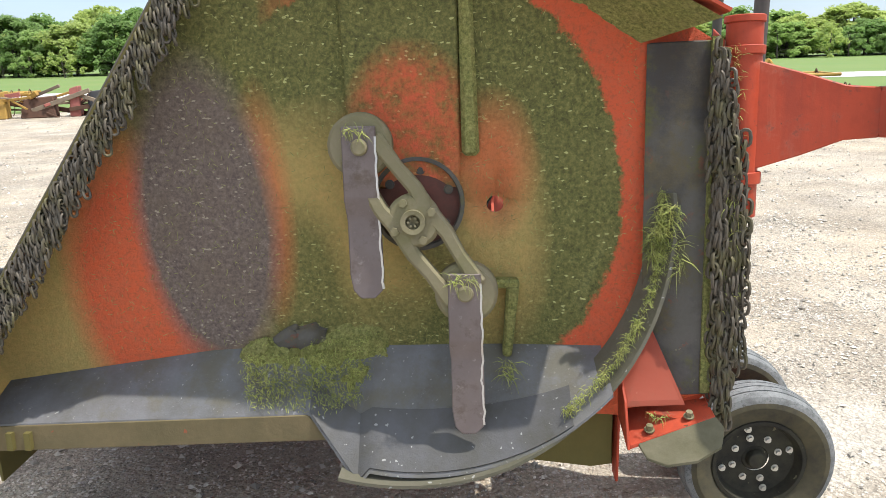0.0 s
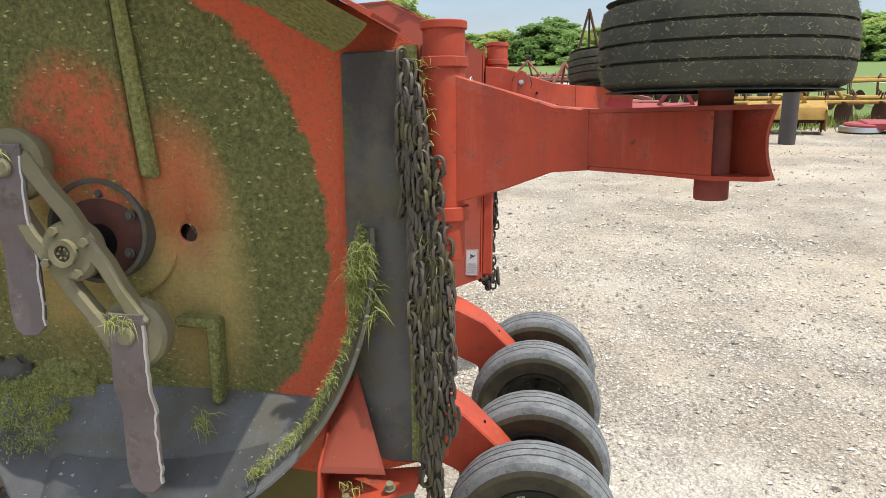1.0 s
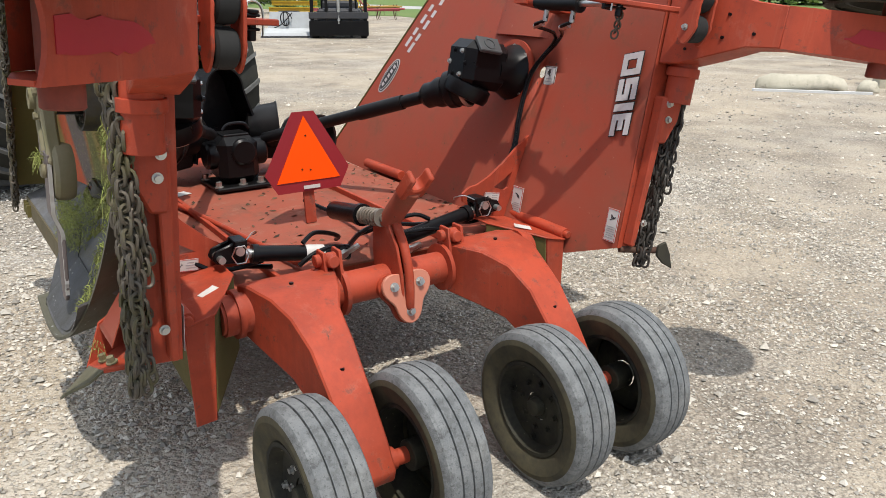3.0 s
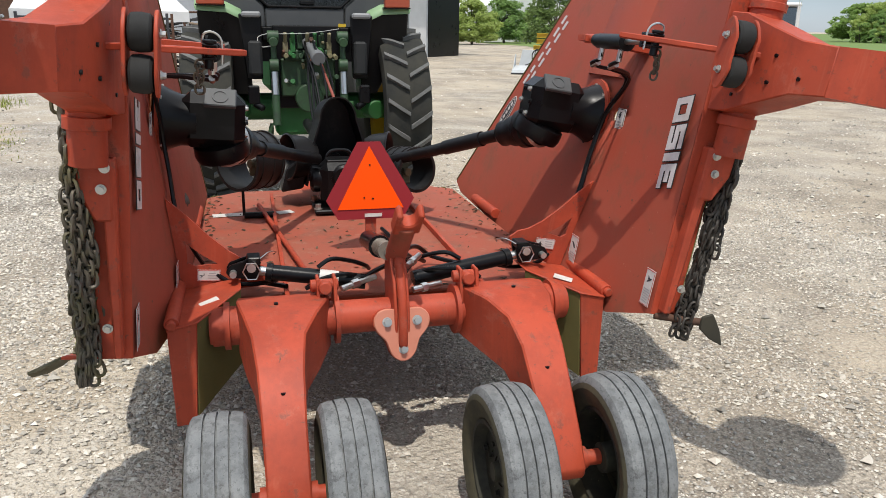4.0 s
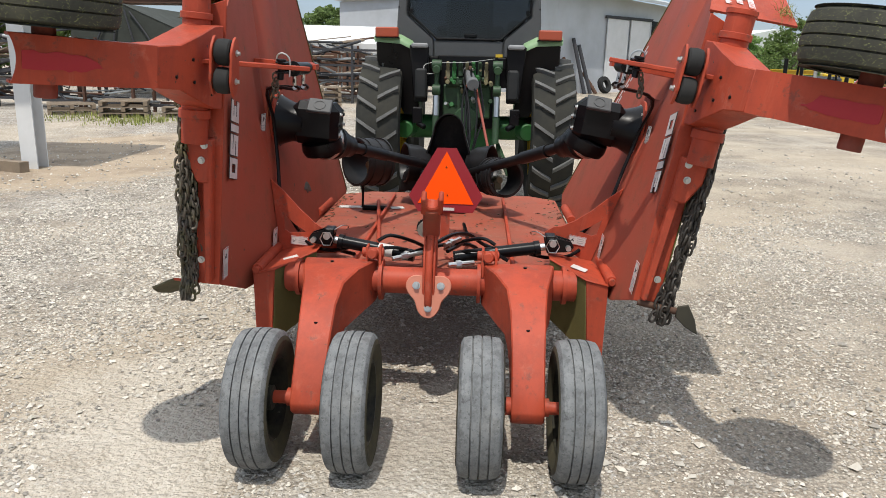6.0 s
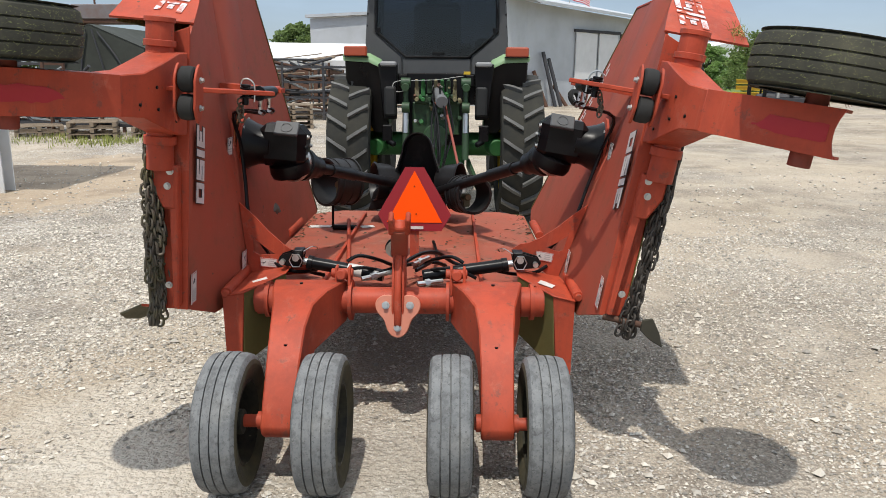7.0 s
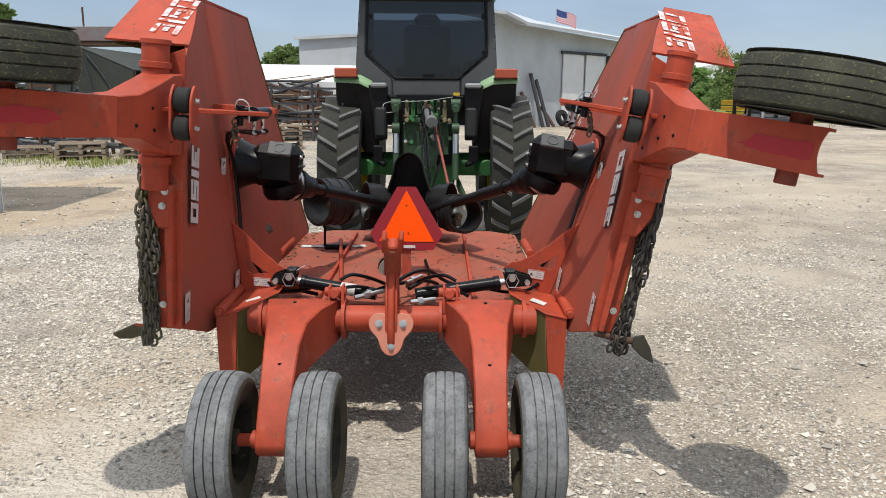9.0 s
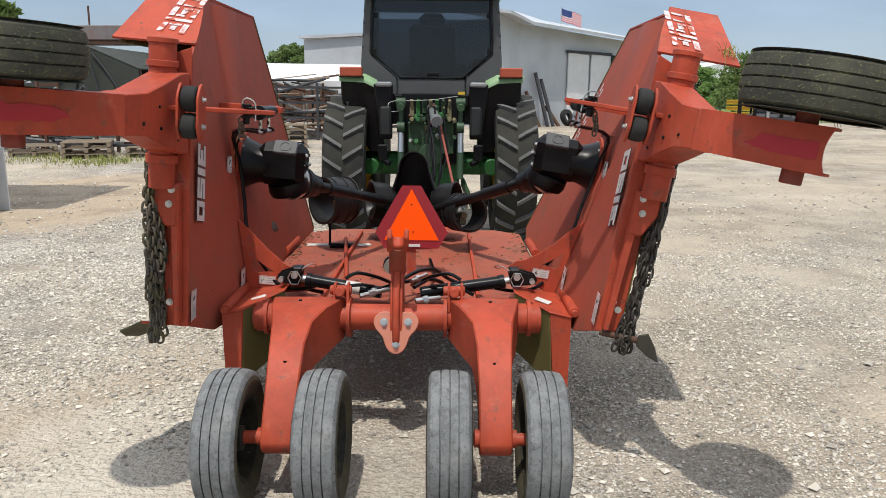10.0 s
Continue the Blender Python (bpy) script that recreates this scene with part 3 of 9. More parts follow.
for dy, dz in ((-0.055, 0.036), (0.055, 0.036), (0, -0.062)):
    bm = bmesh.new()
    bolt(bm, (0.8955 - 0.25 * dz, CY + dy, 0.575 + dz), (1, 0, 0.25), 0.012, 0.02)
    part("bolt", bm, ZINC, tre, "zinc bolt head")
bm = bmesh.new()
fin = [(0.70, 0.56), (0.68, 0.70), (0.69, 0.80), (0.73, 0.85), (0.80, 0.83), (0.86, 0.75), (0.895, 0.64), (0.90, 0.52), (0.86, 0.50), (0.84, 0.56)]
for y in (-0.028, 0.016):
    slab(bm, [(x, CY + y, z) for x, z in fin], (0, 0.012, 0))
sweep(bm, [(0.80, CY, 0.835), (0.87, CY, 0.75), (0.905, CY, 0.64), (0.905, CY, 0.52)], 0.018, 8)
part("stand_bracket", bm, RED, cutter, soft=0.003)
bm = bmesh.new()
p0, p1 = Vector((0.76, CY, 0.82)), Vector((0.955, CY + 0.015, 1.035))
u = (p1 - p0).normalized()
side = Vector((0, 1, 0))
out = u.cross(side)
cyl(bm, p0, p1 - u * 0.075, 0.040, seg=24)
stand = part("parking_stand", bm, RED_TOP, cutter, "red forked parking stand tube", soft=0.003)
bm = bmesh.new()
prongs = [(-0.056, -0.12), (0.056, -0.12), (0.056, 0.0), (0.05, 0.012), (0.036, 0.012), (0.03, 0.0)]
prongs += [(0.03 * math.cos(a), -0.035 - 0.03 * math.sin(a)) for a in np.linspace(0, math.pi, 9)]
prongs += [(-0.03, 0.0), (-0.036, 0.012), (-0.05, 0.012), (-0.056, 0.0)]
slab(bm, [p1 + side * a * 0.86 + u * b * 0.86 - out * 0.030 for a, b in prongs], out * 0.052)
part("fork", bm, RED, stand, soft=0.006)
bm = bmesh.new()
cyl(bm, (0.40, -0.075, 0.785), (0.60, -0.065, 0.815), 0.038)
cyl(bm, (0.60, -0.065, 0.815), (0.625, -0.065, 0.818), 0.044)
sp = part("spring_rod", bm, BLACK, cutter, "black levelling rod with a rusty spring")
bm = bmesh.new()
d = Vector((0.745, -0.06, 0.838)) - Vector((0.62, -0.065, 0.818))
coil = [Vector((0.625, -0.065, 0.818)) + d * (k / 40) + Vector((0, math.cos(k * 1.0), math.sin(k * 1.0))) * 0.03 for k in range(41)]
sweep(bm, coil, 0.006, 6, 2)
cyl(bm, (0.62, -0.065, 0.818), (0.775, -0.058, 0.842), 0.016)
cyl(bm, (0.75, -0.06, 0.839), (0.765, -0.06, 0.841), 0.034)
part("spring", bm, worn("dull_spring_steel", (0.22, 0.19, 0.16), (0.13, 0.10, 0.07), 0.7, 0.5, 0.5, big=14), sp, "dull dusty coil spring")

# ---- centre deck ----
DZ = 0.615
bm = bmesh.new()
slab(bm, [(-1.45, -0.62, DZ), (-1.3, -0.80, DZ), (0.585, -0.80, DZ), (0.585, 0.74, DZ), (-1.3, 0.74, DZ), (-1.45, 0.56, DZ)], (0, 0, -0.01))
deck = part("deck", bm, DECK_RED, cutter, "faded red centre deck strewn with dead leaves", soft=0.002)
for s, y0 in ((-1, -0.80), (1, 0.74)):
    bm = bmesh.new()
    slab(bm, [(-1.3, y0, 0.605), (0.84, y0, 0.605), (0.84, y0, 0.33), (0.77, y0, 0.32), (0.48, y0, 0.36), (0.33, y0, 0.45), (-1.2, y0, 0.45)], (0, s * 0.008, 0))
    part("side_skirt", bm, OLIVE, deck, "grass-stained side skirt", soft=0.002)
    y1 = y0 - s * 0.21
    bm = bmesh.new()
    slab(bm, [(0.862, y0 + s * 0.035, 0.630), (0.862, y0 - s * 0.065, 0.652), (0.862, y0 - s * 0.040, 0.275), (0.862, y0 + s * 0.03, 0.27)], (-0.010, 0, 0))
    corner = part("corner_plate", bm, RED, deck, "red rear corner plate", soft=0.003)
    bm = bmesh.new()
    slab(bm, [(0.856, y0 - s * 0.066, 0.652), (0.63, y1, 0.684), (0.63, y1, 0.40), (0.856, y0 - s * 0.046, 0.30)], (-0.006, s * 0.008, 0))
    part("corner_web", bm, OLIVE, corner, "grass-stained corner web", soft=0.002)
    bm = bmesh.new()
    slab(bm, [(0.868, y0 + s * 0.037, 0.636), (0.868, y0 - s * 0.067, 0.660), (0.635, y1, 0.690), (0.50, y1, 0.692), (0.48, y0 + s * 0.03, 0.642)], (0, 0, -0.008))
    part("corner_cap", bm, RED, corner, soft=0.003)
    bm = bmesh.new()
    yh = y0 + (0.05 if s > 0 else -0.02)
    cyl(bm, (0.42, yh, 0.665), (0.85, yh, 0.65), 0.025)
    cyl(bm, (0.835, yh, 0.652), (0.87, yh, 0.65), 0.016)
    part("hinge_tube", bm, RED, deck, soft=0.002)
    bm = bmesh.new()
    cyl(bm, (-0.85, y0 + s * 0.02, 0.65), (-0.45, y0 + s * 0.02, 0.65), 0.027)
    part("hinge_tube", bm, RED, deck, soft=0.002)
for y in (-0.42, 0.36):
    bm = bmesh.new()
    box(bm, (-0.3, y, DZ + 0.014), (1.9, 0.018, 0.028))
    part("stiffener", bm, RED, deck, soft=0.002)
bm = bmesh.new()
slab(bm, [(0.55, -0.56, DZ - 0.01), (0.55, 0.50, DZ - 0.01), (0.55, 0.50, 0.47), (0.55, -0.56, 0.47)], (-0.01, 0, 0))
part("rear_skirt", bm, RED, deck)
# added plate, out of view, keeps light from the front out under the deck
bm = bmesh.new()
slab(bm, [(-1.40, -0.78, 0.605), (-1.40, 0.72, 0.605), (-1.40, 0.72, 0.26), (-1.40, -0.78, 0.26)], (-0.01, 0, 0))
part("front_light_stop", bm, OLIVE, deck, "unseen front plate added to darken under the deck")

# slow-moving-vehicle sign
def emblem():
    h, c = 0.356, 0.105
    S = 0.356 / 0.866 + c
    sgn = new("warning_sign")
    sgn.parent = cutter
    sgn.matrix_basis = pose(0.0, 0.0, 0.77, 0, -6, 0)
    outer = [(-c / 2, h), (-(S - c) / 2, c * 0.866), (-(S - 2 * c) / 2, 0), ((S - 2 * c) / 2, 0), ((S - c) / 2, c * 0.866), (c / 2, h)]
    bm = bmesh.new()
    slab(bm, [(0, y, z) for y, z in outer], (-0.003, 0, 0))
    board = part("warning_sign", bm, SIGN_RED, cutter, "dark red border of the orange triangle sign")
    board.matrix_basis = sgn.matrix_basis.copy()
    bpy.data.objects.remove(sgn)
    bm = bmesh.new()
    slab(bm, [(0.004, -0.155, 0.047), (0.004, 0.155, 0.047), (0.004, 0, 0.337)], (-0.003, 0, 0))
    part("triangle", bm, ORANGE, board, "fluorescent orange triangle")
    for y, z in ((0, 0.25), (-0.03, 0.10), (0.01, 0.095)):
        bm = bmesh.new()
        cyl(bm, (0.003, y, z), (0.007, y, z), 0.004, seg=8)
        part("rivet", bm, BLACK, board)
    bm = bmesh.new()
    box(bm, (0.004, 0.01, 0.018), (0.002, 0.08, 0.016))
    part("maker_strip", bm, WHITE, board, "small pale strip")
    bm = bmesh.new()
    box(bm, (-0.02, 0.0, -0.04), (0.012, 0.05, 0.22))
    part("post", bm, RED, board)


emblem()


# ---- wings ----
def chain_strand(bm, p, way, n, rng, L=0.045, r=0.0054, sway=0.16, rad=0.0135):
    """n interlocked links hanging from p."""
    p, d = Vector(p), Vector(way).normalized()
    twist = rng.uniform(0, math.pi)
    for k in range(n):
        dd = (d + Vector(rng.uniform(-sway, sway, 3))).normalized()
        u, v, w = frame_of(dd)
        a0 = twist + (math.pi / 2) * (k % 2) + rng.uniform(-0.35, 0.35)
        e1 = u * math.cos(a0) + v * math.sin(a0)
        e2 = w.cross(e1)
        c = p + dd * L * 0.5
        ring, S, Q = [], 12, 5
        half = L * 0.5 - 0.004
        path = []
        for i in range(S):
            a = math.tau * i / S
            x, y = math.cos(a) * rad, math.sin(a) * rad
            y += math.copysign(max(0.0, half - rad + 0.004), y) if abs(y) > 1e-6 else 0
            path.append(c + e1 * x + w * y)
        for i in range(S):
            t = (path[(i + 1) % S] - path[i - 1]).normalized()
            o1 = e2
            o2 = t.cross(o1)
            ring.append([bm.verts.new(path[i] + (o1 * math.cos(b) + o2 * math.sin(b)) * r) for b in (math.tau * q / Q for q in range(Q))])
        for i in range(S):
            A, B = ring[i], ring[(i + 1) % S]
            for q in range(Q):
                bm.faces.new((A[q], A[(q + 1) % Q], B[(q + 1) % Q], B[q]))
        p = p + dd * (L - 2 * r - 0.005)


def label_plate(parent, m, w, h, bars, rng, red=False):
    """A white safety label with bars in place of its small print. Face towards local +z."""
    bm = bmesh.new()
    box(bm, (0, 0, 0), (w, h, 0.0016))
    lab = part("safety_label", bm, WHITE, parent, "white warning label with small print")
    lab.matrix_basis = m
    bm = bmesh.new()
    e = min(w, h) * 0.045
    for x, y, a, b in ((0, h / 2 - e, w - 2 * e, e * 0.7), (0, e - h / 2, w - 2 * e, e * 0.7), (w / 2 - e, 0, e * 0.7, h - 2 * e), (e - w / 2, 0, e * 0.7, h - 2 * e)):
        box(bm, (x, y, 0.0016), (a, b, 0.0008))
    part("border", bm, INK_RED if red else INK, lab)
    # a dark pictogram of a few strokes, then lines of small print
    tall = h > w
    bm = bmesh.new()
    c = Vector((0, h * 0.22, 0.0016)) if tall else Vector((-w * 0.26, 0, 0.0016))
    q = min(w, h) * 0.30
    for _ in range(5):
        o, a = Vector((rng.uniform(-0.7, 0.7) * q, rng.uniform(-0.7, 0.7) * q, 0)), rng.uniform(0, math.pi)
        box(bm, c + o * 0.6, (q * rng.uniform(0.6, 1.2), q * rng.uniform(0.10, 0.28), 0.0008), Matrix.Rotation(a, 3, "Z"))
    part("pictogram", bm, INK, lab)
    bm = bmesh.new()
    for k in range(bars):
        if tall:
            box(bm, (rng.uniform(-0.04, 0.04) * w, -h * (0.02 + 0.40 * (k + 0.5) / bars), 0.0016), (w * rng.uniform(0.5, 0.75), h * 0.13 / bars, 0.0008))
        else:
            box(bm, (w * 0.17, h * (0.32 - 0.64 * (k + 0.5) / bars), 0.0016), (w * rng.uniform(0.3, 0.45), h * 0.2 / bars, 0.0008))
    part("print", bm, INK_GREY, lab)
    return lab


def under_material():
    """Underside of a wing: red paint under caked grass, scoured bare in arcs by what the blades throw."""
    m, nt, bsdf, vec = material("grass_caked_underside", 0.9)
    sep = nt.nodes.new("ShaderNodeSeparateXYZ")
    nt.links.new(vec, sep.inputs[0])
    x, z = sep.outputs[0], sep.outputs[2]
    wob = maths(nt, "MULTIPLY", maths(nt, "SUBTRACT", noise_of(nt, vec, 9, 8, 0.78), 0.5), 0.2)

    def disc(cx, cz, rx, rz, soft):
        """1 inside an ellipse, with a ragged rim."""
        dx, dz = maths(nt, "DIVIDE", maths(nt, "SUBTRACT", x, cx), rx), maths(nt, "DIVIDE", maths(nt, "SUBTRACT", z, cz), rz)
        d = maths(nt, "SQRT", maths(nt, "ADD", maths(nt, "MULTIPLY", dx, dx), maths(nt, "MULTIPLY", dz, dz)))
        d = maths(nt, "ADD", d, wob)
        r = nt.nodes.new("ShaderNodeMapRange")
        r.inputs["From Min"].default_value, r.inputs["From Max"].default_value = 1 + soft, 1 - soft
        nt.links.new(d, r.inputs["Value"])
        return r.outputs[0]

    hi, mid = noise_of(nt, vec, 130, 4, 0.7), noise_of(nt, vec, 22, 5, 0.7)
    red = mixed(nt, ramp(nt, mid, [(0.35, (0, 0, 0)), (0.75, (1, 1, 1))]), (0.700, 0.115, 0.043), (0.608, 0.128, 0.061))
    clip = nt.nodes.new("ShaderNodeTexVoronoi")
    clip.inputs["Scale"].default_value = 210
    st = nt.nodes.new("ShaderNodeVectorMath")
    st.operation = "MULTIPLY"
    st.inputs[1].default_value = (0.5, 1, 1)
    nt.links.new(vec, st.inputs[0])
    nt.links.new(st.outputs[0], clip.inputs["Vector"])
    cs = nt.nodes.new("ShaderNodeSeparateColor")
    nt.links.new(clip.outputs["Color"], cs.inputs[0])
    fibre, lump = noise_of(nt, vec, 75, 6, 0.75), noise_of(nt, vec, 7, 6, 0.65)
    grass = ramp(nt, fibre, [(0.30, (0.034, 0.038, 0.012)), (0.48, (0.092, 0.096, 0.028)), (0.62, (0.165, 0.158, 0.050)), (0.78, (0.33, 0.31, 0.13))])
    grass = mixed(nt, maths(nt, "MULTIPLY", ramp(nt, lump, [(0.38, (0, 0, 0)), (0.66, (1, 1, 1))]), 0.7), grass, ramp(nt, fibre, [(0.3, (0.066, 0.068, 0.019)), (0.7, (0.175, 0.163, 0.055))]))
    grass = mixed(nt, ramp(nt, cs.outputs[0], [(0.98, (0, 0, 0)), (0.985, (0.6, 0.6, 0.6))]), grass, (0.486, 0.486, 0.216))
    film = mixed(nt, ramp(nt, mid, [(0.3, (0, 0, 0)), (0.75, (1, 1, 1))]), (0.31, 0.238, 0.084), (0.36, 0.238, 0.086))
    film = mixed(nt, maths(nt, "MULTIPLY", ramp(nt, fibre, [(0.42, (1, 1, 1)), (0.58, (0, 0, 0))]), 0.45), film, (0.203, 0.169, 0.054))
    dark = ramp(nt, fibre, [(0.32, (0.070, 0.052, 0.047)), (0.55, (0.150, 0.117, 0.103)), (0.75, (0.260, 0.215, 0.188))])
    dark = mixed(nt, maths(nt, "MULTIPLY", ramp(nt, lump, [(0.4, (0, 0, 0)), (0.65, (1, 1, 1))]), 0.5), dark, (0.121, 0.092, 0.068))
    dark = mixed(nt, ramp(nt, cs.outputs[1], [(0.98, (0, 0, 0)), (0.985, (0.5, 0.5, 0.5))]), dark, (0.44, 0.40, 0.30))
    red = mixed(nt, maths(nt, "MULTIPLY", ramp(nt, fibre, [(0.36, (1, 1, 1)), (0.5, (0, 0, 0))]), 0.55), red, (0.351, 0.101, 0.047))
    def lifted(c, v):
        hv = nt.nodes.new("ShaderNodeHueSaturation")
        hv.inputs["Value"].default_value = v
        nt.links.new(c, hv.inputs["Color"])
        return hv.outputs[0]
    grass, film, dark = lifted(grass, 1.34), lifted(film, 1.38), lifted(dark, 1.3)
    col = mixed(nt, disc(0.18, 0.66, 0.66, 0.70, 0.012), red, grass)
    front = nt.nodes.new("ShaderNodeMapRange")
    front.inputs["From Min"].default_value, front.inputs["From Max"].default_value = 0.0, -0.25
    nt.links.new(maths(nt, "ADD", x, wob), front.inputs["Value"])
    top = nt.nodes.new("ShaderNodeMapRange")
    top.inputs["From Min"].default_value, top.inputs["From Max"].default_value = 0.75, 1.0
    nt.links.new(maths(nt, "ADD", z, wob), top.inputs["Value"])
    col = mixed(nt, front.outputs[0], col, mixed(nt, top.outputs[0], film, grass))
    col = mixed(nt, disc(-0.10, 0.52, 0.30, 0.36, 0.35), col, film)
    col = mixed(nt, disc(0.44, 0.52, 0.14, 0.34, 0.35), col, film)
    col = mixed(nt, maths(nt, "MULTIPLY", disc(-0.20, 0.30, 0.15, 0.34, 0.25), 0.9), col, grass)
    col = mixed(nt, maths(nt, "MULTIPLY", disc(0.02, 0.22, 0.16, 0.14, 0.3), 0.7), col, grass)
    col = mixed(nt, maths(nt, "MULTIPLY", disc(0.43, 0.76, 0.10, 0.17, 0.5), 0.65), col, red)
    col = mixed(nt, maths(nt, "MULTIPLY", disc(0.18, 0.88, 0.17, 0.22, 0.25), ramp(nt, mid, [(0.36, (0.2, 0.2, 0.2)), (0.6, (1, 1, 1))])), col, red)
    col = mixed(nt, maths(nt, "MULTIPLY", disc(-0.29, 0.64, 0.07, 0.30, 0.4), 0.55), col, red)
    col = mixed(nt, maths(nt, "MULTIPLY", disc(-0.72, 0.37, 0.25, 0.47, 0.2), 0.95), col, red)
    col = mixed(nt, disc(-0.49, 0.60, 0.22, 0.50, 0.14), col, dark)
    nt.links.new(col, bsdf.inputs["Base Color"])
    bumped(nt, bsdf, maths(nt, "ADD", fibre, maths(nt, "MULTIPLY", mid, 0.8)), 0.8, 0.012)
    return m


UNDER = under_material()


def matted_grass():
    """Wet clippings pressed into a mat: fibrous, dark in the gaps, pale on the ridges."""
    m, nt, bsdf, vec = material("matted_grass", 0.95)
    fibre, lump = noise_of(nt, vec, 85, 7, 0.78), noise_of(nt, vec, 14, 6, 0.7)
    col = ramp(nt, fibre, [(0.30, (0.036, 0.042, 0.013)), (0.48, (0.175, 0.185, 0.052)), (0.62, (0.32, 0.31, 0.105)), (0.78, (0.50, 0.48, 0.20))])
    col = mixed(nt, maths(nt, "MULTIPLY", ramp(nt, lump, [(0.4, (0, 0, 0)), (0.62, (1, 1, 1))]), 0.6), col, ramp(nt, fibre, [(0.3, (0.11, 0.11, 0.034)), (0.7, (0.29, 0.26, 0.10))]))
    nt.links.new(col, bsdf.inputs["Base Color"])
    bumped(nt, bsdf, maths(nt, "ADD", fibre, maths(nt, "MULTIPLY", lump, 1.5)), 0.6, 0.008)
    return m


MATTED = matted_grass()
MUDDY = worn("mud_stained_paint", (0.15, 0.115, 0.060), (0.075, 0.068, 0.034), 0.9, 0.85, big=5, small=60, bump=0.4, speck=(0.26, 0.08, 0.04), specks=0.72)
A_, B_, C_, D_ = (1.04, 1.17), (0.60, 1.41), (-0.42, 1.40), (-1.42, -0.02)


def swell(u, v):
    """How far the deck sheet lies out of the wing's rear plane: flat behind, turned about a fold near the gusset."""
    f = min(1.0, max(0.0, (1.10 - u) / 0.65))
    return f * (-0.10 + 0.18 * v)


def deck_sheet(s, off, thick, shrink=0.0):
    bm = bmesh.new()
    us = [1.10, 0.86, 0.60, 0.45, 0.1, -0.42, -0.7, -1.0, -1.25, -1.42]

    def top(u):
        if u > A_[0]:
            return 1.13 + (1.10 - u) / 0.06 * 0.04
        if u > B_[0]:
            return A_[1] + (A_[0] - u) / (A_[0] - B_[0]) * (B_[1] - A_[1])
        if u > C_[0]:
            return 1.40
        return C_[1] + (u - C_[0]) / (D_[0] - C_[0]) * (D_[1] - C_[1])

    def low(u):
        return -0.09 + (u - 0.86) / 0.24 * 0.09 if u > 0.86 else (-0.09 + (0.86 - u) / 2.11 * 0.02 if u > -1.25 else -0.07 + (-1.25 - u) / 0.17 * 0.04)
    grid = []
    for side in (0, 1):
        rows = []
        for u in us:
            a, b = low(u), top(u)
            rows.append([bm.verts.new((u, s * (swell(u, a + (b - a) * k / 6) + off + side * thick), a + (b - a) * k / 6)) for k in range(7)])
        grid.append(rows)
        for i in range(len(us) - 1):
            for k in range(6):
                bm.faces.new((rows[i][k], rows[i + 1][k], rows[i + 1][k + 1], rows[i][k + 1]))
    f, g = grid
    n = len(us)
    ring = [(i, 0) for i in range(n)] + [(n - 1, k) for k in range(1, 7)] + [(i, 6) for i in range(n - 2, -1, -1)] + [(0, k) for k in range(5, 0, -1)]
    for (i, k), (j, l) in zip(ring, ring[1:] + ring[:1]):
        bm.faces.new((f[i][k], f[j][l], g[j][l], g[i][k]))
    return bm


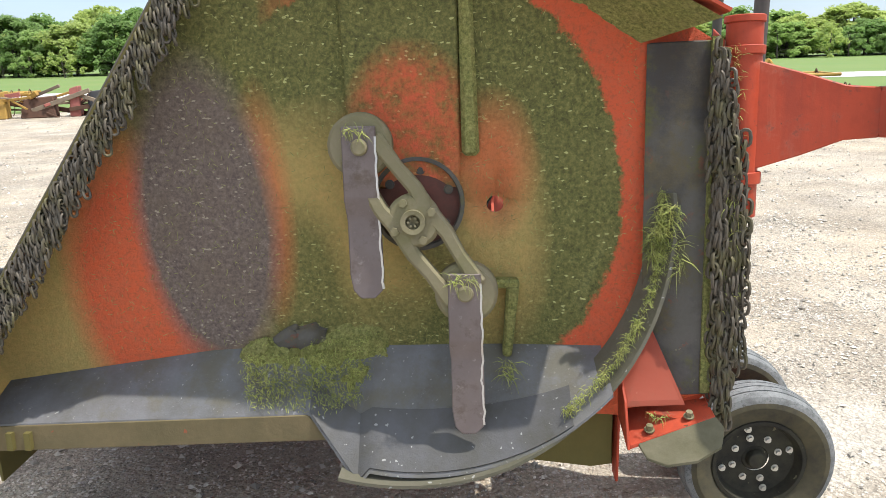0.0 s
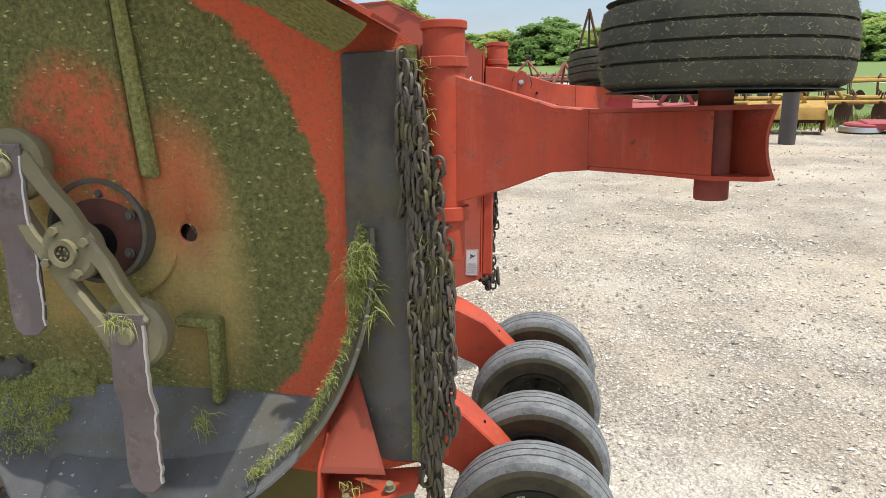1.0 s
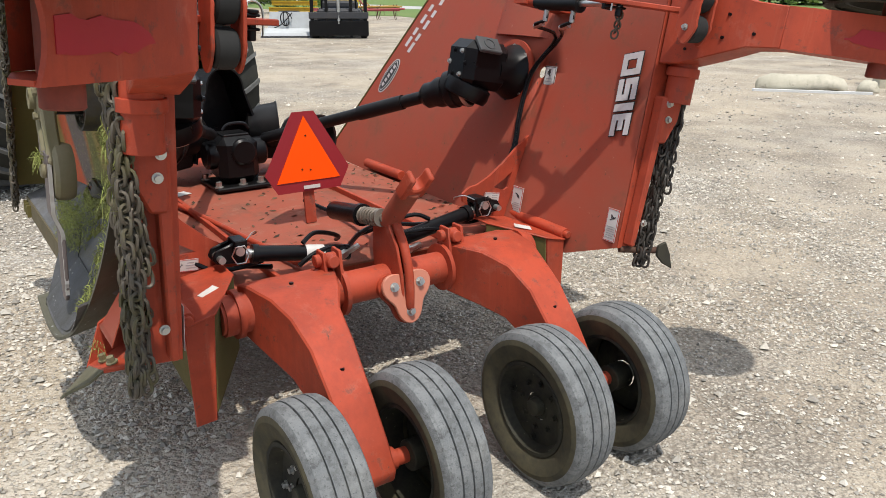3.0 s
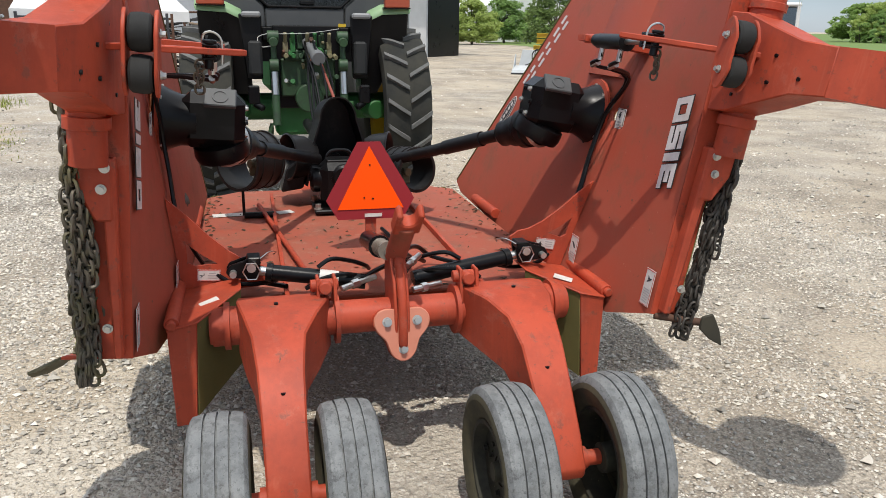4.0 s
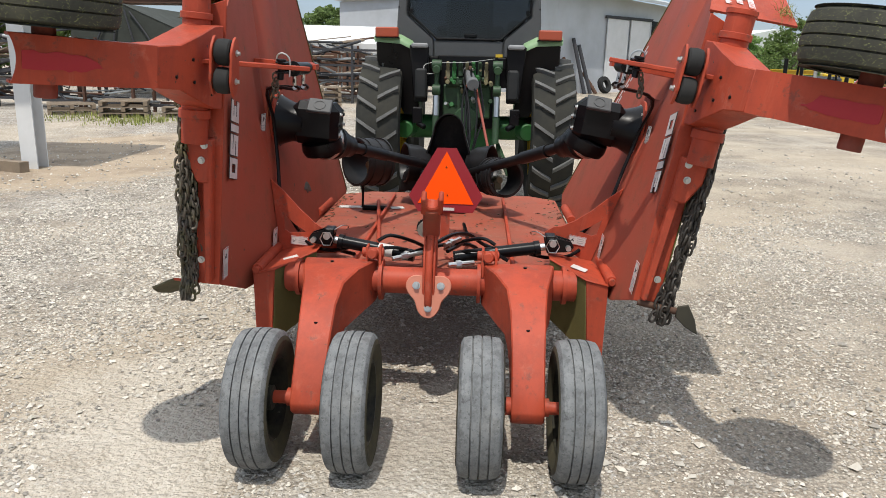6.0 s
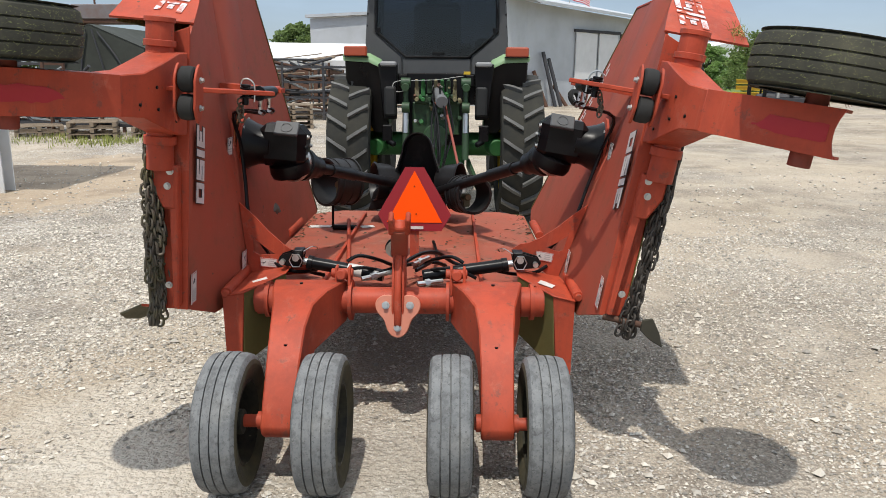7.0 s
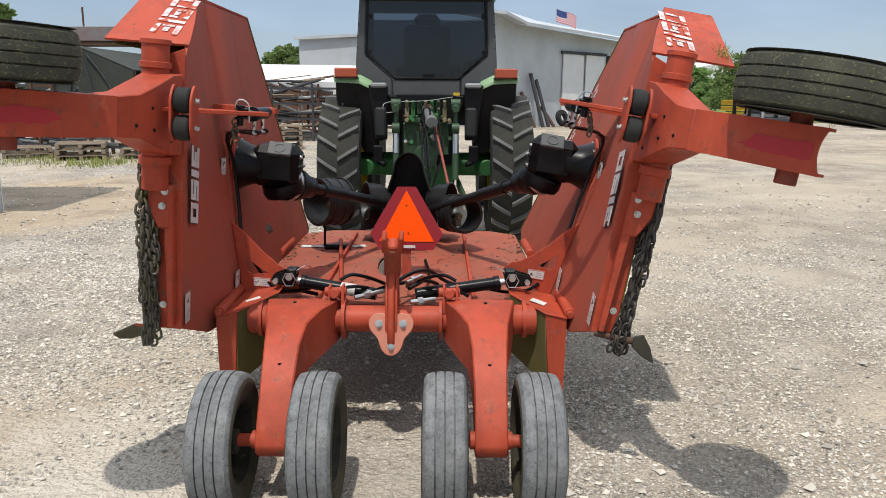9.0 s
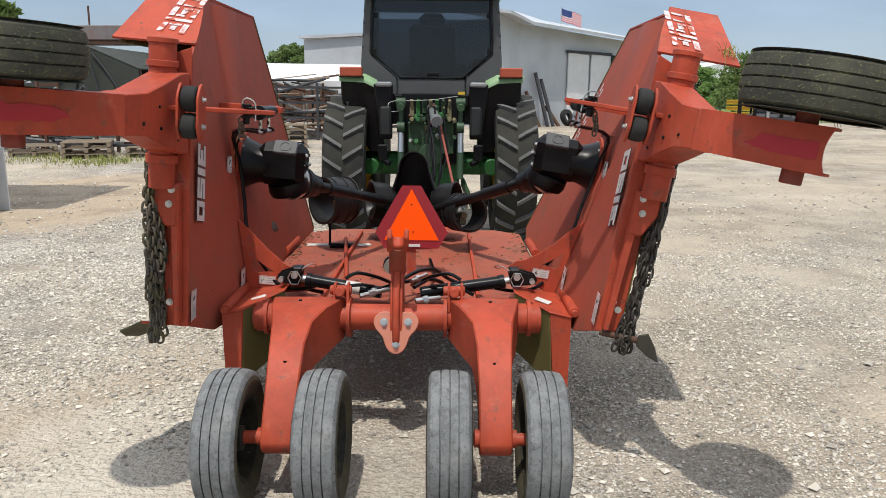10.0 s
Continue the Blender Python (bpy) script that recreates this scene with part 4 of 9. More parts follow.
def wing(s, M):
    """One folded wing, in its own frame: x to the rear, z from the hinge to the outer end, y * s away from the machine (the underside)."""
    rng = np.random.default_rng(7 if s < 0 else 8)
    P = lambda u, w, v: (u, s * w, v)
    W = lambda u, v, w=0.0: (u, s * (swell(u, v) + w), v)
    w0 = part("wing", deck_sheet(s, 0.0, 0.008), RED_TOP, cutter, "red cutter wing folded upright, grass caked on its underside")
    w0.matrix_basis = M
    part("underside", deck_sheet(s, 0.0085, 0.004), UNDER, w0, "underside caked with cut grass over red paint")

    def skirt(name, a, b, d0, d1, mat, lab="", n=6, flare=0.0):
        bm = bmesh.new()
        nn = Vector((b[1] - a[1], 0, -(b[0] - a[0]))).normalized()
        rows = []
        for k in range(n + 1):
            t = k / n
            u, v = a[0] + (b[0] - a[0]) * t, a[1] + (b[1] - a[1]) * t
            d = d0 + (d1 - d0) * t
            i0 = Vector(W(u, v, -0.004))
            o0 = Vector(P(u, d, v)) - nn * flare
            rows.append([bm.verts.new(q) for q in (i0, o0, o0 + nn * 0.009, i0 + nn * 0.009)])
        for x, y in zip(rows, rows[1:]):
            for i in range(4):
                j = (i + 1) % 4
                bm.faces.new((x[i], x[j], y[j], y[i]))
        bm.faces.new(rows[0])
        bm.faces.new(rows[-1][::-1])
        return part(name, bm, mat, w0, lab)
    cap = skirt("end_cap", A_, B_, 0.345, 0.335, RED, "red slanted outer end of the wing")
    skirt("end_skirt", B_, C_, 0.335, 0.24, RED)
    skirt("front_rail", C_, D_, 0.22, 0.16, OLIVE, "grass-stained front rail")
    bm = bmesh.new()
    slab(bm, [P(1.10, 0.014, 0.03), P(0.89, 0.052, 0.03), P(1.02, 0.098, 0.03), P(1.10, 0.095, 0.03)], (0, 0, 1.09))
    part("rear_beam", bm, DIRTY, w0, "scraped dark steel inside of the rear skirt", soft=0.004)
    bm = bmesh.new()
    slab(bm, [P(1.102, 0.0, 0.0), P(1.102, 0.10, 0.0), P(1.102, 0.10, 1.12), P(1.102, 0.0, 1.16)], (0.006, 0, 0))
    part("rear_plate", bm, RED, w0, soft=0.002)
    bm = bmesh.new()
    slab(bm, [P(1.108, 0.02, 0.02), P(1.108, 0.045, 0.02), P(1.108, 0.07, 0.62), P(1.108, 0.03, 0.62)], (0.05, 0, 0))
    part("channel_rail", bm, RED, w0, "bent red channel rail", soft=0.006)

    # tail wheel pivot tube, bracket and arm
    tw = 0.095
    bm = bmesh.new()
    cyl(bm, P(1.165, tw, 0.60), P(1.165, tw, 1.17), 0.052, seg=28)
    tube = part("pivot_tube", bm, RED, w0, "red upright pivot tube", soft=0.002)
    for r, a, b in ((0.058, 1.165, 1.185), (0.060, 1.075, 1.10), (0.062, 0.70, 0.735)):
        bm = bmesh.new()
        cyl(bm, P(1.165, tw, a), P(1.165, tw, b), r, seg=28)
        part("collar", bm, RED, tube, soft=0.002)
    bm = bmesh.new()
    slab(bm, [P(1.11, 0.035, 0.44), P(1.11, 0.035, 0.62), P(1.11, 0.135, 0.62), P(1.11, 0.13, 0.53), P(1.11, 0.085, 0.44)], (0.055, 0, 0))
    part("bracket_block", bm, RED, tube, soft=0.008)
    for w, v in ((0.055, 0.595), (0.065, 0.535), (0.06, 0.12)):
        bm = bmesh.new()
        bolt(bm, P(1.166 if v > 0.3 else 1.158, w, v), (1, 0, 0), 0.0098, 0.014)
        part("bolt", bm, ZINC, tube, "large zinc bolt")
    bm = bmesh.new()
    # (u inner, u outer, low, high, inner, outer)
    prof = [(1.115, 1.115, 0.74, 1.06, 0.005, 0.125), (1.20, 1.20, 0.745, 1.055, 0.01, 0.135), (1.32, 1.32, 0.782, 1.018, 0.022, 0.15), (1.45, 1.43, 0.824, 0.98, 0.042, 0.172),
            (1.56, 1.515, 0.831, 0.971, 0.078, 0.200), (1.70, 1.645, 0.829, 0.973, 0.19, 0.315), (1.872, 1.790, 0.826, 0.976, 0.396, 0.470)]

    def boxed(rows):
        bm = bmesh.new()
        rows = [[bm.verts.new(P(u, w, v)) for u, w, v in ((ui, i, lo), (uo, o, lo), (uo, o, hi), (ui, i, hi))] for ui, uo, lo, hi, i, o in rows]
        for a, b in zip(rows, rows[1:]):
            for q in range(4):
                bm.faces.new((a[q], a[(q + 1) % 4], b[(q + 1) % 4], b[q]))
        bm.faces.new(rows[0])
        bm.faces.new(rows[-1][::-1])
        return bm
    arm = part("tail_arm", boxed(prof[:5]), RED, w0, "red tapered tail wheel arm", soft=0.004)
    end = [prof[4]] + [tuple(x + (y - x) * t for x, y in zip(p, q)) for p, q in zip(prof[4:], prof[5:]) for t in (0.34, 0.67, 1.0)]
    bm = bmesh.new()
    last, K = None, 10
    for k, (ui, uo, lo, hi, i, o) in enumerate(end):
        wall = []
        for q in range(K + 1):
            f = q / K
            cut = 0.020 * (1 - (2 * f - 1) ** 2) if k == len(end) - 1 else 0.0     # the plate's end is cut to a hollow curve
            p = Vector(P(ui, i, lo + (hi - lo) * f)) - Vector(P(0.644, 0.765, 0)) * cut
            wall.append((bm.verts.new(p), bm.verts.new(p + Vector(P(-0.008, 0.0065, 0)))))
        if last:
            for q in range(K):
                for e in (0, 1):
                    bm.faces.new((last[q][e], wall[q][e], wall[q + 1][e], last[q + 1][e]))
            for q in (0, K):
                bm.faces.new((last[q][0], wall[q][0], wall[q][1], last[q][1]))
        if k in (0, len(end) - 1):
            for q in range(K):
                bm.faces.new((wall[q][0], wall[q + 1][0], wall[q + 1][1], wall[q][1]))
        last = wall
    part("web_plate", bm, RED, arm)
    for e in (0, 1):
        bm = bmesh.new()
        last = None
        for n, (ui, uo, lo, hi, i, o) in enumerate(end):
            k = (1.0, 1.0, 0.45)[max(0, n - len(end) + 3)]        # the flanges run out towards the end
            uo, o = ui - 0.008 + (uo - ui + 0.008) * k, i + 0.0065 + (o - i - 0.0065) * k
            z0, z1 = (hi - 0.009, hi) if e else (lo, lo + 0.009)
            row = [bm.verts.new(P(*q)) for q in ((ui - 0.008, i + 0.0065, z0), (uo, o, z0), (uo, o, z1), (ui - 0.008, i + 0.0065, z1))]
            if last:
                for q in range(4):
                    bm.faces.new((last[q], last[(q + 1) % 4], row[(q + 1) % 4], row[q]))
            else:
                bm.faces.new(row)
            last = row
        bm.faces.new(last[::-1])
        part("flange", bm, RED_TOP if e else RED, arm)
    part("outer_plate", boxed([(uo - 0.006, uo, lo + 0.010, hi - 0.010, o - 0.005, o) for ui, uo, lo, hi, i, o in end[:-1]]), RED, arm)
    bm = bmesh.new()
    cyl(bm, P(1.758, 0.352, 0.782), P(1.758, 0.352, 1.04), 0.035, seg=24)
    part("axle_tube", bm, RUSTY_RED, arm, "rust-stained red axle tube", soft=0.003)
    an = Vector(P(0.765, -0.644, 0)).normalized()
    bm = bmesh.new()
    r0, r1 = Vector(P(1.705, 0.194, 0)), Vector(P(1.850, 0.3698, 0))
    rag = [(t, 0.872 + rng.uniform(-0.004, 0.004) + 0.05 * max(0.0, 0.28 - t)) for t in np.linspace(0, 1, 15)] + [(t, 0.926 + rng.uniform(-0.005, 0.004) - 0.16 * max(0.0, 0.22 - t) * (1 + rng.uniform(-0.5, 0.5))) for t in np.linspace(1, 0, 15)]
    slab(bm, [r0.lerp(r1, t) + Vector((0, 0, v)) for t, v in rag], an * 0.002)
    part("reflector", bm, REFLECT, arm, "dark red reflector strip, peeling")
    bm = bmesh.new()
    for u, v, w in ((1.22, 0.80, 0.014), (1.26, 0.98, 0.022), (1.37, 0.93, 0.03), (1.36, 0.85, 0.028), (1.47, 0.87, 0.05)):
        cyl(bm, P(u, w + 0.012, v), P(u, w - 0.006, v), 0.006, seg=8)
    part("arm_hole", bm, BLACK, arm, kind="stuff")
    wh = tyre_wheel(Matrix.Translation(P(1.762, 0.370, 1.088)) @ pose(0, 0, 0, 90 * s, 0, 0), arm, RUBBER_GREEN, R=0.243, W=0.174, rim_out=-1)
    wh.name = "tail_wheel"
    # bits of grass stuck on the tread
    verts, faces = [], []
    for _ in range(2600):
        a, h = rng.uniform(0, 6.28), rng.uniform(-0.082, 0.082)
        d = rng.uniform(-1, 1, 2)
        L = rng.uniform(0.003, 0.013)
        r = 0.2435 - 0.009 * (h / 0.070) ** 2 - (0.010 if abs(h) > 0.074 else 0)
        k = len(verts)
        c0 = (a - d[0] * L / r / 2, h - d[1] * L / 2)
        c1 = (a + d[0] * L / r / 2, h + d[1] * L / 2)
        for (aa, hh), rr, dh in ((c0, r, 0.0006), (c0, r, -0.0006), (c1, r + rng.uniform(0, 0.004), 0)):
            verts.append((math.cos(aa) * rr, hh + dh, math.sin(aa) * rr))
        faces.append((k, k + 1, k + 2))
    me = bpy.data.meshes.new("dried_grass")
    me.from_pydata(verts, [], faces)
    me.materials.append(DRYGRASS)
    g = new("dried_grass", me)
    g.parent = wh
    tagged(g, "dry grass clippings stuck to the tread", kind="stuff")

    # roller bracket, link and small hydraulic cylinder on the deck
    bm = bmesh.new()
    RU, RW = 1.30, -0.062
    for q in (RW - 0.033, RW + 0.043):
        pts = []
        for k in range(28):
            a = math.tau * k / 28
            pts.append(P(RU + math.cos(a) * (0.047 + 0.007 * math.cos(2 * a)) * (1.0 if abs(math.sin(a)) > 0.35 else 0.82), q, 0.915 + math.sin(a) * 0.108))
        slab(bm, pts, (0, -s * 0.010, 0))
    rb = part("roller_bracket", bm, RED, w0, "red bracket with two rubber rollers", soft=0.002)
    for v in (0.966, 0.864):
        bm = bmesh.new()
        lathe(bm, [(0.012, -0.029), (0.040, -0.0285), (0.047, -0.022), (0.0495, 0), (0.047, 0.022), (0.040, 0.0285), (0.012, 0.029)], P(RU, RW, v), (0, 1, 0), 28)
        ro = part("roller", bm, RUBBER_NEW, rb, "black rubber roller")
        bm = bmesh.new()
        bolt(bm, P(RU, RW - 0.044, v), (0, -s, 0), 0.008, 0.014)
        part("bolt", bm, ZINC, ro)
    bm = bmesh.new()
    slab(bm, [P(RU + 0.025, 0.045, 0.917), P(RU - 0.025, 0.045, 0.917), P(1.05, -0.20, 0.917), P(0.985, -0.300, 0.917), P(1.015, -0.320, 0.917), P(1.10, -0.225, 0.917)], (0, 0, 0.018))
    part("link", bm, RED, rb, "flat red link plate", soft=0.003)
    bm = bmesh.new()
    cyl(bm, P(1.075, -0.215, 0.875), P(1.075, -0.215, 0.950), 0.013)
    cyl(bm, P(1.075, -0.215, 0.945), P(1.075, -0.215, 0.957), 0.020)
    part("pin", bm, BLACK, rb, soft=0.003)
    bm = bmesh.new()
    for v in (0.902, 0.938):
        slab(bm, [P(1.092, -0.235, v), P(1.092, -0.195, v), P(1.01, -0.195, v), P(1.01, -0.235, v)], (0, 0, 0.008))
    box(bm, P(1.01, -0.215, 0.924), (0.02, 0.04, 0.05))
    part("clevis", bm, BLACK, rb, soft=0.003)
    bm = bmesh.new()
    sweep(bm, [P(1.075, -0.195, 0.945), P(1.075, -0.200, 0.972), P(1.075, -0.225, 0.978), P(1.07, -0.248, 0.955), P(1.07, -0.250, 0.89)], 0.0035, 6)
    part("retainer", bm, STEEL, rb, "bright wire retainer")
    CW = -0.213
    bm = bmesh.new()
    cyl(bm, P(1.0, -0.215, 0.922), P(0.80, CW, 0.915), 0.012)
    part("piston_rod", bm, STEEL, rb, "bright chrome piston rod")
    bm = bmesh.new()
    cyl(bm, P(0.86, CW, 0.915), P(0.63, CW, 0.915), 0.028)
    cyl(bm, P(0.865, CW, 0.915), P(0.845, CW, 0.915), 0.032)
    cyl(bm, P(0.63, CW, 0.915), P(0.60, CW, 0.918), 0.024)
    part("cylinder", bm, BLACK, rb, "black hydraulic cylinder")
    bm = bmesh.new()
    cyl(bm, P(0.60, CW, 0.922), P(0.50, CW, 0.922), 0.018)
    slab(bm, [P(0.56, CW - 0.03, 0.91), P(0.48, CW - 0.03, 0.91), W(0.40, 0.91, -0.002), W(0.54, 0.91, -0.002)], (0, 0, 0.022))
    part("anchor", bm, RED, rb)
    for uu in (0.83, 0.67):
        bm = bmesh.new()
        sweep(bm, [P(uu, CW, 0.89), P(uu, CW, 0.85), P(uu - 0.06, CW, 0.825), W(0.40 + 0.2 * uu, 0.80, -0.06), W(0.34 + 0.08 * uu, 0.64, -0.03), W(0.34 + 0.08 * uu, 0.45, -0.025), W(0.36 + 0.1 * uu, 0.25, -0.03), W(0.33, 0.03, -0.09)], 0.0075, 7)
        part("hose", bm, BLACK, rb, "black hydraulic hose")
        bm = bmesh.new()
        cyl(bm, P(uu, CW, 0.89), P(uu, CW, 0.845), 0.011, seg=8)
        cyl(bm, P(uu - 0.01, CW, 0.835), P(uu - 0.06, CW, 0.823), 0.011, seg=8)
        part("fitting", bm, STEEL, rb, "bright hose fitting")
    bm = bmesh.new()
    chain_strand(bm, P(1.055, -0.19, 0.90), (-0.25, s * 0.12, -1), 5, rng, L=0.032, r=0.004, sway=0.25)
    part("safety_chain", bm, CHAIN, rb, "short safety chain hanging from the pin")

    # gearbox on its flange
    gu, gv, gw = 0.235, 0.625, -0.215
    bm = bmesh.new()
    lathe(bm, [(0.150, 0.0), (0.150, 0.014), (0.132, 0.018), (0.115, 0.05), (0.10, 0.09), (0.10, 0.15)], W(gu, gv, 0.0), (0, -s, 0), 32)
    gb = part("gearbox", bm, BLACK, w0, "black gearbox on a round flange")
    for k in range(8):
        a = math.tau * k / 8
        bm = bmesh.new()
        bolt(bm, Vector(W(gu, gv, -0.012)) + Vector((math.cos(a) * 0.125, 0, math.sin(a) * 0.125)), (0, -s, 0), 0.009, 0.014)
        part("flange_bolt", bm, ZINC if k % 3 else BLACK, gb)
    bm = bmesh.new()
    lathe(bm, [(0.155, 0), (0.155, 0.012), (0.14, 0.014)], W(gu, gv, -0.004), (0, -s, 0), 40)
    part("flange_ring", bm, RED, gb)
    bm = bmesh.new()
    box(bm, P(gu - 0.008, gw + 0.018, gv + 0.01), (0.20, 0.245, 0.215))
    hs = part("gear_housing", bm, BLACK, gb, soft=0.04)
    bm = bmesh.new()
    box(bm, P(gu + 0.091, gw - 0.01, gv + 0.101), (0.085, 0.12, 0.02), Matrix.Rotation(radians(45), 3, "Y"))
    part("gear_cover", bm, CAB, hs, "grey cover plate with cast ring", soft=0.004)
    bm = bmesh.new()
    lathe(bm, [(0.024, 0), (0.024, 0.004), (0.03, 0.004), (0.03, 0)], P(gu + 0.0975, gw - 0.01, gv + 0.1075), (1, 0, 1), 24, closed=True)
    part("cast_ring", bm, CAB, hs)
    bm = bmesh.new()
    lathe(bm, [(0.06, 0.0), (0.108, 0.02), (0.112, 0.06), (0.104, 0.085), (0.07, 0.09)], P(gu - 0.01, gw - 0.005, gv - 0.06), (-0.2, -s * 0.25, -1), 30)
    part("bearing_cap", bm, BLACK, hs)
    for k in range(6):
        a = math.tau * k / 6
        bm = bmesh.new()
        bolt(bm, P(gu + 0.06 * math.cos(a), gw - 0.104, gv + 0.01 + 0.06 * math.sin(a)), (0, -s, 0), 0.008, 0.012)
        part("bolt", bm, ZINC if k % 2 else BLACK, hs)
    # pressed channel over the deck
    bm = bmesh.new()
    rows = []
    for v in (0.80, 0.95, 1.10, 1.25, 1.385):
        rows.append([bm.verts.new(W(u, v, w)) for u, w in ((0.40, 0.0), (0.345, -0.028), (0.20, -0.034), (0.055, -0.028), (0.0, 0.0))])
    for a, b in zip(rows, rows[1:]):
        for q in range(4):
            bm.faces.new((a[q], a[q + 1], b[q + 1], b[q]))
    bm.faces.new(rows[0])
    bm.faces.new(rows[-1][::-1])
    part("deck_channel", bm, RED_TOP, w0, "pressed stiffening channel on the deck")
    return w0, P, W, rng


DIRTY = worn("dirty_dark_steel", (0.105, 0.096, 0.086), (0.07, 0.068, 0.046), 0.7, 0.75, big=5, small=80, bump=0.3, speck=(0.2, 0.19, 0.14), specks=0.72)
smudged(DIRTY, 5.0, 0.47, 0.60, (0.12, 0.095, 0.045), 0.75)
smudged(DIRTY, 15.0, 0.60, 0.66, (0.22, 0.065, 0.035), 0.6)
smudged(DIRTY, 2.6, 0.46, 0.60, (0.042, 0.038, 0.042), 0.75)
smudged(DIRTY, 6.5, 0.54, 0.64, (0.11, 0.11, 0.032), 0.7)
DRYGRASS = worn("dry_grass", (0.30, 0.30, 0.12), (0.20, 0.24, 0.07), 0.8, 0.9, big=30, small=200, bump=0.0)
vnode_random(DRYGRASS, 0.55, 1.5)
GREENGRASS = worn("cut_green_grass", (0.19, 0.225, 0.05), (0.30, 0.285, 0.10), 0.8, 0.8, big=20, small=100, bump=0.0)
vnode_random(GREENGRASS, 0.5, 1.6)
ML = Matrix.Translation((0, -0.907, 0.65)) @ pose(0, 0, 0, -4.4, 0, 0)
MR = Matrix.Translation((0, 0.869, 0.65)) @ pose(0, 0, 0, 0, 0, -1.7) @ pose(0, 0, 0, -9.6, 0, 0)
wings = [(s, M, *wing(s, M)) for s, M in ((-1, ML), (1, MR))]


def drill(ob, p, way, r):
    """Cuts a round hole through a plate and keeps the cut mesh."""
    bm = bmesh.new()
    cyl(bm, Vector(p) - Vector(way), Vector(p) + Vector(way), r, seg=24)
    bit = new("bit", mesh_of("bit", bm, RED))
    bit.matrix_world = ob.matrix_world.copy()
    tmp = new("blank", ob.data.copy())
    cut = tmp.modifiers.new("cut", "BOOLEAN")
    cut.operation, cut.object = "DIFFERENCE", bit
    bpy.context.view_layer.update()
    bit.matrix_world = tmp.matrix_world.copy()
    bpy.context.view_layer.update()
    ob.data = bpy.data.meshes.new_from_object(tmp.evaluated_get(bpy.context.evaluated_depsgraph_get()))
    bpy.data.objects.remove(tmp)
    bpy.data.objects.remove(bit)


for s, M, w0, P, W, rng in wings:
    for ob in [w0] + [c for c in w0.children if c.name.startswith("underside")]:
        drill(ob, W(0.436, 0.645), (0, 0.06, 0), 0.027)


def wing_chains(s, w0, P, rng):
    """Chain guards: rows of short strands hung along the rear and the front edge."""
    bm = bmesh.new()
    slab(bm, [P(1.07, 0.0955, 0.04), P(1.10, 0.0955, 0.04), P(1.10, 0.0955, 1.13), P(1.07, 0.0955, 1.13)], (0, s * 0.012, 0))
    rail = part("chain_rail", bm, MATTED, w0, "grass-stained chain rail")
    n = 34
    for k in range(n):
        t = k / (n - 1)
        v = 1.12 - 0.95 * t
        for q in (0, 1) if k % 3 else (0, 1, 2) if s < 0 and 0.25 < t < 0.8 else (k % 2,):
            bm = bmesh.new()
            chain_strand(bm, P(1.078 + 0.05 * t + rng.uniform(-0.010, 0.012) + q * (0.008 + 0.032 * math.sin(math.pi * min(1, t * 1.15))), 0.118 + 0.03 * v + rng.uniform(-0.006, 0.014) + 0.004 * q, v), (rng.uniform(-0.06, 0.06), s * rng.uniform(-0.12, 0.02), -1), min(9, int(v / 0.036) + 3), rng, L=0.048, r=0.0056, rad=0.0145)
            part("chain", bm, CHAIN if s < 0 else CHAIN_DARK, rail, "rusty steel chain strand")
    bm = bmesh.new()
    d = Vector((D_[0] - C_[0], 0, D_[1] - C_[1])).normalized()
    sweep(bm, [Vector(P(C_[0] - 0.012, 0.212, C_[1])), Vector(P(D_[0] - 0.012, 0.15, D_[1]))], 0.008, 8, 1)
    rail = part("chain_rod", bm, CHAIN, w0, "chain hanger rod on the front edge")
    n = 112 if s < 0 else 14
    for k in range(n):
        t = (k + 0.5) / n
        a = Vector(P(C_[0], 0.214, C_[1])).lerp(Vector(P(D_[0], 0.15, D_[1])), t)
        bm = bmesh.new()
        chain_strand(bm, a + Vector((0.0, s * 0.006, 0)), (0.10 + rng.uniform(-0.1, 0.15), s * 0.05, -1), 5 + k % 2, rng, L=0.036, r=0.0045, rad=0.0108)
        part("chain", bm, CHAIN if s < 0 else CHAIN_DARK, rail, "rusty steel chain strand")


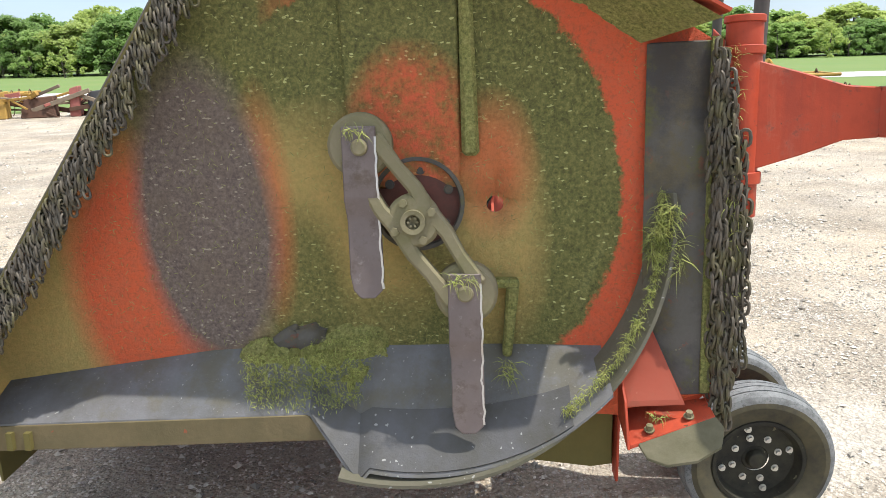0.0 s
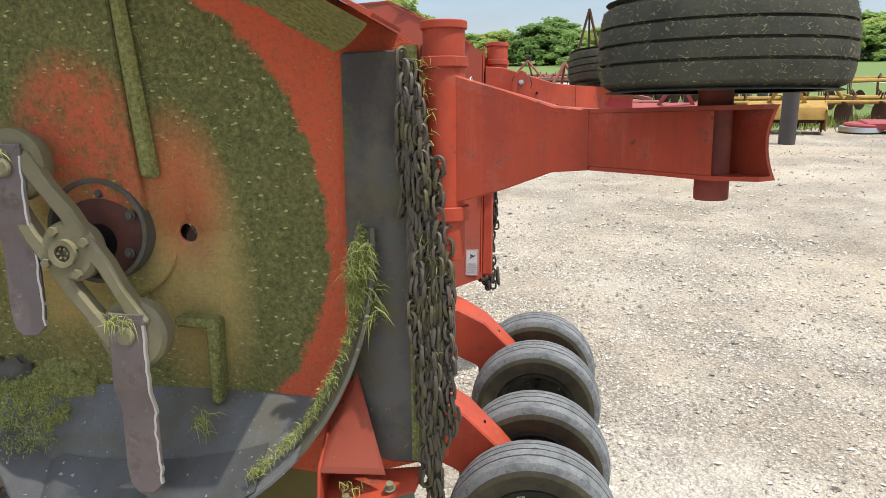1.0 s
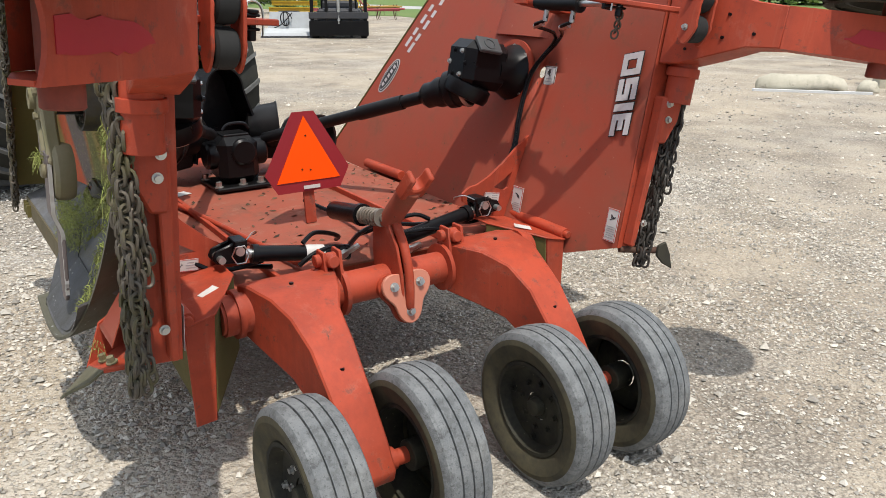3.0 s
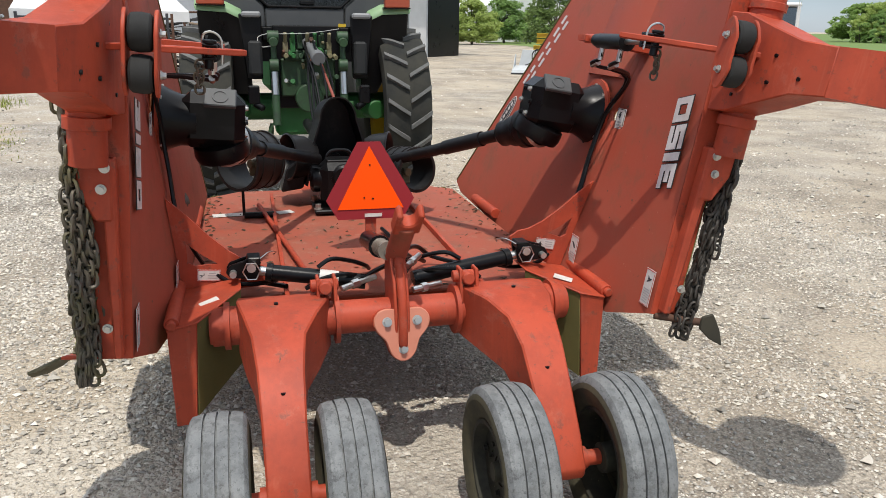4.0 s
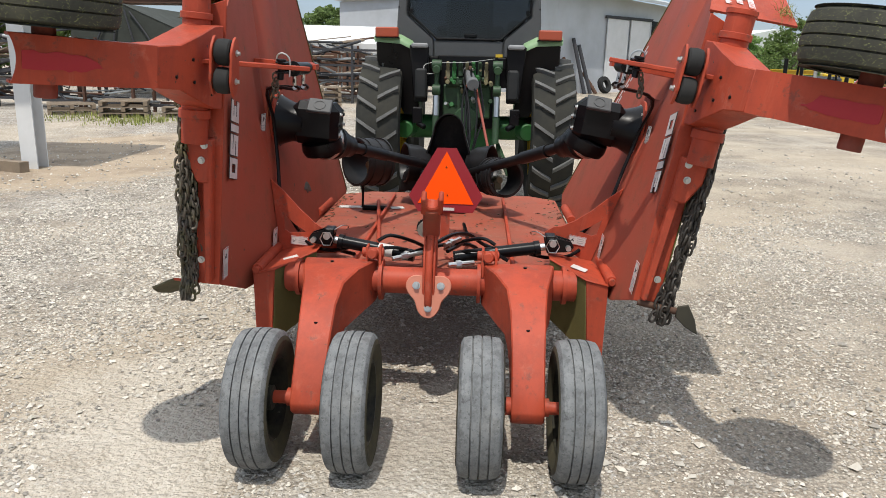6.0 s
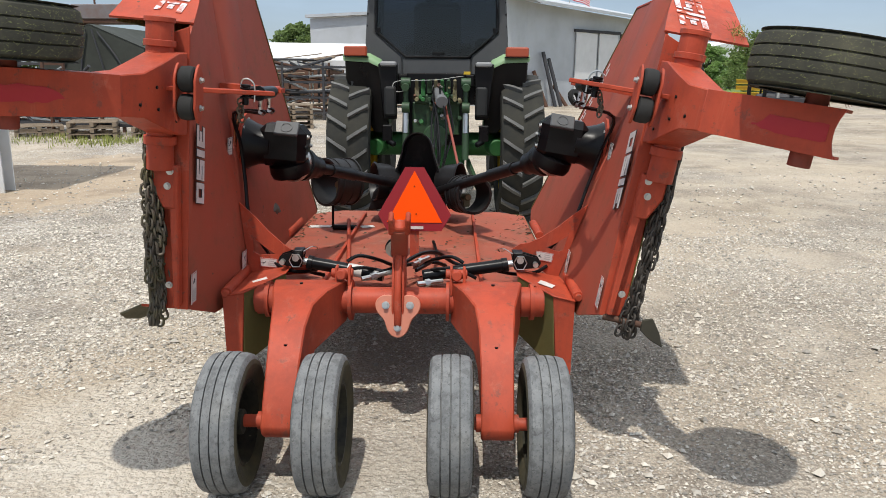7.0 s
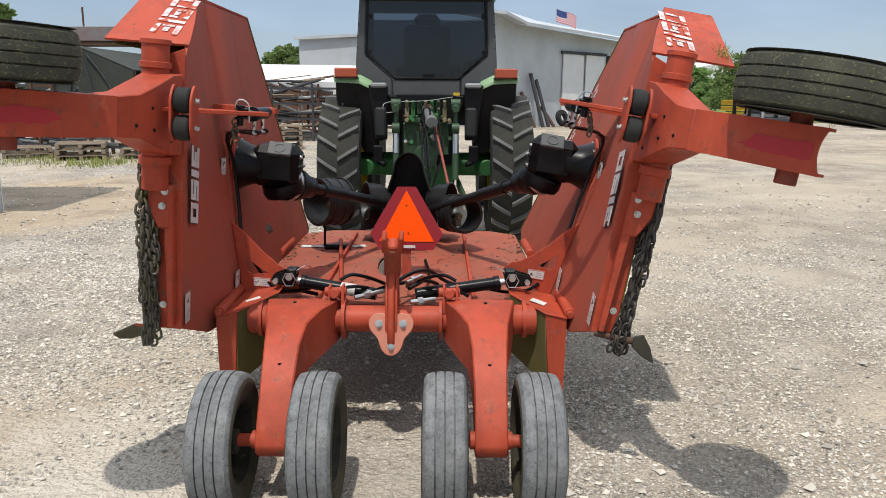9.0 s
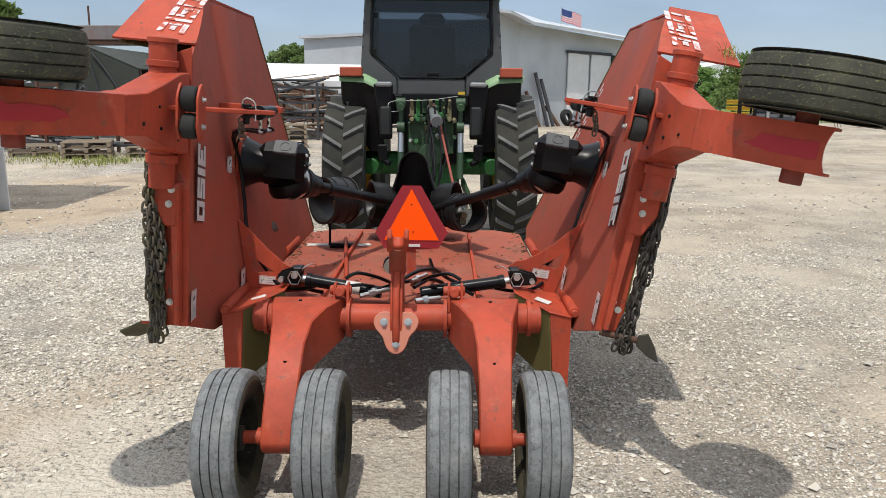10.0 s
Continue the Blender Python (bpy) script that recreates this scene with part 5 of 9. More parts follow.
def wing_underside(s, w0, P, W, rng):
    """Blades, spindle, baffle ring, shelf and caked clumps below one wing."""
    hu, hv = 0.19, 0.62
    # channel over the spindle
    bm = bmesh.new()
    slab(bm, [W(-0.01, 0.70, 0.012), W(0.33, 0.70, 0.012), W(0.33, 1.36, 0.012), W(-0.01, 1.36, 0.012)], (0, s * 0.02, 0))
    part("cover_panel", bm, UNDER, w0, soft=0.006)
    bm = bmesh.new()
    slab(bm, [W(0.335, 0.80, 0.012), W(0.39, 0.80, 0.012), W(0.375, 1.26, 0.012), W(0.335, 1.26, 0.012)], (0, s * 0.03, 0))
    part("angle_bar", bm, MATTED, w0, "angle bar buried in caked grass", soft=0.012)
    bm = bmesh.new()
    lathe(bm, [(0.146, 0.0), (0.146, 0.052), (0.134, 0.052), (0.130, 0.030)], W(hu + 0.005, hv + 0.035, 0.008), (0, s, 0), 44, ends=False)
    part("spindle_ring", bm, DIRTY, w0, "grass-stained ring round the spindle")
    bm = bmesh.new()
    lathe(bm, [(0.02, 0.040), (0.09, 0.042), (0.115, 0.034), (0.134, 0.032), (0.134, 0.0)], W(hu + 0.005, hv + 0.035, 0.006), (0, s, 0), 40, ends=False)
    part("spindle_seal", bm, worn("greasy_seal", (0.115, 0.034, 0.022), (0.035, 0.022, 0.016), 0.9, 0.6, big=12), w0, "rust-brown greasy seal plate round the spindle")
    for k in range(6):
        a = math.tau * (k + 0.4) / 6
        bm = bmesh.new()
        bolt(bm, Vector(W(hu + 0.005, hv + 0.035, 0.046)) + Vector((math.cos(a), 0, math.sin(a))) * 0.105, (0, s, 0), 0.010, 0.012)
        part("bolt", bm, DIRTY, w0)
    bm = bmesh.new()
    lathe(bm, [(0.01, 0.010), (0.155, 0.010), (0.165, 0.005), (0.165, 0.0)], W(0.235, 0.625, 0.004), (0, s, 0), 44, ends=False)
    part("cover_plate", bm, UNDER, w0)
    bm = bmesh.new()
    cyl(bm, W(hu, hv, 0.02), P(hu, 0.16, hv), 0.055, seg=24)
    spd = part("spindle", bm, BLACK, w0)
    ax = Vector((0.15, 0, -0.222)).normalized()
    px = Vector((ax.z, 0, -ax.x))
    o = Vector(P(hu, 0.165, hv))
    y = Vector((0, s, 0))
    bm = bmesh.new()
    lathe(bm, [(0.03, -0.01), (0.080, -0.008), (0.082, 0.03), (0.070, 0.045), (0.03, 0.047)], o, y, 30)
    bar = part("blade_carrier", bm, CARRIER, spd, "cast blade carrier stained with grass")
    for e in (-1, 1):
        c = o + ax * 0.27 * e
        for q in (-1, 1):
            bm = bmesh.new()
            side_pts = []
            for t, off, hw in ((0.0, 0.052, 0.026), (0.3, 0.060, 0.022), (0.6, 0.052, 0.02), (0.85, 0.050, 0.024), (1.0, 0.046, 0.028)):
                side_pts.append((o.lerp(c, t), off, hw))
            ring = [p + px * (off + hw) * q for p, off, hw in side_pts] + [p + px * (off - hw) * q for p, off, hw in side_pts[::-1]]
            slab(bm, [p + y * 0.0 for p in ring], y * 0.046)
            part("carrier_bar", bm, CARRIER, bar, soft=0.008)
        bm = bmesh.new()
        lathe(bm, [(0.03, -0.034), (0.090, -0.03), (0.097, -0.01), (0.095, 0.02), (0.085, 0.032), (0.03, 0.033)], c, y, 30)
        part("blade_boss", bm, CARRIER, bar)
    bm = bmesh.new()
    lathe(bm, [(0.022, 0.0), (0.022, 0.02), (0.036, 0.022), (0.036, 0.0)], o + y * 0.045, y, 24)
    nut = part("hub_nut", bm, CARRIER, bar)
    bm = bmesh.new()
    for k in range(6):
        a = math.tau * k / 6
        cyl(bm, o + y * 0.045 + Vector((math.cos(a), 0, math.sin(a))) * 0.013, o + y * 0.062 + Vector((math.cos(a), 0, math.sin(a))) * 0.013, 0.004, seg=6)
    part("spline", bm, CARRIER, bar, kind="stuff")
    for k in range(4):
        a = math.tau * (k + 0.3) / 4
        bm = bmesh.new()
        c = o + y * 0.045 + Vector((math.cos(a), 0, math.sin(a))) * 0.062
        cyl(bm, c, c + y * 0.014, 0.013, seg=6)
        part("bolt", bm, CARRIER, spd)
    for e in (-1, 1):
        c = o + ax * 0.265 * e + y * 0.035
        bm = bmesh.new()
        rows = []
        for b0, l, r, dep in ((0.06, -0.052, 0.048, 0.0), (-0.14, -0.052, 0.048, 0.0), (-0.155, -0.053, 0.049, -0.004), (-0.20, -0.050, 0.050, -0.022), (-0.22, -0.048, 0.051, -0.024), (-0.38, -0.048, 0.054, -0.024), (-0.43, -0.040, 0.050, -0.024), (-0.455, -0.018, 0.024, -0.024)):
            rows.append([bm.verts.new(c + Vector((x, 0, b0)) + y * (dep + h)) for x, h in ((l, 0.0), (r, 0.0), (r, 0.013), (l, 0.013))])
        for f0, f1 in zip(rows, rows[1:]):
            for i in range(4):
                bm.faces.new((f0[i], f0[(i + 1) % 4], f1[(i + 1) % 4], f1[i]))
        bm.faces.new(rows[0])
        bm.faces.new(rows[-1][::-1])
        bl = part("blade", bm, BLADE, spd, "worn free-swinging steel blade", soft=0.003)
        bm = bmesh.new()
        edge, n = [], 22
        for k in range(n + 1):
            t = k / n
            b = 0.03 - 0.455 * t
            a = 0.049 + 0.004 * t + 0.004 * math.sin(7 * t) * t
            edge.append((a + rng.uniform(-0.0022, 0.0018) + (rng.uniform(-0.003, 0.002) if b < -0.2 else 0.0), b, 0.0135 - 0.024 * min(1.0, max(0.0, (-0.145 - b) / 0.06))))
        for (a, b, h), (a2, b2, h2) in zip(edge, edge[1:]):
            slab(bm, [c + Vector((a - 0.006, 0, b)) + y * h, c + Vector((a, 0, b)) + y * h, c + Vector((a2, 0, b2)) + y * h2, c + Vector((a2 - 0.006, 0, b2)) + y * h2], -y * 0.012)
        part("cutting_edge", bm, BLADE_EDGE, bl, "bright ground cutting edge", smooth=0)
        bm = bmesh.new()
        cyl(bm, c + y * 0.013, c + y * 0.030, 0.026, 0.022, seg=24)
        part("blade_bolt", bm, CARRIER, bl, soft=0.004)
    # baffle ring
    bm = bmesh.new()
    rows = []
    for k in range(40):
        a = radians(4 - 112 * k / 39)
        R = 0.77 + 0.055 * (k / 39) ** 1.5
        wo = 0.105 + 0.125 * min(1, k / 26)
        u, v = hu + math.cos(a) * R, hv + math.sin(a) * R
        n = Vector((math.cos(a), 0, math.sin(a)))
        i0, i1 = Vector(P(u, 0.03, v)) - n * 0.042, Vector(P(u, wo, v)) + n * 0.012
        rows.append([bm.verts.new(p) for p in (i0, i1, i1 + n * 0.011, i0 + n * 0.011)])
    for a, b in zip(rows, rows[1:]):
        for i in range(4):
            j = (i + 1) % 4
            bm.faces.new((a[i], a[j], b[j], b[i]))
    bm.faces.new(rows[0])
    bm.faces.new(rows[-1][::-1])
    part("baffle_ring", bm, RIM_STEEL, w0, "curved steel baffle with a scraped edge")
    # hinge-side shelf
    bm = bmesh.new()
    back, fore = [], []
    for k in range(25):
        u = 0.78 - 0.95 * k / 24
        back.append(bm.verts.new(W(u, 0.16, 0.014)))
        q = max(0.0, 0.80 ** 2 - (u - hu) ** 2)
        vv = hv - math.sqrt(q)
        if u < -0.01:
            vv = -0.21 + (-0.01 - u) / 0.16 * 0.20
        fore.append(bm.verts.new(P(u, 0.21 if u > -0.01 else 0.21 - (-0.01 - u) / 0.16 * 0.09, min(vv, 0.15))))
    line = [(tuple(a.co), tuple(b.co)) for a, b in zip(back, fore)]
    for a, b, c, d in zip(back, back[1:], fore, fore[1:]):
        bm.faces.new((a, b, d, c))
    back2, fore2 = [], []
    for k in range(13):
        u = -0.17 - 1.10 * k / 12
        back2.append(bm.verts.new(W(u, 0.155 - 0.11 * max(0, (-0.5 - u) / 0.77), 0.014)))
        fore2.append(bm.verts.new(P(u, 0.115, -0.01 - 0.03 * k / 12)))
    for a, b, c, d in zip(back2, back2[1:], fore2, fore2[1:]):
        bm.faces.new((a, b, d, c))
    ge = bmesh.ops.extrude_face_region(bm, geom=bm.faces[:])
    bmesh.ops.translate(bm, verts=[g for g in ge["geom"] if isinstance(g, bmesh.types.BMVert)], vec=(0, s * 0.002, -0.009))
    shelf = part("shelf_plate", bm, SCRAPED, w0, "scraped grey steel hinge-side plate")
    # darker strip lapped over the shelf's outer half
    bm = bmesh.new()
    rows = []
    for k in range(3, 25):
        p, q = Vector(line[k][0]), Vector(line[k][1])
        up = Vector((0, s * 0.004, 0.005))
        rows.append([bm.verts.new(c) for c in (p.lerp(q, 0.52) + up, p.lerp(q, 0.985) + up, p.lerp(q, 0.985) + up * 0.1, p.lerp(q, 0.52) + up * 0.1)])
    for c, d in zip(rows, rows[1:]):
        for i in range(4):
            bm.faces.new((c[i], c[(i + 1) % 4], d[(i + 1) % 4], d[i]))
    bm.faces.new(rows[0])
    bm.faces.new(rows[-1][::-1])
    part("lower_strip", bm, SHELF_DARK, shelf, "dark strip along the hinge-side plate")
    bm = bmesh.new()
    slab(bm, [P(-0.18, 0.122, -0.015), P(-1.26, 0.122, -0.045), P(-1.26, 0.122, -0.13), P(-0.10, 0.122, -0.10)], (0, -s * 0.01, 0))
    part("hinge_flange", bm, MUDDY, w0, "mud-brown stained hinge flange", soft=0.002)
    bm = bmesh.new()
    for k in range(3):
        box(bm, P(-1.22 + 0.06 * k, 0.125, -0.09), (0.02, 0.03, 0.06))
    part("hinge_rib", bm, OLIVE, w0, kind="stuff")
    # cross brace
    bm = bmesh.new()
    slab(bm, [W(0.38, 0.405, 0.012), W(0.51, 0.40, 0.012), W(0.51, 0.37, 0.012), W(0.38, 0.375, 0.012)], (0, s * 0.06, 0))
    slab(bm, [W(0.47, 0.38, 0.012), W(0.51, 0.38, 0.012), W(0.485, 0.13, 0.012), W(0.455, 0.13, 0.012)], (0, s * 0.06, 0))
    part("cross_brace", bm, MATTED, w0, "brace caked with grass", soft=0.008)
    # rear lower corner: red box and skid shoe
    bm = bmesh.new()
    slab(bm, [P(0.91, 0.035, 0.27), P(0.96, 0.035, 0.42), P(1.05, 0.035, 0.42), P(1.05, 0.035, 0.02), P(0.83, 0.035, 0.02), P(0.826, 0.035, 0.12)], (0, s * 0.02, 0))
    sk = part("skid_bracket", bm, RED, w0, "red skid shoe bracket", soft=0.003)
    bm = bmesh.new()
    slab(bm, [P(0.826, 0.06, 0.11), P(0.912, 0.06, 0.27), P(1.005, 0.165, 0.035), P(0.828, 0.165, 0.03)], (0.003, 0, -0.010))
    part("sloped_plate", bm, RED_TOP, sk)
    bm = bmesh.new()
    slab(bm, [P(0.822, 0.05, 0.12), P(0.822, 0.168, 0.035), P(0.826, 0.208, -0.105), P(0.824, 0.06, -0.05)], (0.009, 0, 0))
    part("side_strip", bm, RED, sk, soft=0.002)
    bm = bmesh.new()
    slab(bm, [P(0.833, 0.07, -0.035), P(1.10, 0.07, -0.002), P(1.09, 0.205, -0.008), P(0.834, 0.205, -0.105)], (0, 0, 0.012))
    shoe = part("skid_shoe", bm, RED, sk, "orange-red skid shoe with bolts", soft=0.003)
    for u, v in ((0.90, -0.055), (1.02, -0.012)):
        bm = bmesh.new()
        bolt(bm, P(u, 0.17, v), (0, s * 0.3, 1), 0.011, 0.02)
        part("bolt", bm, CARRIER, shoe)
    bm = bmesh.new()
    slab(bm, [P(0.86, 0.206, -0.092), P(1.09, 0.206, -0.006), P(1.105, 0.245, -0.026), P(1.08, 0.300, -0.058), P(1.01, 0.305, -0.100), P(0.93, 0.28, -0.125), P(0.88, 0.245, -0.12)], (0.0, 0.0, 0.008))
    part("skid_flap", bm, worn("dry_mud_flap", (0.135, 0.122, 0.078), (0.075, 0.072, 0.038), 0.8, 0.85, big=14, bump=0.4), shoe, "mud-coloured worn skid flap")
    # grass packed into the corner under the slanted end
    bm = bmesh.new()
    rows = []
    for k in range(25):
        t = k / 24
        a0, a1 = Vector(P(0.875, 0, 1.12)).lerp(Vector(P(0.50, 0, 1.325)), t), Vector(P(A_[0] - 0.012, 0, A_[1] - 0.012)).lerp(Vector(P(B_[0], 0, B_[1] - 0.012)), t)
        row = []
        for q in range(9):
            f = q / 8
            p = a0.lerp(a1, f)
            w = swell(p.x, p.z) * (1 - f) + 0.012 + 0.31 * f ** 1.3
            w += 0.012 * noise.noise(Vector((p.x * 25, p.z * 25, q))) * (1 if 0 < q < 8 else 0.3)
            row.append(bm.verts.new((p.x, s * w, p.z)))
        rows.append(row)
    for x, z in zip(rows, rows[1:]):
        for q in range(8):
            bm.faces.new((x[q], x[q + 1], z[q + 1], z[q]))
    part("packed_grass", bm, MATTED, w0, "grass packed into the corner of the wing end", kind="stuff")
    # caked clumps
    lumps = [(-0.36, 0.07, 0.03, 0.11), (-0.34, 0.12, 0.03, 0.10), (-0.25, 0.05, 0.035, 0.13), (-0.15, 0.08, 0.035, 0.14), (-0.05, 0.06, 0.03, 0.12), (-0.20, 0.15, 0.03, 0.12), (-0.05, 0.15, 0.03, 0.13)]
    bm = bmesh.new()
    for u, v, w, r in lumps:
        vs = bmesh.ops.create_icosphere(bm, subdivisions=4, radius=1, matrix=Matrix.Translation(W(u, v, 0.012 + 0.6 * max(0.0, 0.16 - v))) @ Matrix.Rotation(s * (0.54 if v < 0.12 else 0.0), 4, "X") @ Matrix.Diagonal((r, w, r * 0.75, 1)))["verts"]
        for q in vs:
            nz = noise.noise(q.co * 16) * 0.55 + noise.noise(q.co * 45) * 0.4 + noise.noise(q.co * 120) * 0.3
            q.co.y += s * nz * 0.02
            q.co += Vector((nz, 0, nz)) * 0.025
            q.co.y = s * max(s * q.co.y, swell(q.co.x, q.co.z) + 0.0105)
    if s < 0:
        lump = bmesh.new()
        for q in bmesh.ops.create_icosphere(lump, subdivisions=3, radius=1, matrix=Matrix.Translation(W(-0.225, 0.196, 0.022)) @ Matrix.Rotation(radians(-8), 4, "Y") @ Matrix.Diagonal((0.095, 0.030, 0.044, 1)))["verts"]:
            q.co += Vector((1, 0.5 * s, 1)) * (0.030 * noise.noise(q.co * 22) + 0.016 * noise.noise(q.co * 70))
        part("mud_lump", lump, DIRTY, w0, "grey lump of dried mud in the grass")
    # slips of cut grass lying on the clump
    bm.faces.ensure_lookup_table()
    verts, faces = [], []
    for i in rng.integers(0, len(bm.faces), 3500):
        fc = bm.faces[int(i)]
        c = fc.calc_center_median()
        if s * c.y < swell(c.x, c.z) + 0.0125:
            continue
        d = Vector(rng.normal(0, 1, 3)).normalized() * rng.uniform(0.004, 0.014)
        d.y *= 0.4
        n = Vector((-d.z, 0, d.x)).normalized() * 0.0009
        c = c + Vector((0, s * 0.002, 0))
        k = len(verts)
        verts += [tuple(c - d), tuple(c + n), tuple(c + d + Vector((0, s * 0.006, 0))), tuple(c - n)]
        faces.append((k, k + 1, k + 2, k + 3))
    cl = part("grass_clump", bm, MATTED, w0, "thick clump of caked grass clippings", kind="stuff")
    me = bpy.data.meshes.new("dried_grass")
    me.from_pydata(verts, [], faces)
    me.materials.append(GREENGRASS)
    g = new("dried_grass", me)
    g.parent = cl
    tagged(g, "loose slips of cut grass", kind="stuff")


def tuft(rng, c, n, spread, L, droop, s=-1, lean=(0, 0, -1)):
    """Cut grass blades round a point: thin curved slips."""
    verts, faces = [], []
    c = Vector(c)
    for _ in range(n):
        p = c + Vector(rng.uniform(-1, 1, 3) * np.array(spread))
        d = (Vector(rng.normal(0, 1, 3)) + Vector(lean) * droop).normalized()
        l = L * rng.uniform(0.4, 1.2)
        wv = d.orthogonal().normalized() * rng.uniform(0.0006, 0.0013)
        k = len(verts)
        mid = p + d * l * 0.5
        end = p + d * l + Vector((0, 0, -1)) * l * 0.3
        for q in (p - wv, p + wv, mid - wv, mid + wv, end):
            verts.append(tuple(q))
        faces += [(k, k + 1, k + 3, k + 2), (k + 2, k + 3, k + 4)]
    me = bpy.data.meshes.new("grass_tuft")
    me.from_pydata(verts, [], faces)
    me.materials.append(GREENGRASS)
    return me


for s, M, w0, P, W, rng in wings:
    wing_chains(s, w0, P, rng)
    if s < 0:
        wing_underside(s, w0, P, W, rng)
        arcs = []
        for k in range(42):
            a = radians(4 - 78 * k / 41)
            arcs.append((0.19 + math.cos(a) * 0.755, 0.62 + math.sin(a) * 0.755))
        spots = [((0.95, 0.12, 0.60), 320, (0.035, 0.03, 0.045), 0.042), ((0.93, 0.10, 0.52), 320, (0.03, 0.03, 0.05), 0.05), ((0.97, 0.10, 0.48), 120, (0.03, 0.06, 0.05), 0.06),
                 ((0.03, 0.235, 0.885), 50, (0.03, 0.01, 0.008), 0.035), ((0.33, 0.235, 0.45), 70, (0.04, 0.01, 0.015), 0.04), ((0.47, 0.09, 0.12), 60, (0.02, 0.02, 0.03), 0.06),
                 ((-0.20, 0.075, 0.09), 2600, (0.19, 0.03, 0.08), 0.018), ((-0.08, 0.03, 0.14), 700, (0.10, 0.025, 0.07), 0.016), ((-0.22, 0.09, 0.01), 500, (0.15, 0.03, 0.03), 0.018), ((0.92, 0.19, 0.0), 40, (0.04, 0.02, 0.005), 0.03)]
        spots += [((u, 0.09 + 0.003 * i, v), int(rng.uniform(20, 90)), (0.013, 0.02, 0.013), 0.020) for i, (u, v) in enumerate(arcs[:31])]
        spots += [((1.115 + 0.04 * (1 - v), 0.135 + 0.02 * v, v), int(rng.uniform(25, 80)), (0.03, 0.012, 0.05), 0.028) for v in (0.30, 0.40, 0.50, 0.58, 0.66, 0.73, 0.82, 0.93, 1.05)]
        for c, n, sp, L in spots:
            g = new("grass_tuft", tuft(rng, P(*c), n, sp, L, 0.5))
            g.parent = w0
            tagged(g, "cut green grass caught on the steel", kind="stuff")
        # clippings stuck over the whole underside
        verts, faces = [], []
        for _ in range(2600):
            u, v = rng.uniform(-1.0, 0.9), rng.uniform(0.15, 1.35)
            if v > 1.36 + (u + 0.36) * 1.42:
                continue
            c = Vector(W(u, v, 0.0135))
            a = rng.uniform(0, 6.28)
            d = Vector((math.cos(a), 0, math.sin(a))) * rng.uniform(0.004, 0.014)
            n = Vector((-d.z, 0, d.x)).normalized() * 0.0009
            k = len(verts)
            verts += [tuple(c - d), tuple(c + n), tuple(c + d + Vector((0, s * 0.004, 0))), tuple(c - n)]
            faces.append((k, k + 1, k + 2, k + 3))
        me = bpy.data.meshes.new("dried_grass")
        me.from_pydata(verts, [], faces)
        me.materials.append(DRYGRASS)
        g = new("dried_grass", me)
        g.parent = w0
        tagged(g, "pale grass clippings stuck to the underside", kind="stuff")


# ---- decals, labels, gussets on the wings ----
def basis(x, y, o):
    x, y = Vector(x).normalized(), Vector(y).normalized()
    z = x.cross(y)
    m = Matrix((x, y, z)).transposed().to_4x4()
    m.translation = o
    return m


TIP = worn("dark_worn_iron", (0.038, 0.035, 0.026), (0.062, 0.054, 0.036), 0.7, 0.7, 0.2, big=9)
LETTER_BLACK = worn("decal_black", (0.02, 0.02, 0.022), (0.05, 0.05, 0.05), 0.3, 0.4, bump=0.0)
LETTER_SCUFFED = worn("scuffed_decal_white", (0.62, 0.60, 0.62), (0.44, 0.30, 0.28), 0.9, 0.5, big=14, small=22, bump=0.02, speck=(0.40, 0.07, 0.03), specks=0.56)
smudged(LETTER_SCUFFED, 26.0, 0.50, 0.57, (0.42, 0.09, 0.05), 0.75)
LETTER_WHITE = worn("decal_white", (0.62, 0.60, 0.60), (0.44, 0.36, 0.33), 0.6, 0.45, big=14, small=60, bump=0.02)
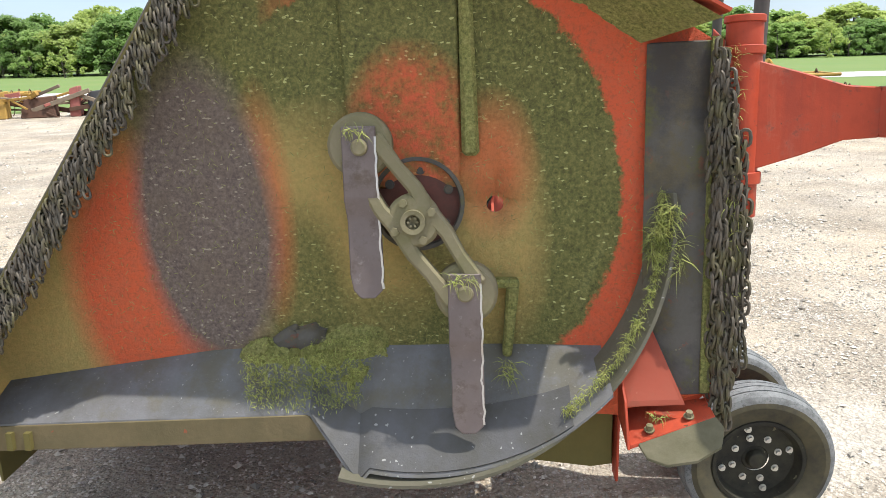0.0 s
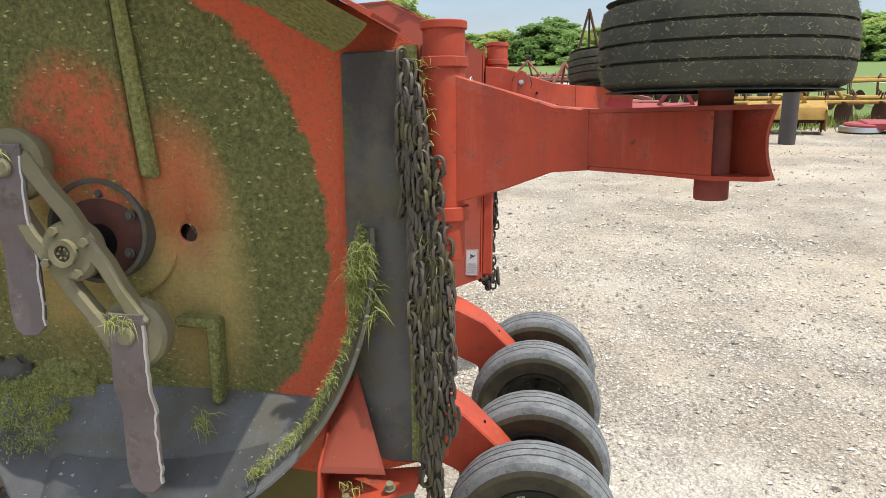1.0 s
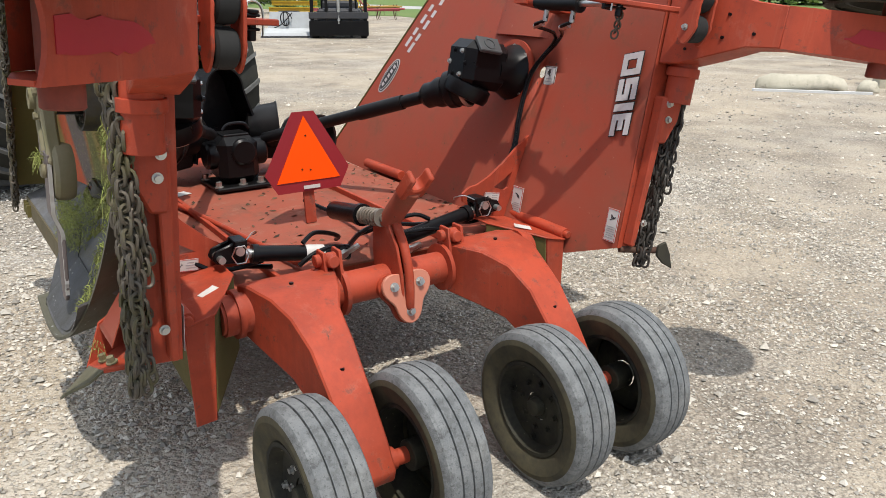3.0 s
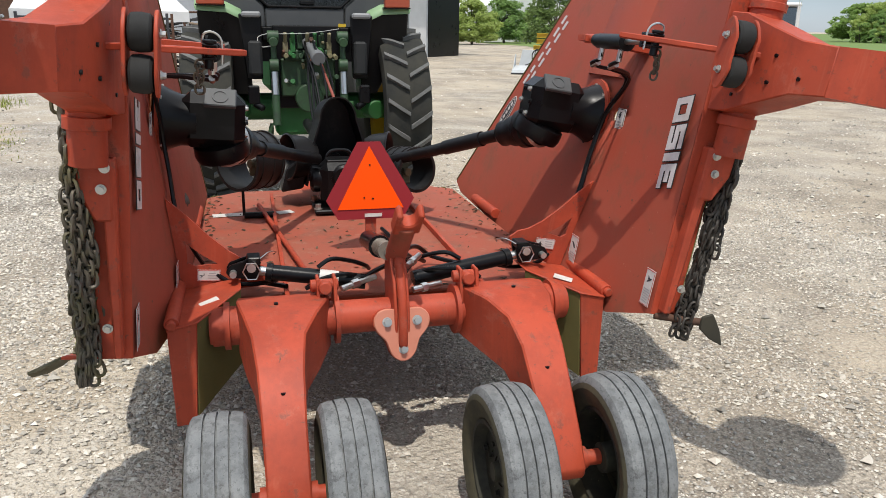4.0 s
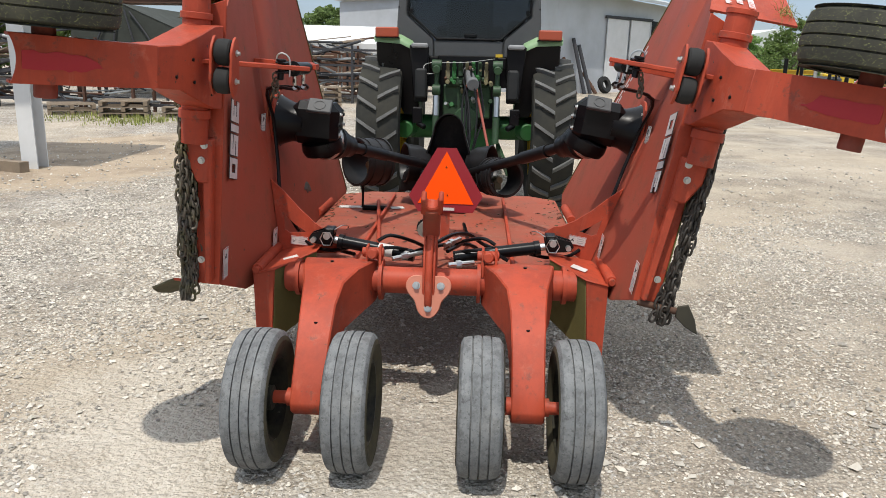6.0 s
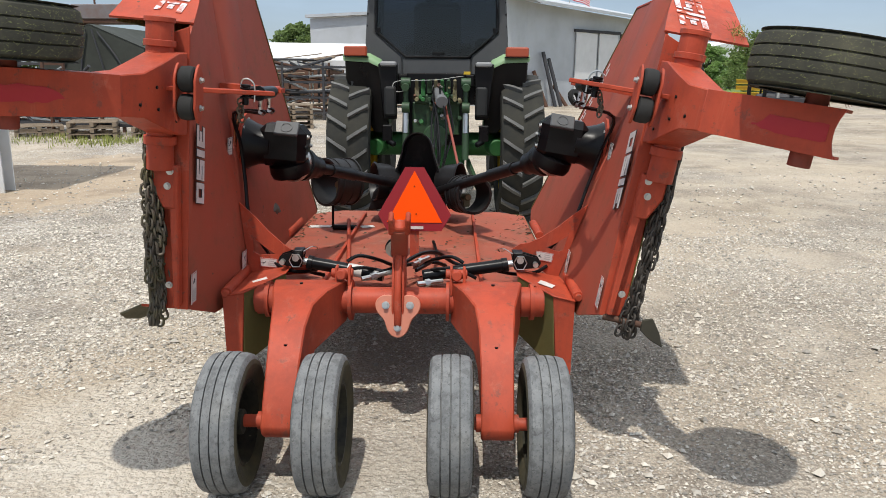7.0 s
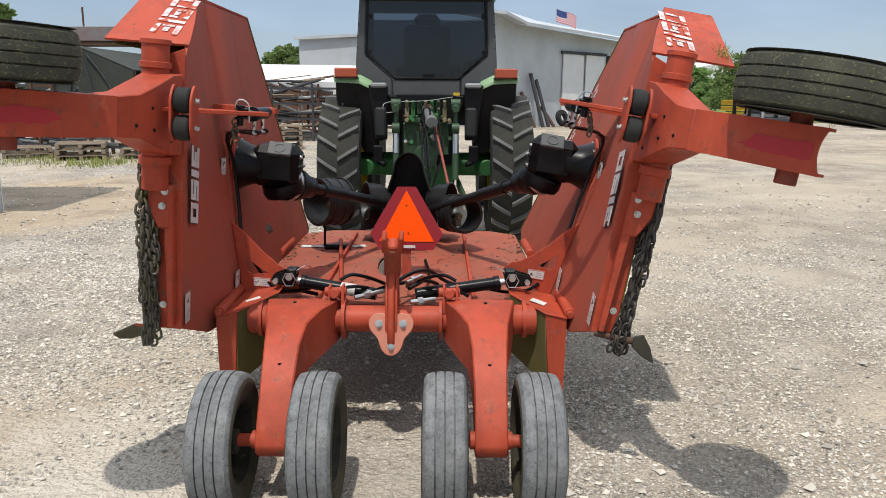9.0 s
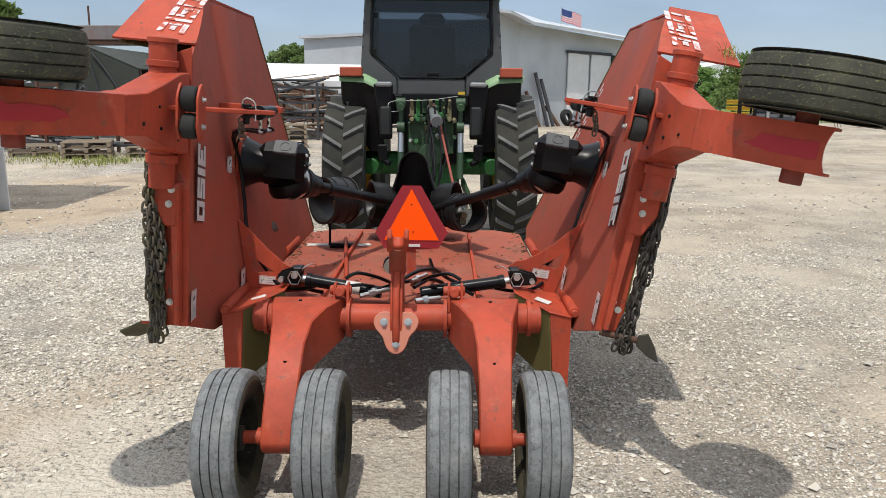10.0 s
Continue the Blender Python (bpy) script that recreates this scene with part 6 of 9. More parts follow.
for s, M, w0, P, W, rng in wings:
    up = (0, 0, s)
    for mat, d, grow in ((LETTER_BLACK, -0.0045, 0.0035), (LETTER_WHITE, -0.007, 0.0)):
        square_digits("3150", mat, w0, basis(up, (-1, 0, 0), W(1.0, 0.605, d - 0.007)), 0.325, 0.098, grow, 0.22 * -s, label="white square model number 3150 edged in black")
    a, b = Vector(P(A_[0], 0, A_[1])), Vector(P(B_[0], 0, B_[1]))
    d = (b - a).normalized()
    nn = Vector((b.z - a.z, 0, a.x - b.x)).normalized()
    c = a.lerp(b, 0.50) + Vector((0, s * 0.135, 0)) + nn * 0.0115
    square_digits("3150", LETTER_SCUFFED, w0, basis(d, nn.cross(d), c), 0.36, 0.125, -0.004, 0.15, label="scuffed white model number 3150")
    # gusset lug near the hinge
    bm = bmesh.new()
    outer = [(-0.002, 0.36), (-0.05, 0.30), (-0.10, 0.225), (-0.155, 0.16), (-0.205, 0.12), (-0.245, 0.105), (-0.272, 0.075), (-0.26, 0.04), (-0.22, 0.022), (-0.12, 0.005), (-0.002, -0.05)]
    hole = [(-0.035, 0.19), (-0.075, 0.145), (-0.115, 0.112), (-0.05, 0.10), (-0.03, 0.115)]
    loops = []
    for pts in (outer, hole):
        vs = [bm.verts.new(W(0.47, v, w * (1.3 if s < 0 else 1.0))) for w, v in pts]
        loops += [bm.edges.new((vs[i], vs[(i + 1) % len(vs)])) for i in range(len(vs))]
    bmesh.ops.triangle_fill(bm, use_beauty=True, use_dissolve=False, edges=loops)
    ge = bmesh.ops.extrude_face_region(bm, geom=bm.faces[:])
    bmesh.ops.translate(bm, verts=[g for g in ge["geom"] if isinstance(g, bmesh.types.BMVert)], vec=(0.014, 0, 0))
    gus = part("hinge_gusset", bm, RED, w0, "red curved hinge lug with a cut-out")
    lab = label_plate(gus, basis((0, s, 0), (0, 0, s), W(0.486, 0.065, -0.11)) if s > 0 else basis((0, -s, 0), (0, 0, 1), W(0.486, 0.065, -0.11)), 0.085, 0.045, 3, rng, True)
    for u, v, w, h, n in ((0.505, 0.63, 0.075, 0.095, 3), (0.53, 0.06, 0.075, 0.135, 6), (1.06, 0.085, 0.065, 0.135, 6)):
        label_plate(w0, basis((s, 0, 0), (0, 0, 1), W(u, v, -0.005)), w, h, n, rng, n == 6)
    # maker's oval badge and name along the front edge, as plain shapes lying on the sheet
    e1, e2 = Vector((0.576, 0, 0.818)), Vector((0.818, 0, -0.576))
    on = lambda c, a, b, d: W(c[0] + e1.x * a + e2.x * b, c[1] + e1.z * a + e2.z * b, -d)
    n = Vector((0, -s, 0))
    c = (-0.93, 0.50)
    for r1, r2, mat, d in ((0.125, 0.055, LETTER_WHITE, 0.0012), (0.117, 0.047, LETTER_BLACK, 0.0026), (0.108, 0.039, LETTER_WHITE, 0.0038), (0.102, 0.034, LETTER_BLACK, 0.0048)):
        bm = bmesh.new()
        slab(bm, [on(c, r1 * math.cos(q), r2 * math.sin(q), d) for q in np.linspace(0, math.tau, 41)[:-1]], n * 0.0012)
        part("badge", bm, mat, w0, "oval maker's badge, black edged in white")
    for k in range(5):
        bm = bmesh.new()
        a0 = -0.078 + 0.034 * k
        slab(bm, [on(c, a0, -0.012, 0.0062), on(c, a0 + 0.022, -0.012, 0.0062), on(c, a0 + 0.026, 0.012, 0.0062), on(c, a0 + 0.004, 0.012, 0.0062)], n * 0.001)
        part("badge_bar", bm, LETTER_WHITE, w0, "white bar of the badge")
    for k, L in enumerate((0.07, 0.05, 0.06, 0.045, 0.06, 0.055) if s > 0 else ()):
        a0 = 0.20 + 0.085 * k
        for b0 in (-0.045, 0.012):
            bm = bmesh.new()
            slab(bm, [on(c, a0, b0, 0.0012), on(c, a0 + L, b0, 0.0012), on(c, a0 + L + 0.012, b0 + 0.028, 0.0012), on(c, a0 + 0.012, b0 + 0.028, 0.0012)], n * 0.0012)
            part("stripe", bm, LETTER_WHITE, w0, "pale block of the maker's name")
    # arrow plate at the rear lower corner
    if s > 0:
        bm = bmesh.new()
        cyl(bm, P(1.10, 0.02, -0.005), P(1.16, 0.19, 0.005), 0.014)
        rod = part("tip_rod", bm, RUST, w0)
        bm = bmesh.new()
        slab(bm, [P(1.165, 0.165, 0.030), P(1.165, 0.205, 0.045), P(1.167, 0.245, -0.010), P(1.17, 0.270, -0.070), P(1.165, 0.215, -0.050), P(1.165, 0.165, -0.015)], (0.012, 0, 0))
        part("tip_plate", bm, TIP, rod, "dark pointed wear plate", soft=0.003)

# ---- drive lines ----
SHIELD = worn("scuffed_black_plastic", (0.008, 0.008, 0.009), (0.028, 0.026, 0.024), 0.6, 0.36, big=7, small=60, bump=0.1, spec=0.3)
for s, M, w0, P, W, rng in wings:
    G = M @ Vector(P(0.235, -0.215, 0.625))
    S0 = G + Vector((-0.03, -s * 0.02, -0.085))
    E = Vector((-0.84, CY - 0.14, 0.915)) if s < 0 else Vector((-0.84, CY + 0.15, 0.865))
    d = (E - S0).normalized()
    bm = bmesh.new()
    cyl(bm, S0 + d * 0.2, E, 0.030, seg=22)
    cyl(bm, S0 + d * 0.36, S0 + d * 0.62, 0.036, seg=22)
    drive = part("drive_shaft", bm, PLASTIC, cutter, "black shielded wing drive shaft")
    bm = bmesh.new()
    lathe(bm, [(0.05, -0.02), (0.092, 0.0), (0.094, 0.03), (0.084, 0.035), (0.084, 0.06), (0.090, 0.065), (0.088, 0.10), (0.07, 0.12), (0.072, 0.15), (0.06, 0.18), (0.06, 0.22), (0.045, 0.24)], S0, d, 30)
    boot = part("shaft_boot", bm, PLASTIC, drive, "black ribbed plastic boot")
    bm = bmesh.new()
    lathe(bm, [(0.095, 0.0), (0.100, 0.005), (0.100, 0.018), (0.095, 0.02)], S0, d, 30, closed=True)
    part("boot_ring", bm, ZINC, drive)
    # open tube shield hanging askew round the shaft, its mouth to the rear
    mouth, q, R, L = (Vector((-0.60, -0.600, 0.952)), Vector((-0.71, 0.70, -0.07)), 0.148, 0.20) if s < 0 else (Vector((-0.60, 0.352, 0.880)), Vector((-0.90, -0.42, -0.10)), 0.120, 0.19)
    q.normalize()
    bm = bmesh.new()
    lathe(bm, [(R - 0.010, 0.0), (R, 0.0), (R + 0.003, L * 0.5), (R - 0.004, L), (R - 0.012, L), (R - 0.006, L * 0.5)], mouth, q, 44, closed=True)
    shield = part("shaft_shield", bm, SHIELD, drive, "worn black open tube shield")
    for h in (0.006, 0.045, L * 0.62, L - 0.008):
        bm = bmesh.new()
        lathe(bm, [(R - 0.002, h - 0.006), (R + 0.006, h - 0.005), (R + 0.006, h + 0.005), (R - 0.002, h + 0.006)], mouth, q, 44, closed=True)
        part("shield_band", bm, SHIELD, shield)
    bm = bmesh.new()
    c = mouth + q * (L * 0.6) + Vector((0, 0, -0.02))
    cyl(bm, c - q * 0.03, c + q * 0.05, 0.024, seg=14)
    box(bm, c + Vector((0, 0, -0.03)), (0.05, 0.045, 0.06))
    part("universal_joint", bm, CARRIER, drive, "dusty universal joint", soft=0.006)
    # rounded hood beside the input shield
    bm = bmesh.new()
    lathe(bm, [(0.03, -0.17), (0.085, -0.15), (0.118, -0.09), (0.128, 0.0), (0.136, 0.012), (0.128, 0.016), (0.120, 0.0), (0.110, -0.085), (0.078, -0.142), (0.03, -0.16)], (-0.99, CY + s * 0.285, 0.905), (0.35, s * 0.93, 0.06), 36, closed=True)
    part("shield_hood", bm, SHIELD, cutter, "rounded black shaft hood")

bm = bmesh.new()
box(bm, (-0.86, CY - 0.02, 0.775), (0.21, 0.22, 0.25))
cgb = part("gearbox", bm, BLACK, cutter, "black centre gearbox bolted to the deck", soft=0.04)
bm = bmesh.new()
box(bm, (-0.86, CY - 0.02, 0.637), (0.30, 0.30, 0.022))
part("foot_plate", bm, BLACK, cgb, soft=0.006)
for a, b, r in (((-1.05, CY, 0.82), (-0.74, CY, 0.82), 0.07), ((-0.86, CY - 0.18, 0.80), (-0.86, CY + 0.15, 0.80), 0.075)):
    bm = bmesh.new()
    cyl(bm, a, b, r, seg=24)
    part("bearing_cap", bm, BLACK, cgb, soft=0.012)
bm = bmesh.new()
box(bm, (-0.86, CY - 0.02, 0.905), (0.13, 0.14, 0.016))
part("gear_cover", bm, PLASTIC, cgb, soft=0.005)
for x, y in ((-0.75, -0.13), (-0.75, 0.0), (-0.75, 0.10), (-0.97, -0.13), (-0.97, 0.10)):
    bm = bmesh.new()
    bolt(bm, (x, CY - 0.02 + y, 0.647), (0, 0, 1), 0.016, 0.03)
    part("bolt", bm, ZINC, cgb, "zinc foot bolt")
bm = bmesh.new()
sweep(bm, [(-0.80, CY - 0.09, 0.935), (-0.80, CY - 0.06, 0.965), (-0.80, CY + 0.02, 0.965), (-0.80, CY + 0.05, 0.935)], 0.009, 8)
part("lifting_eye", bm, BLACK, cgb)

# black input shield: an arch of sheet, open to the rear
bm = bmesh.new()
arch = []
for k in range(15):
    a = math.pi * k / 14
    arch.append((math.cos(a) * 0.105, 1.12 + math.sin(a) * 0.125))
arch = [(0.20, 0.74), (0.15, 0.98)] + arch + [(-0.15, 0.98), (-0.20, 0.74)]
inner = [(y * 0.93, z - 0.008) for y, z in arch]
for (y0, z0), (y1, z1), (i0, j0), (i1, j1) in zip(arch, arch[1:], inner, inner[1:]):
    slab(bm, [(-0.97, CY + y0, z0), (-0.97, CY + y1, z1), (-0.97, CY + i1, j1), (-0.97, CY + i0, j0)], (-0.45, 0, -0.05))
slab(bm, [(-1.25, CY + y * 0.97, z - 0.03) for y, z in arch], (-0.01, 0, 0))
bmesh.ops.remove_doubles(bm, verts=bm.verts, dist=0.0004)
part("input_shield", bm, PLASTIC, cutter, "black arched input shaft shield")
for s in (-1, 1):
    bm = bmesh.new()
    slab(bm, [(-0.98, CY + s * 0.155, 0.95), (-0.98, CY + s * 0.21, 0.72), (-0.98, CY + s * 0.34, 0.70), (-0.98, CY + s * 0.30, 0.84)], (-0.25, 0, 0))
    part("shield_wing", bm, PLASTIC, cutter, soft=0.01)
bm = bmesh.new()
slab(bm, [(-1.35, CY - 0.34, 0.60), (-1.35, CY + 0.34, 0.60), (-3.05, CY + 0.06, 0.46), (-3.05, CY - 0.06, 0.46)], (0, 0, -0.10))
part("hitch_tongue", bm, RED, cutter, "red hitch tongue to the drawbar", soft=0.01)
bm = bmesh.new()
cyl(bm, (-1.2, CY, 0.84), (-3.35, CY, 0.80), 0.045)
part("drive_shaft", bm, PLASTIC, cutter, "black shielded input drive shaft")

# ---- lift cylinders over the rock shaft ----
for s in (-1, 1):
    y = lambda v: CY + s * (v - (0.06 if s < 0 else 0) * v / 0.6)
    bm = bmesh.new()
    cyl(bm, (0.56, y(0.50), 0.722), (0.60, y(0.10), 0.672), 0.030, seg=24)
    cyl(bm, (0.56, y(0.515), 0.724), (0.563, y(0.49), 0.72), 0.036, seg=24)
    lift = part("lift_cylinder", bm, BLACK, cutter, "black hydraulic wing lift cylinder")
    bm = bmesh.new()
    cyl(bm, (0.555, y(0.51), 0.723), (0.545, y(0.60), 0.735), 0.018)
    part("piston_rod", bm, STEEL, lift)
    bm = bmesh.new()
    for q in (-0.028, 0.02):
        slab(bm, [(0.545 + q, y(0.55), 0.70), (0.545 + q, y(0.665), 0.712), (0.545 + q, y(0.68), 0.735), (0.545 + q, y(0.665), 0.76), (0.545 + q, y(0.58), 0.785), (0.545 + q, y(0.535), 0.77)], (0.012, 0, 0))
    box(bm, (0.55, y(0.565), 0.775), (0.075, 0.05, 0.03))
    part("clevis", bm, BLACK, lift, soft=0.004)
    for yy, zz, r in ((0.575, 0.755, 0.017), (0.65, 0.733, 0.013)):
        bm = bmesh.new()
        cyl(bm, (0.50, y(yy), zz), (0.605, y(yy), zz), r, seg=18)
        part("pin", bm, ZINC, lift, "zinc clevis pin")
    bm = bmesh.new()
    sweep(bm, [(0.602, y(0.575) + 0.032 * math.cos(a), 0.742 + 0.036 * math.sin(a)) for a in np.linspace(0, math.tau, 7)], 0.0028, 6, 1)
    part("lynch_clip", bm, STEEL, lift, "bright hexagonal lynch clip")
    bm = bmesh.new()
    sweep(bm, [(0.57, y(0.54), 0.78), (0.55, y(0.50), 0.80), (0.52, y(0.47), 0.79), (0.50, y(0.48), 0.775)], 0.0025, 6)
    part("hair_pin", bm, STEEL, lift)
    if s < 0:
        bm = bmesh.new()
        a, b = Vector((0.5805, y(0.295), 0.6964)), Vector((0.5885, y(0.215), 0.6864))
        cyl(bm, a, b, 0.0308, seg=24, caps=False)
        part("tape", bm, WHITE, lift, "white tape round the cylinder")
    for k, pts in enumerate((
            [(0.58, y(0.30), 0.735), (0.56, y(0.24), 0.76), (0.52, y(0.15), 0.735), (0.48, y(0.08), 0.70), (0.40, y(0.05), 0.66)],
            [(0.60, y(0.14), 0.70), (0.64, y(0.20), 0.72), (0.66, y(0.29), 0.715), (0.66, y(0.36), 0.68)],
            [(0.56, y(0.47), 0.69), (0.52, y(0.56), 0.665), (0.50, y(0.66), 0.67), (0.48, y(0.72), 0.70)])):
        bm = bmesh.new()
        sweep(bm, pts, 0.009, 8)
        part("hose", bm, BLACK, lift, "black hydraulic hose")
for pts in ([(0.66, -0.02, 0.75), (0.50, 0.06, 0.76), (0.36, 0.14, 0.73), (0.28, 0.22, 0.66), (0.36, 0.33, 0.645), (0.48, 0.38, 0.68)],
            [(0.60, 0.04, 0.70), (0.45, 0.10, 0.70), (0.22, 0.12, 0.66), (0.05, 0.13, 0.64), (-0.3, 0.10, 0.64)],
            [(0.62, -0.14, 0.69), (0.50, -0.02, 0.70), (0.40, 0.12, 0.69), (0.32, 0.18, 0.65)],
            [(0.20, -0.70, 0.63), (0.35, -0.60, 0.64), (0.47, -0.50, 0.65), (0.56, -0.42, 0.66)]):
    bm = bmesh.new()
    sweep(bm, pts, 0.010, 8)
    part("hose", bm, BLACK, deck, "black hydraulic hose")
for a, b in (((0.68, 0.03, 0.75), (0.58, 0.10, 0.76)), ((0.70, 0.05, 0.66), (0.66, 0.17, 0.665)), ((0.66, -0.22, 0.67), (0.60, -0.08, 0.69))):
    bm = bmesh.new()
    cyl(bm, a, b, 0.012, seg=10)
    cyl(bm, Vector(a).lerp(Vector(b), 0.3), Vector(a).lerp(Vector(b), 0.5), 0.018, seg=6)
    part("fitting", bm, STEEL, deck, "bright steel hose fitting")
# pipes lying along the deck
bm = bmesh.new()
cyl(bm, (-0.95, -0.50, 0.64), (0.55, -0.30, 0.64), 0.012)
part("pipe", bm, RED, deck)
bm = bmesh.new()
cyl(bm, (-0.75, -0.58, 0.63), (-0.75, -0.42, 0.63), 0.018)
cyl(bm, (-0.75, -0.58, 0.63), (-0.78, -0.58, 0.79), 0.008)
part("lever", bm, BLACK, deck, "black crank lever on the deck")
# labels and scraps on the deck
rng = np.random.default_rng(21)
for x, y, a, w, h in ((-0.83, -0.62, 4, 0.26, 0.07), (-0.84, -0.36, 20, 0.09, 0.07), (0.72, 0.66, -30, 0.075, 0.04), (0.70, -0.70, 25, 0.07, 0.04)):
    bm = bmesh.new()
    box(bm, (0, 0, 0), (h, w, 0.002))
    ob = part("safety_label", bm, WHITE, deck, "torn white label on the deck")
    ob.matrix_basis = pose(x, y, 0.6185 if x < 0.5 else 0.688, 0, 3 if x > 0.5 else 0, a)
    if x > 0.5:
        ob.matrix_basis = pose(x, y, 0.672 if y > 0 else 0.668, 12 if y < 0 else -12, 4, a)
verts, faces = [], []
for _ in range(380):
    x, y = rng.uniform(-1.35, 0.68), rng.uniform(-0.76, 0.70)
    if rng.random() < 0.5:
        y = (-0.76 if rng.random() < 0.6 else 0.70) + rng.normal(0, 0.05)
        y = max(-0.78, min(0.72, y))
    a, l = rng.uniform(0, 6.28), rng.uniform(0.006, 0.03)
    d = Vector((math.cos(a), math.sin(a), 0)) * l
    n = Vector((-d.y, d.x, 0)) * rng.uniform(0.15, 0.6)
    c = Vector((x, y, DZ + 0.002))
    d, n = d * 0.8, n * 0.7
    k = len(verts)
    verts += [tuple(c - d), tuple(c + n + Vector((0, 0, rng.uniform(0, 0.008)))), tuple(c + d + Vector((0, 0, rng.uniform(0, 0.006)))), tuple(c - n)]
    faces.append((k, k + 1, k + 2, k + 3))
me = bpy.data.meshes.new("leaf_litter")
me.from_pydata(verts, [], faces)
LITTER = worn("dead_leaves", (0.06, 0.036, 0.022), (0.11, 0.075, 0.04), 0.8, 0.9, big=60, bump=0.0)
vnode_random(LITTER, 0.5, 1.8)
me.materials.append(LITTER)
g = new("leaf_litter", me)
g.parent = deck
tagged(g, "dead leaves and dry grass scattered on the deck", kind="stuff")

# a tuft of grass caught on the corner of one outer end
w0, P = wings[1][2], wings[1][3]
g = new("grass_tuft", tuft(np.random.default_rng(8), P(0.98, 0.31, 1.215), 60, (0.03, 0.03, 0.01), 0.09, -0.6, 1))
g.parent = w0
tagged(g, "tuft of cut grass caught on the corner", kind="stuff")


# ---- tractor ----
TX, TY = -4.30, 0.03
tractor = thing("tractor", pose(TX, TY, 0), "green farm tractor with black cab and large lugged tyres", "tractor")


TYRE_BODY = worn("tractor_tyre_rubber", (0.024, 0.025, 0.024), (0.058, 0.054, 0.042), 0.8, 0.85, big=4, small=50, bump=0.2, spec=0.15)

TYRE_LUG = worn("worn_lug_rubber", (0.085, 0.085, 0.082), (0.19, 0.188, 0.18), 0.8, 0.85, big=9, small=70, bump=0.4)


def tractor_tyre(s):
    R = 0.81
    bm = bmesh.new()
    lathe(bm, [(0.47, -0.17), (0.53, -0.21), (0.66, -0.23), (0.735, -0.215), (0.765, -0.16), (0.775, 0.0), (0.765, 0.16), (0.735, 0.215), (0.66, 0.23), (0.53, 0.21), (0.47, 0.17)], (0, s * 0.90, R), (0, 1, 0), 60, closed=True)
    t = part("tyre", bm, TYRE_BODY, tractor, "black tractor tyre with worn pale lugs")
    n = 21
    for side in (-1, 1):
        me = None
        for k in range(n):
            a = math.tau * (k + (0.5 if side > 0 else 0)) / n
            if me is None:
                bm = bmesh.new()
                pts = []
                for w, da in ((0.005, 0.0), (0.10, -0.075), (0.205, -0.165)):
                    for e in (0, 1):
                        aa = da * 1.0 + e * 0.046
                        for r in (0.74 if w > 0.2 else 0.76, R - (0.012 if w > 0.2 else 0)):
                            pts.append(bm.verts.new((math.sin(aa) * r, side * w, math.cos(aa) * r)))
                for b in (0, 4):
                    i = lambda q: pts[b + q]
                    for q in ((0, 1, 5, 4), (2, 6, 7, 3), (1, 3, 7, 5), (0, 4, 6, 2)):
                        bm.faces.new([i(j) for j in q])
                bm.faces.new([pts[j] for j in (0, 2, 3, 1)])
                bm.faces.new([pts[j] for j in (8, 9, 11, 10)])
                me = mesh_of("lug", bm, TYRE_LUG, 20)
            ob = new("lug", me)
            ob.parent = t
            ob.matrix_basis = Matrix.Translation((0, s * 0.90, R)) @ Matrix.Rotation(a, 4, "Y")
    bm = bmesh.new()
    lathe(bm, [(0.47, -0.17), (0.49, -0.19), (0.45, -0.15), (0.44, -0.05), (0.40, 0.0), (0.15, 0.02), (0.14, 0.06)], (0, s * 0.90, R), (0, 1, 0), 40, ends=False)
    lathe(bm, [(0.47, 0.17), (0.49, 0.19), (0.45, 0.15), (0.44, 0.03)], (0, s * 0.90, R), (0, 1, 0), 40, ends=False)
    part("rim", bm, YELLOW, t, "yellow wheel rim")


for s in (-1, 1):
    tractor_tyre(s)
bm = bmesh.new()
box(bm, (0.0, 0, 0.86), (0.55, 0.62, 0.50))
cyl(bm, (0, -0.9, 0.86), (0, 0.9, 0.86), 0.13)
box(bm, (-1.4, 0, 0.95), (2.4, 0.5, 0.5))
body = part("rear_axle", bm, GREEN, tractor, "green rear axle housing", soft=0.03)
bm = bmesh.new()
box(bm, (-2.6, 0, 1.25), (1.9, 0.75, 0.75))
part("bonnet", bm, GREEN, tractor, soft=0.08)
for s in (-1, 1):
    bm = bmesh.new()
    lathe(bm, [(0.25, -0.12), (0.60, -0.15), (0.66, -0.08), (0.66, 0.08), (0.60, 0.15), (0.25, 0.12)], (-2.75, s * 0.85, 0.66), (0, 1, 0), 40, closed=True)
    ft = part("front_tyre", bm, RUBBER_NEW, tractor)
    bm = bmesh.new()
    lathe(bm, [(0.40, -0.1), (0.2, 0.0), (0.05, 0.02)], (-2.75, s * 0.85, 0.66), (0, s, 0), 30)
    part("rim", bm, YELLOW, ft)
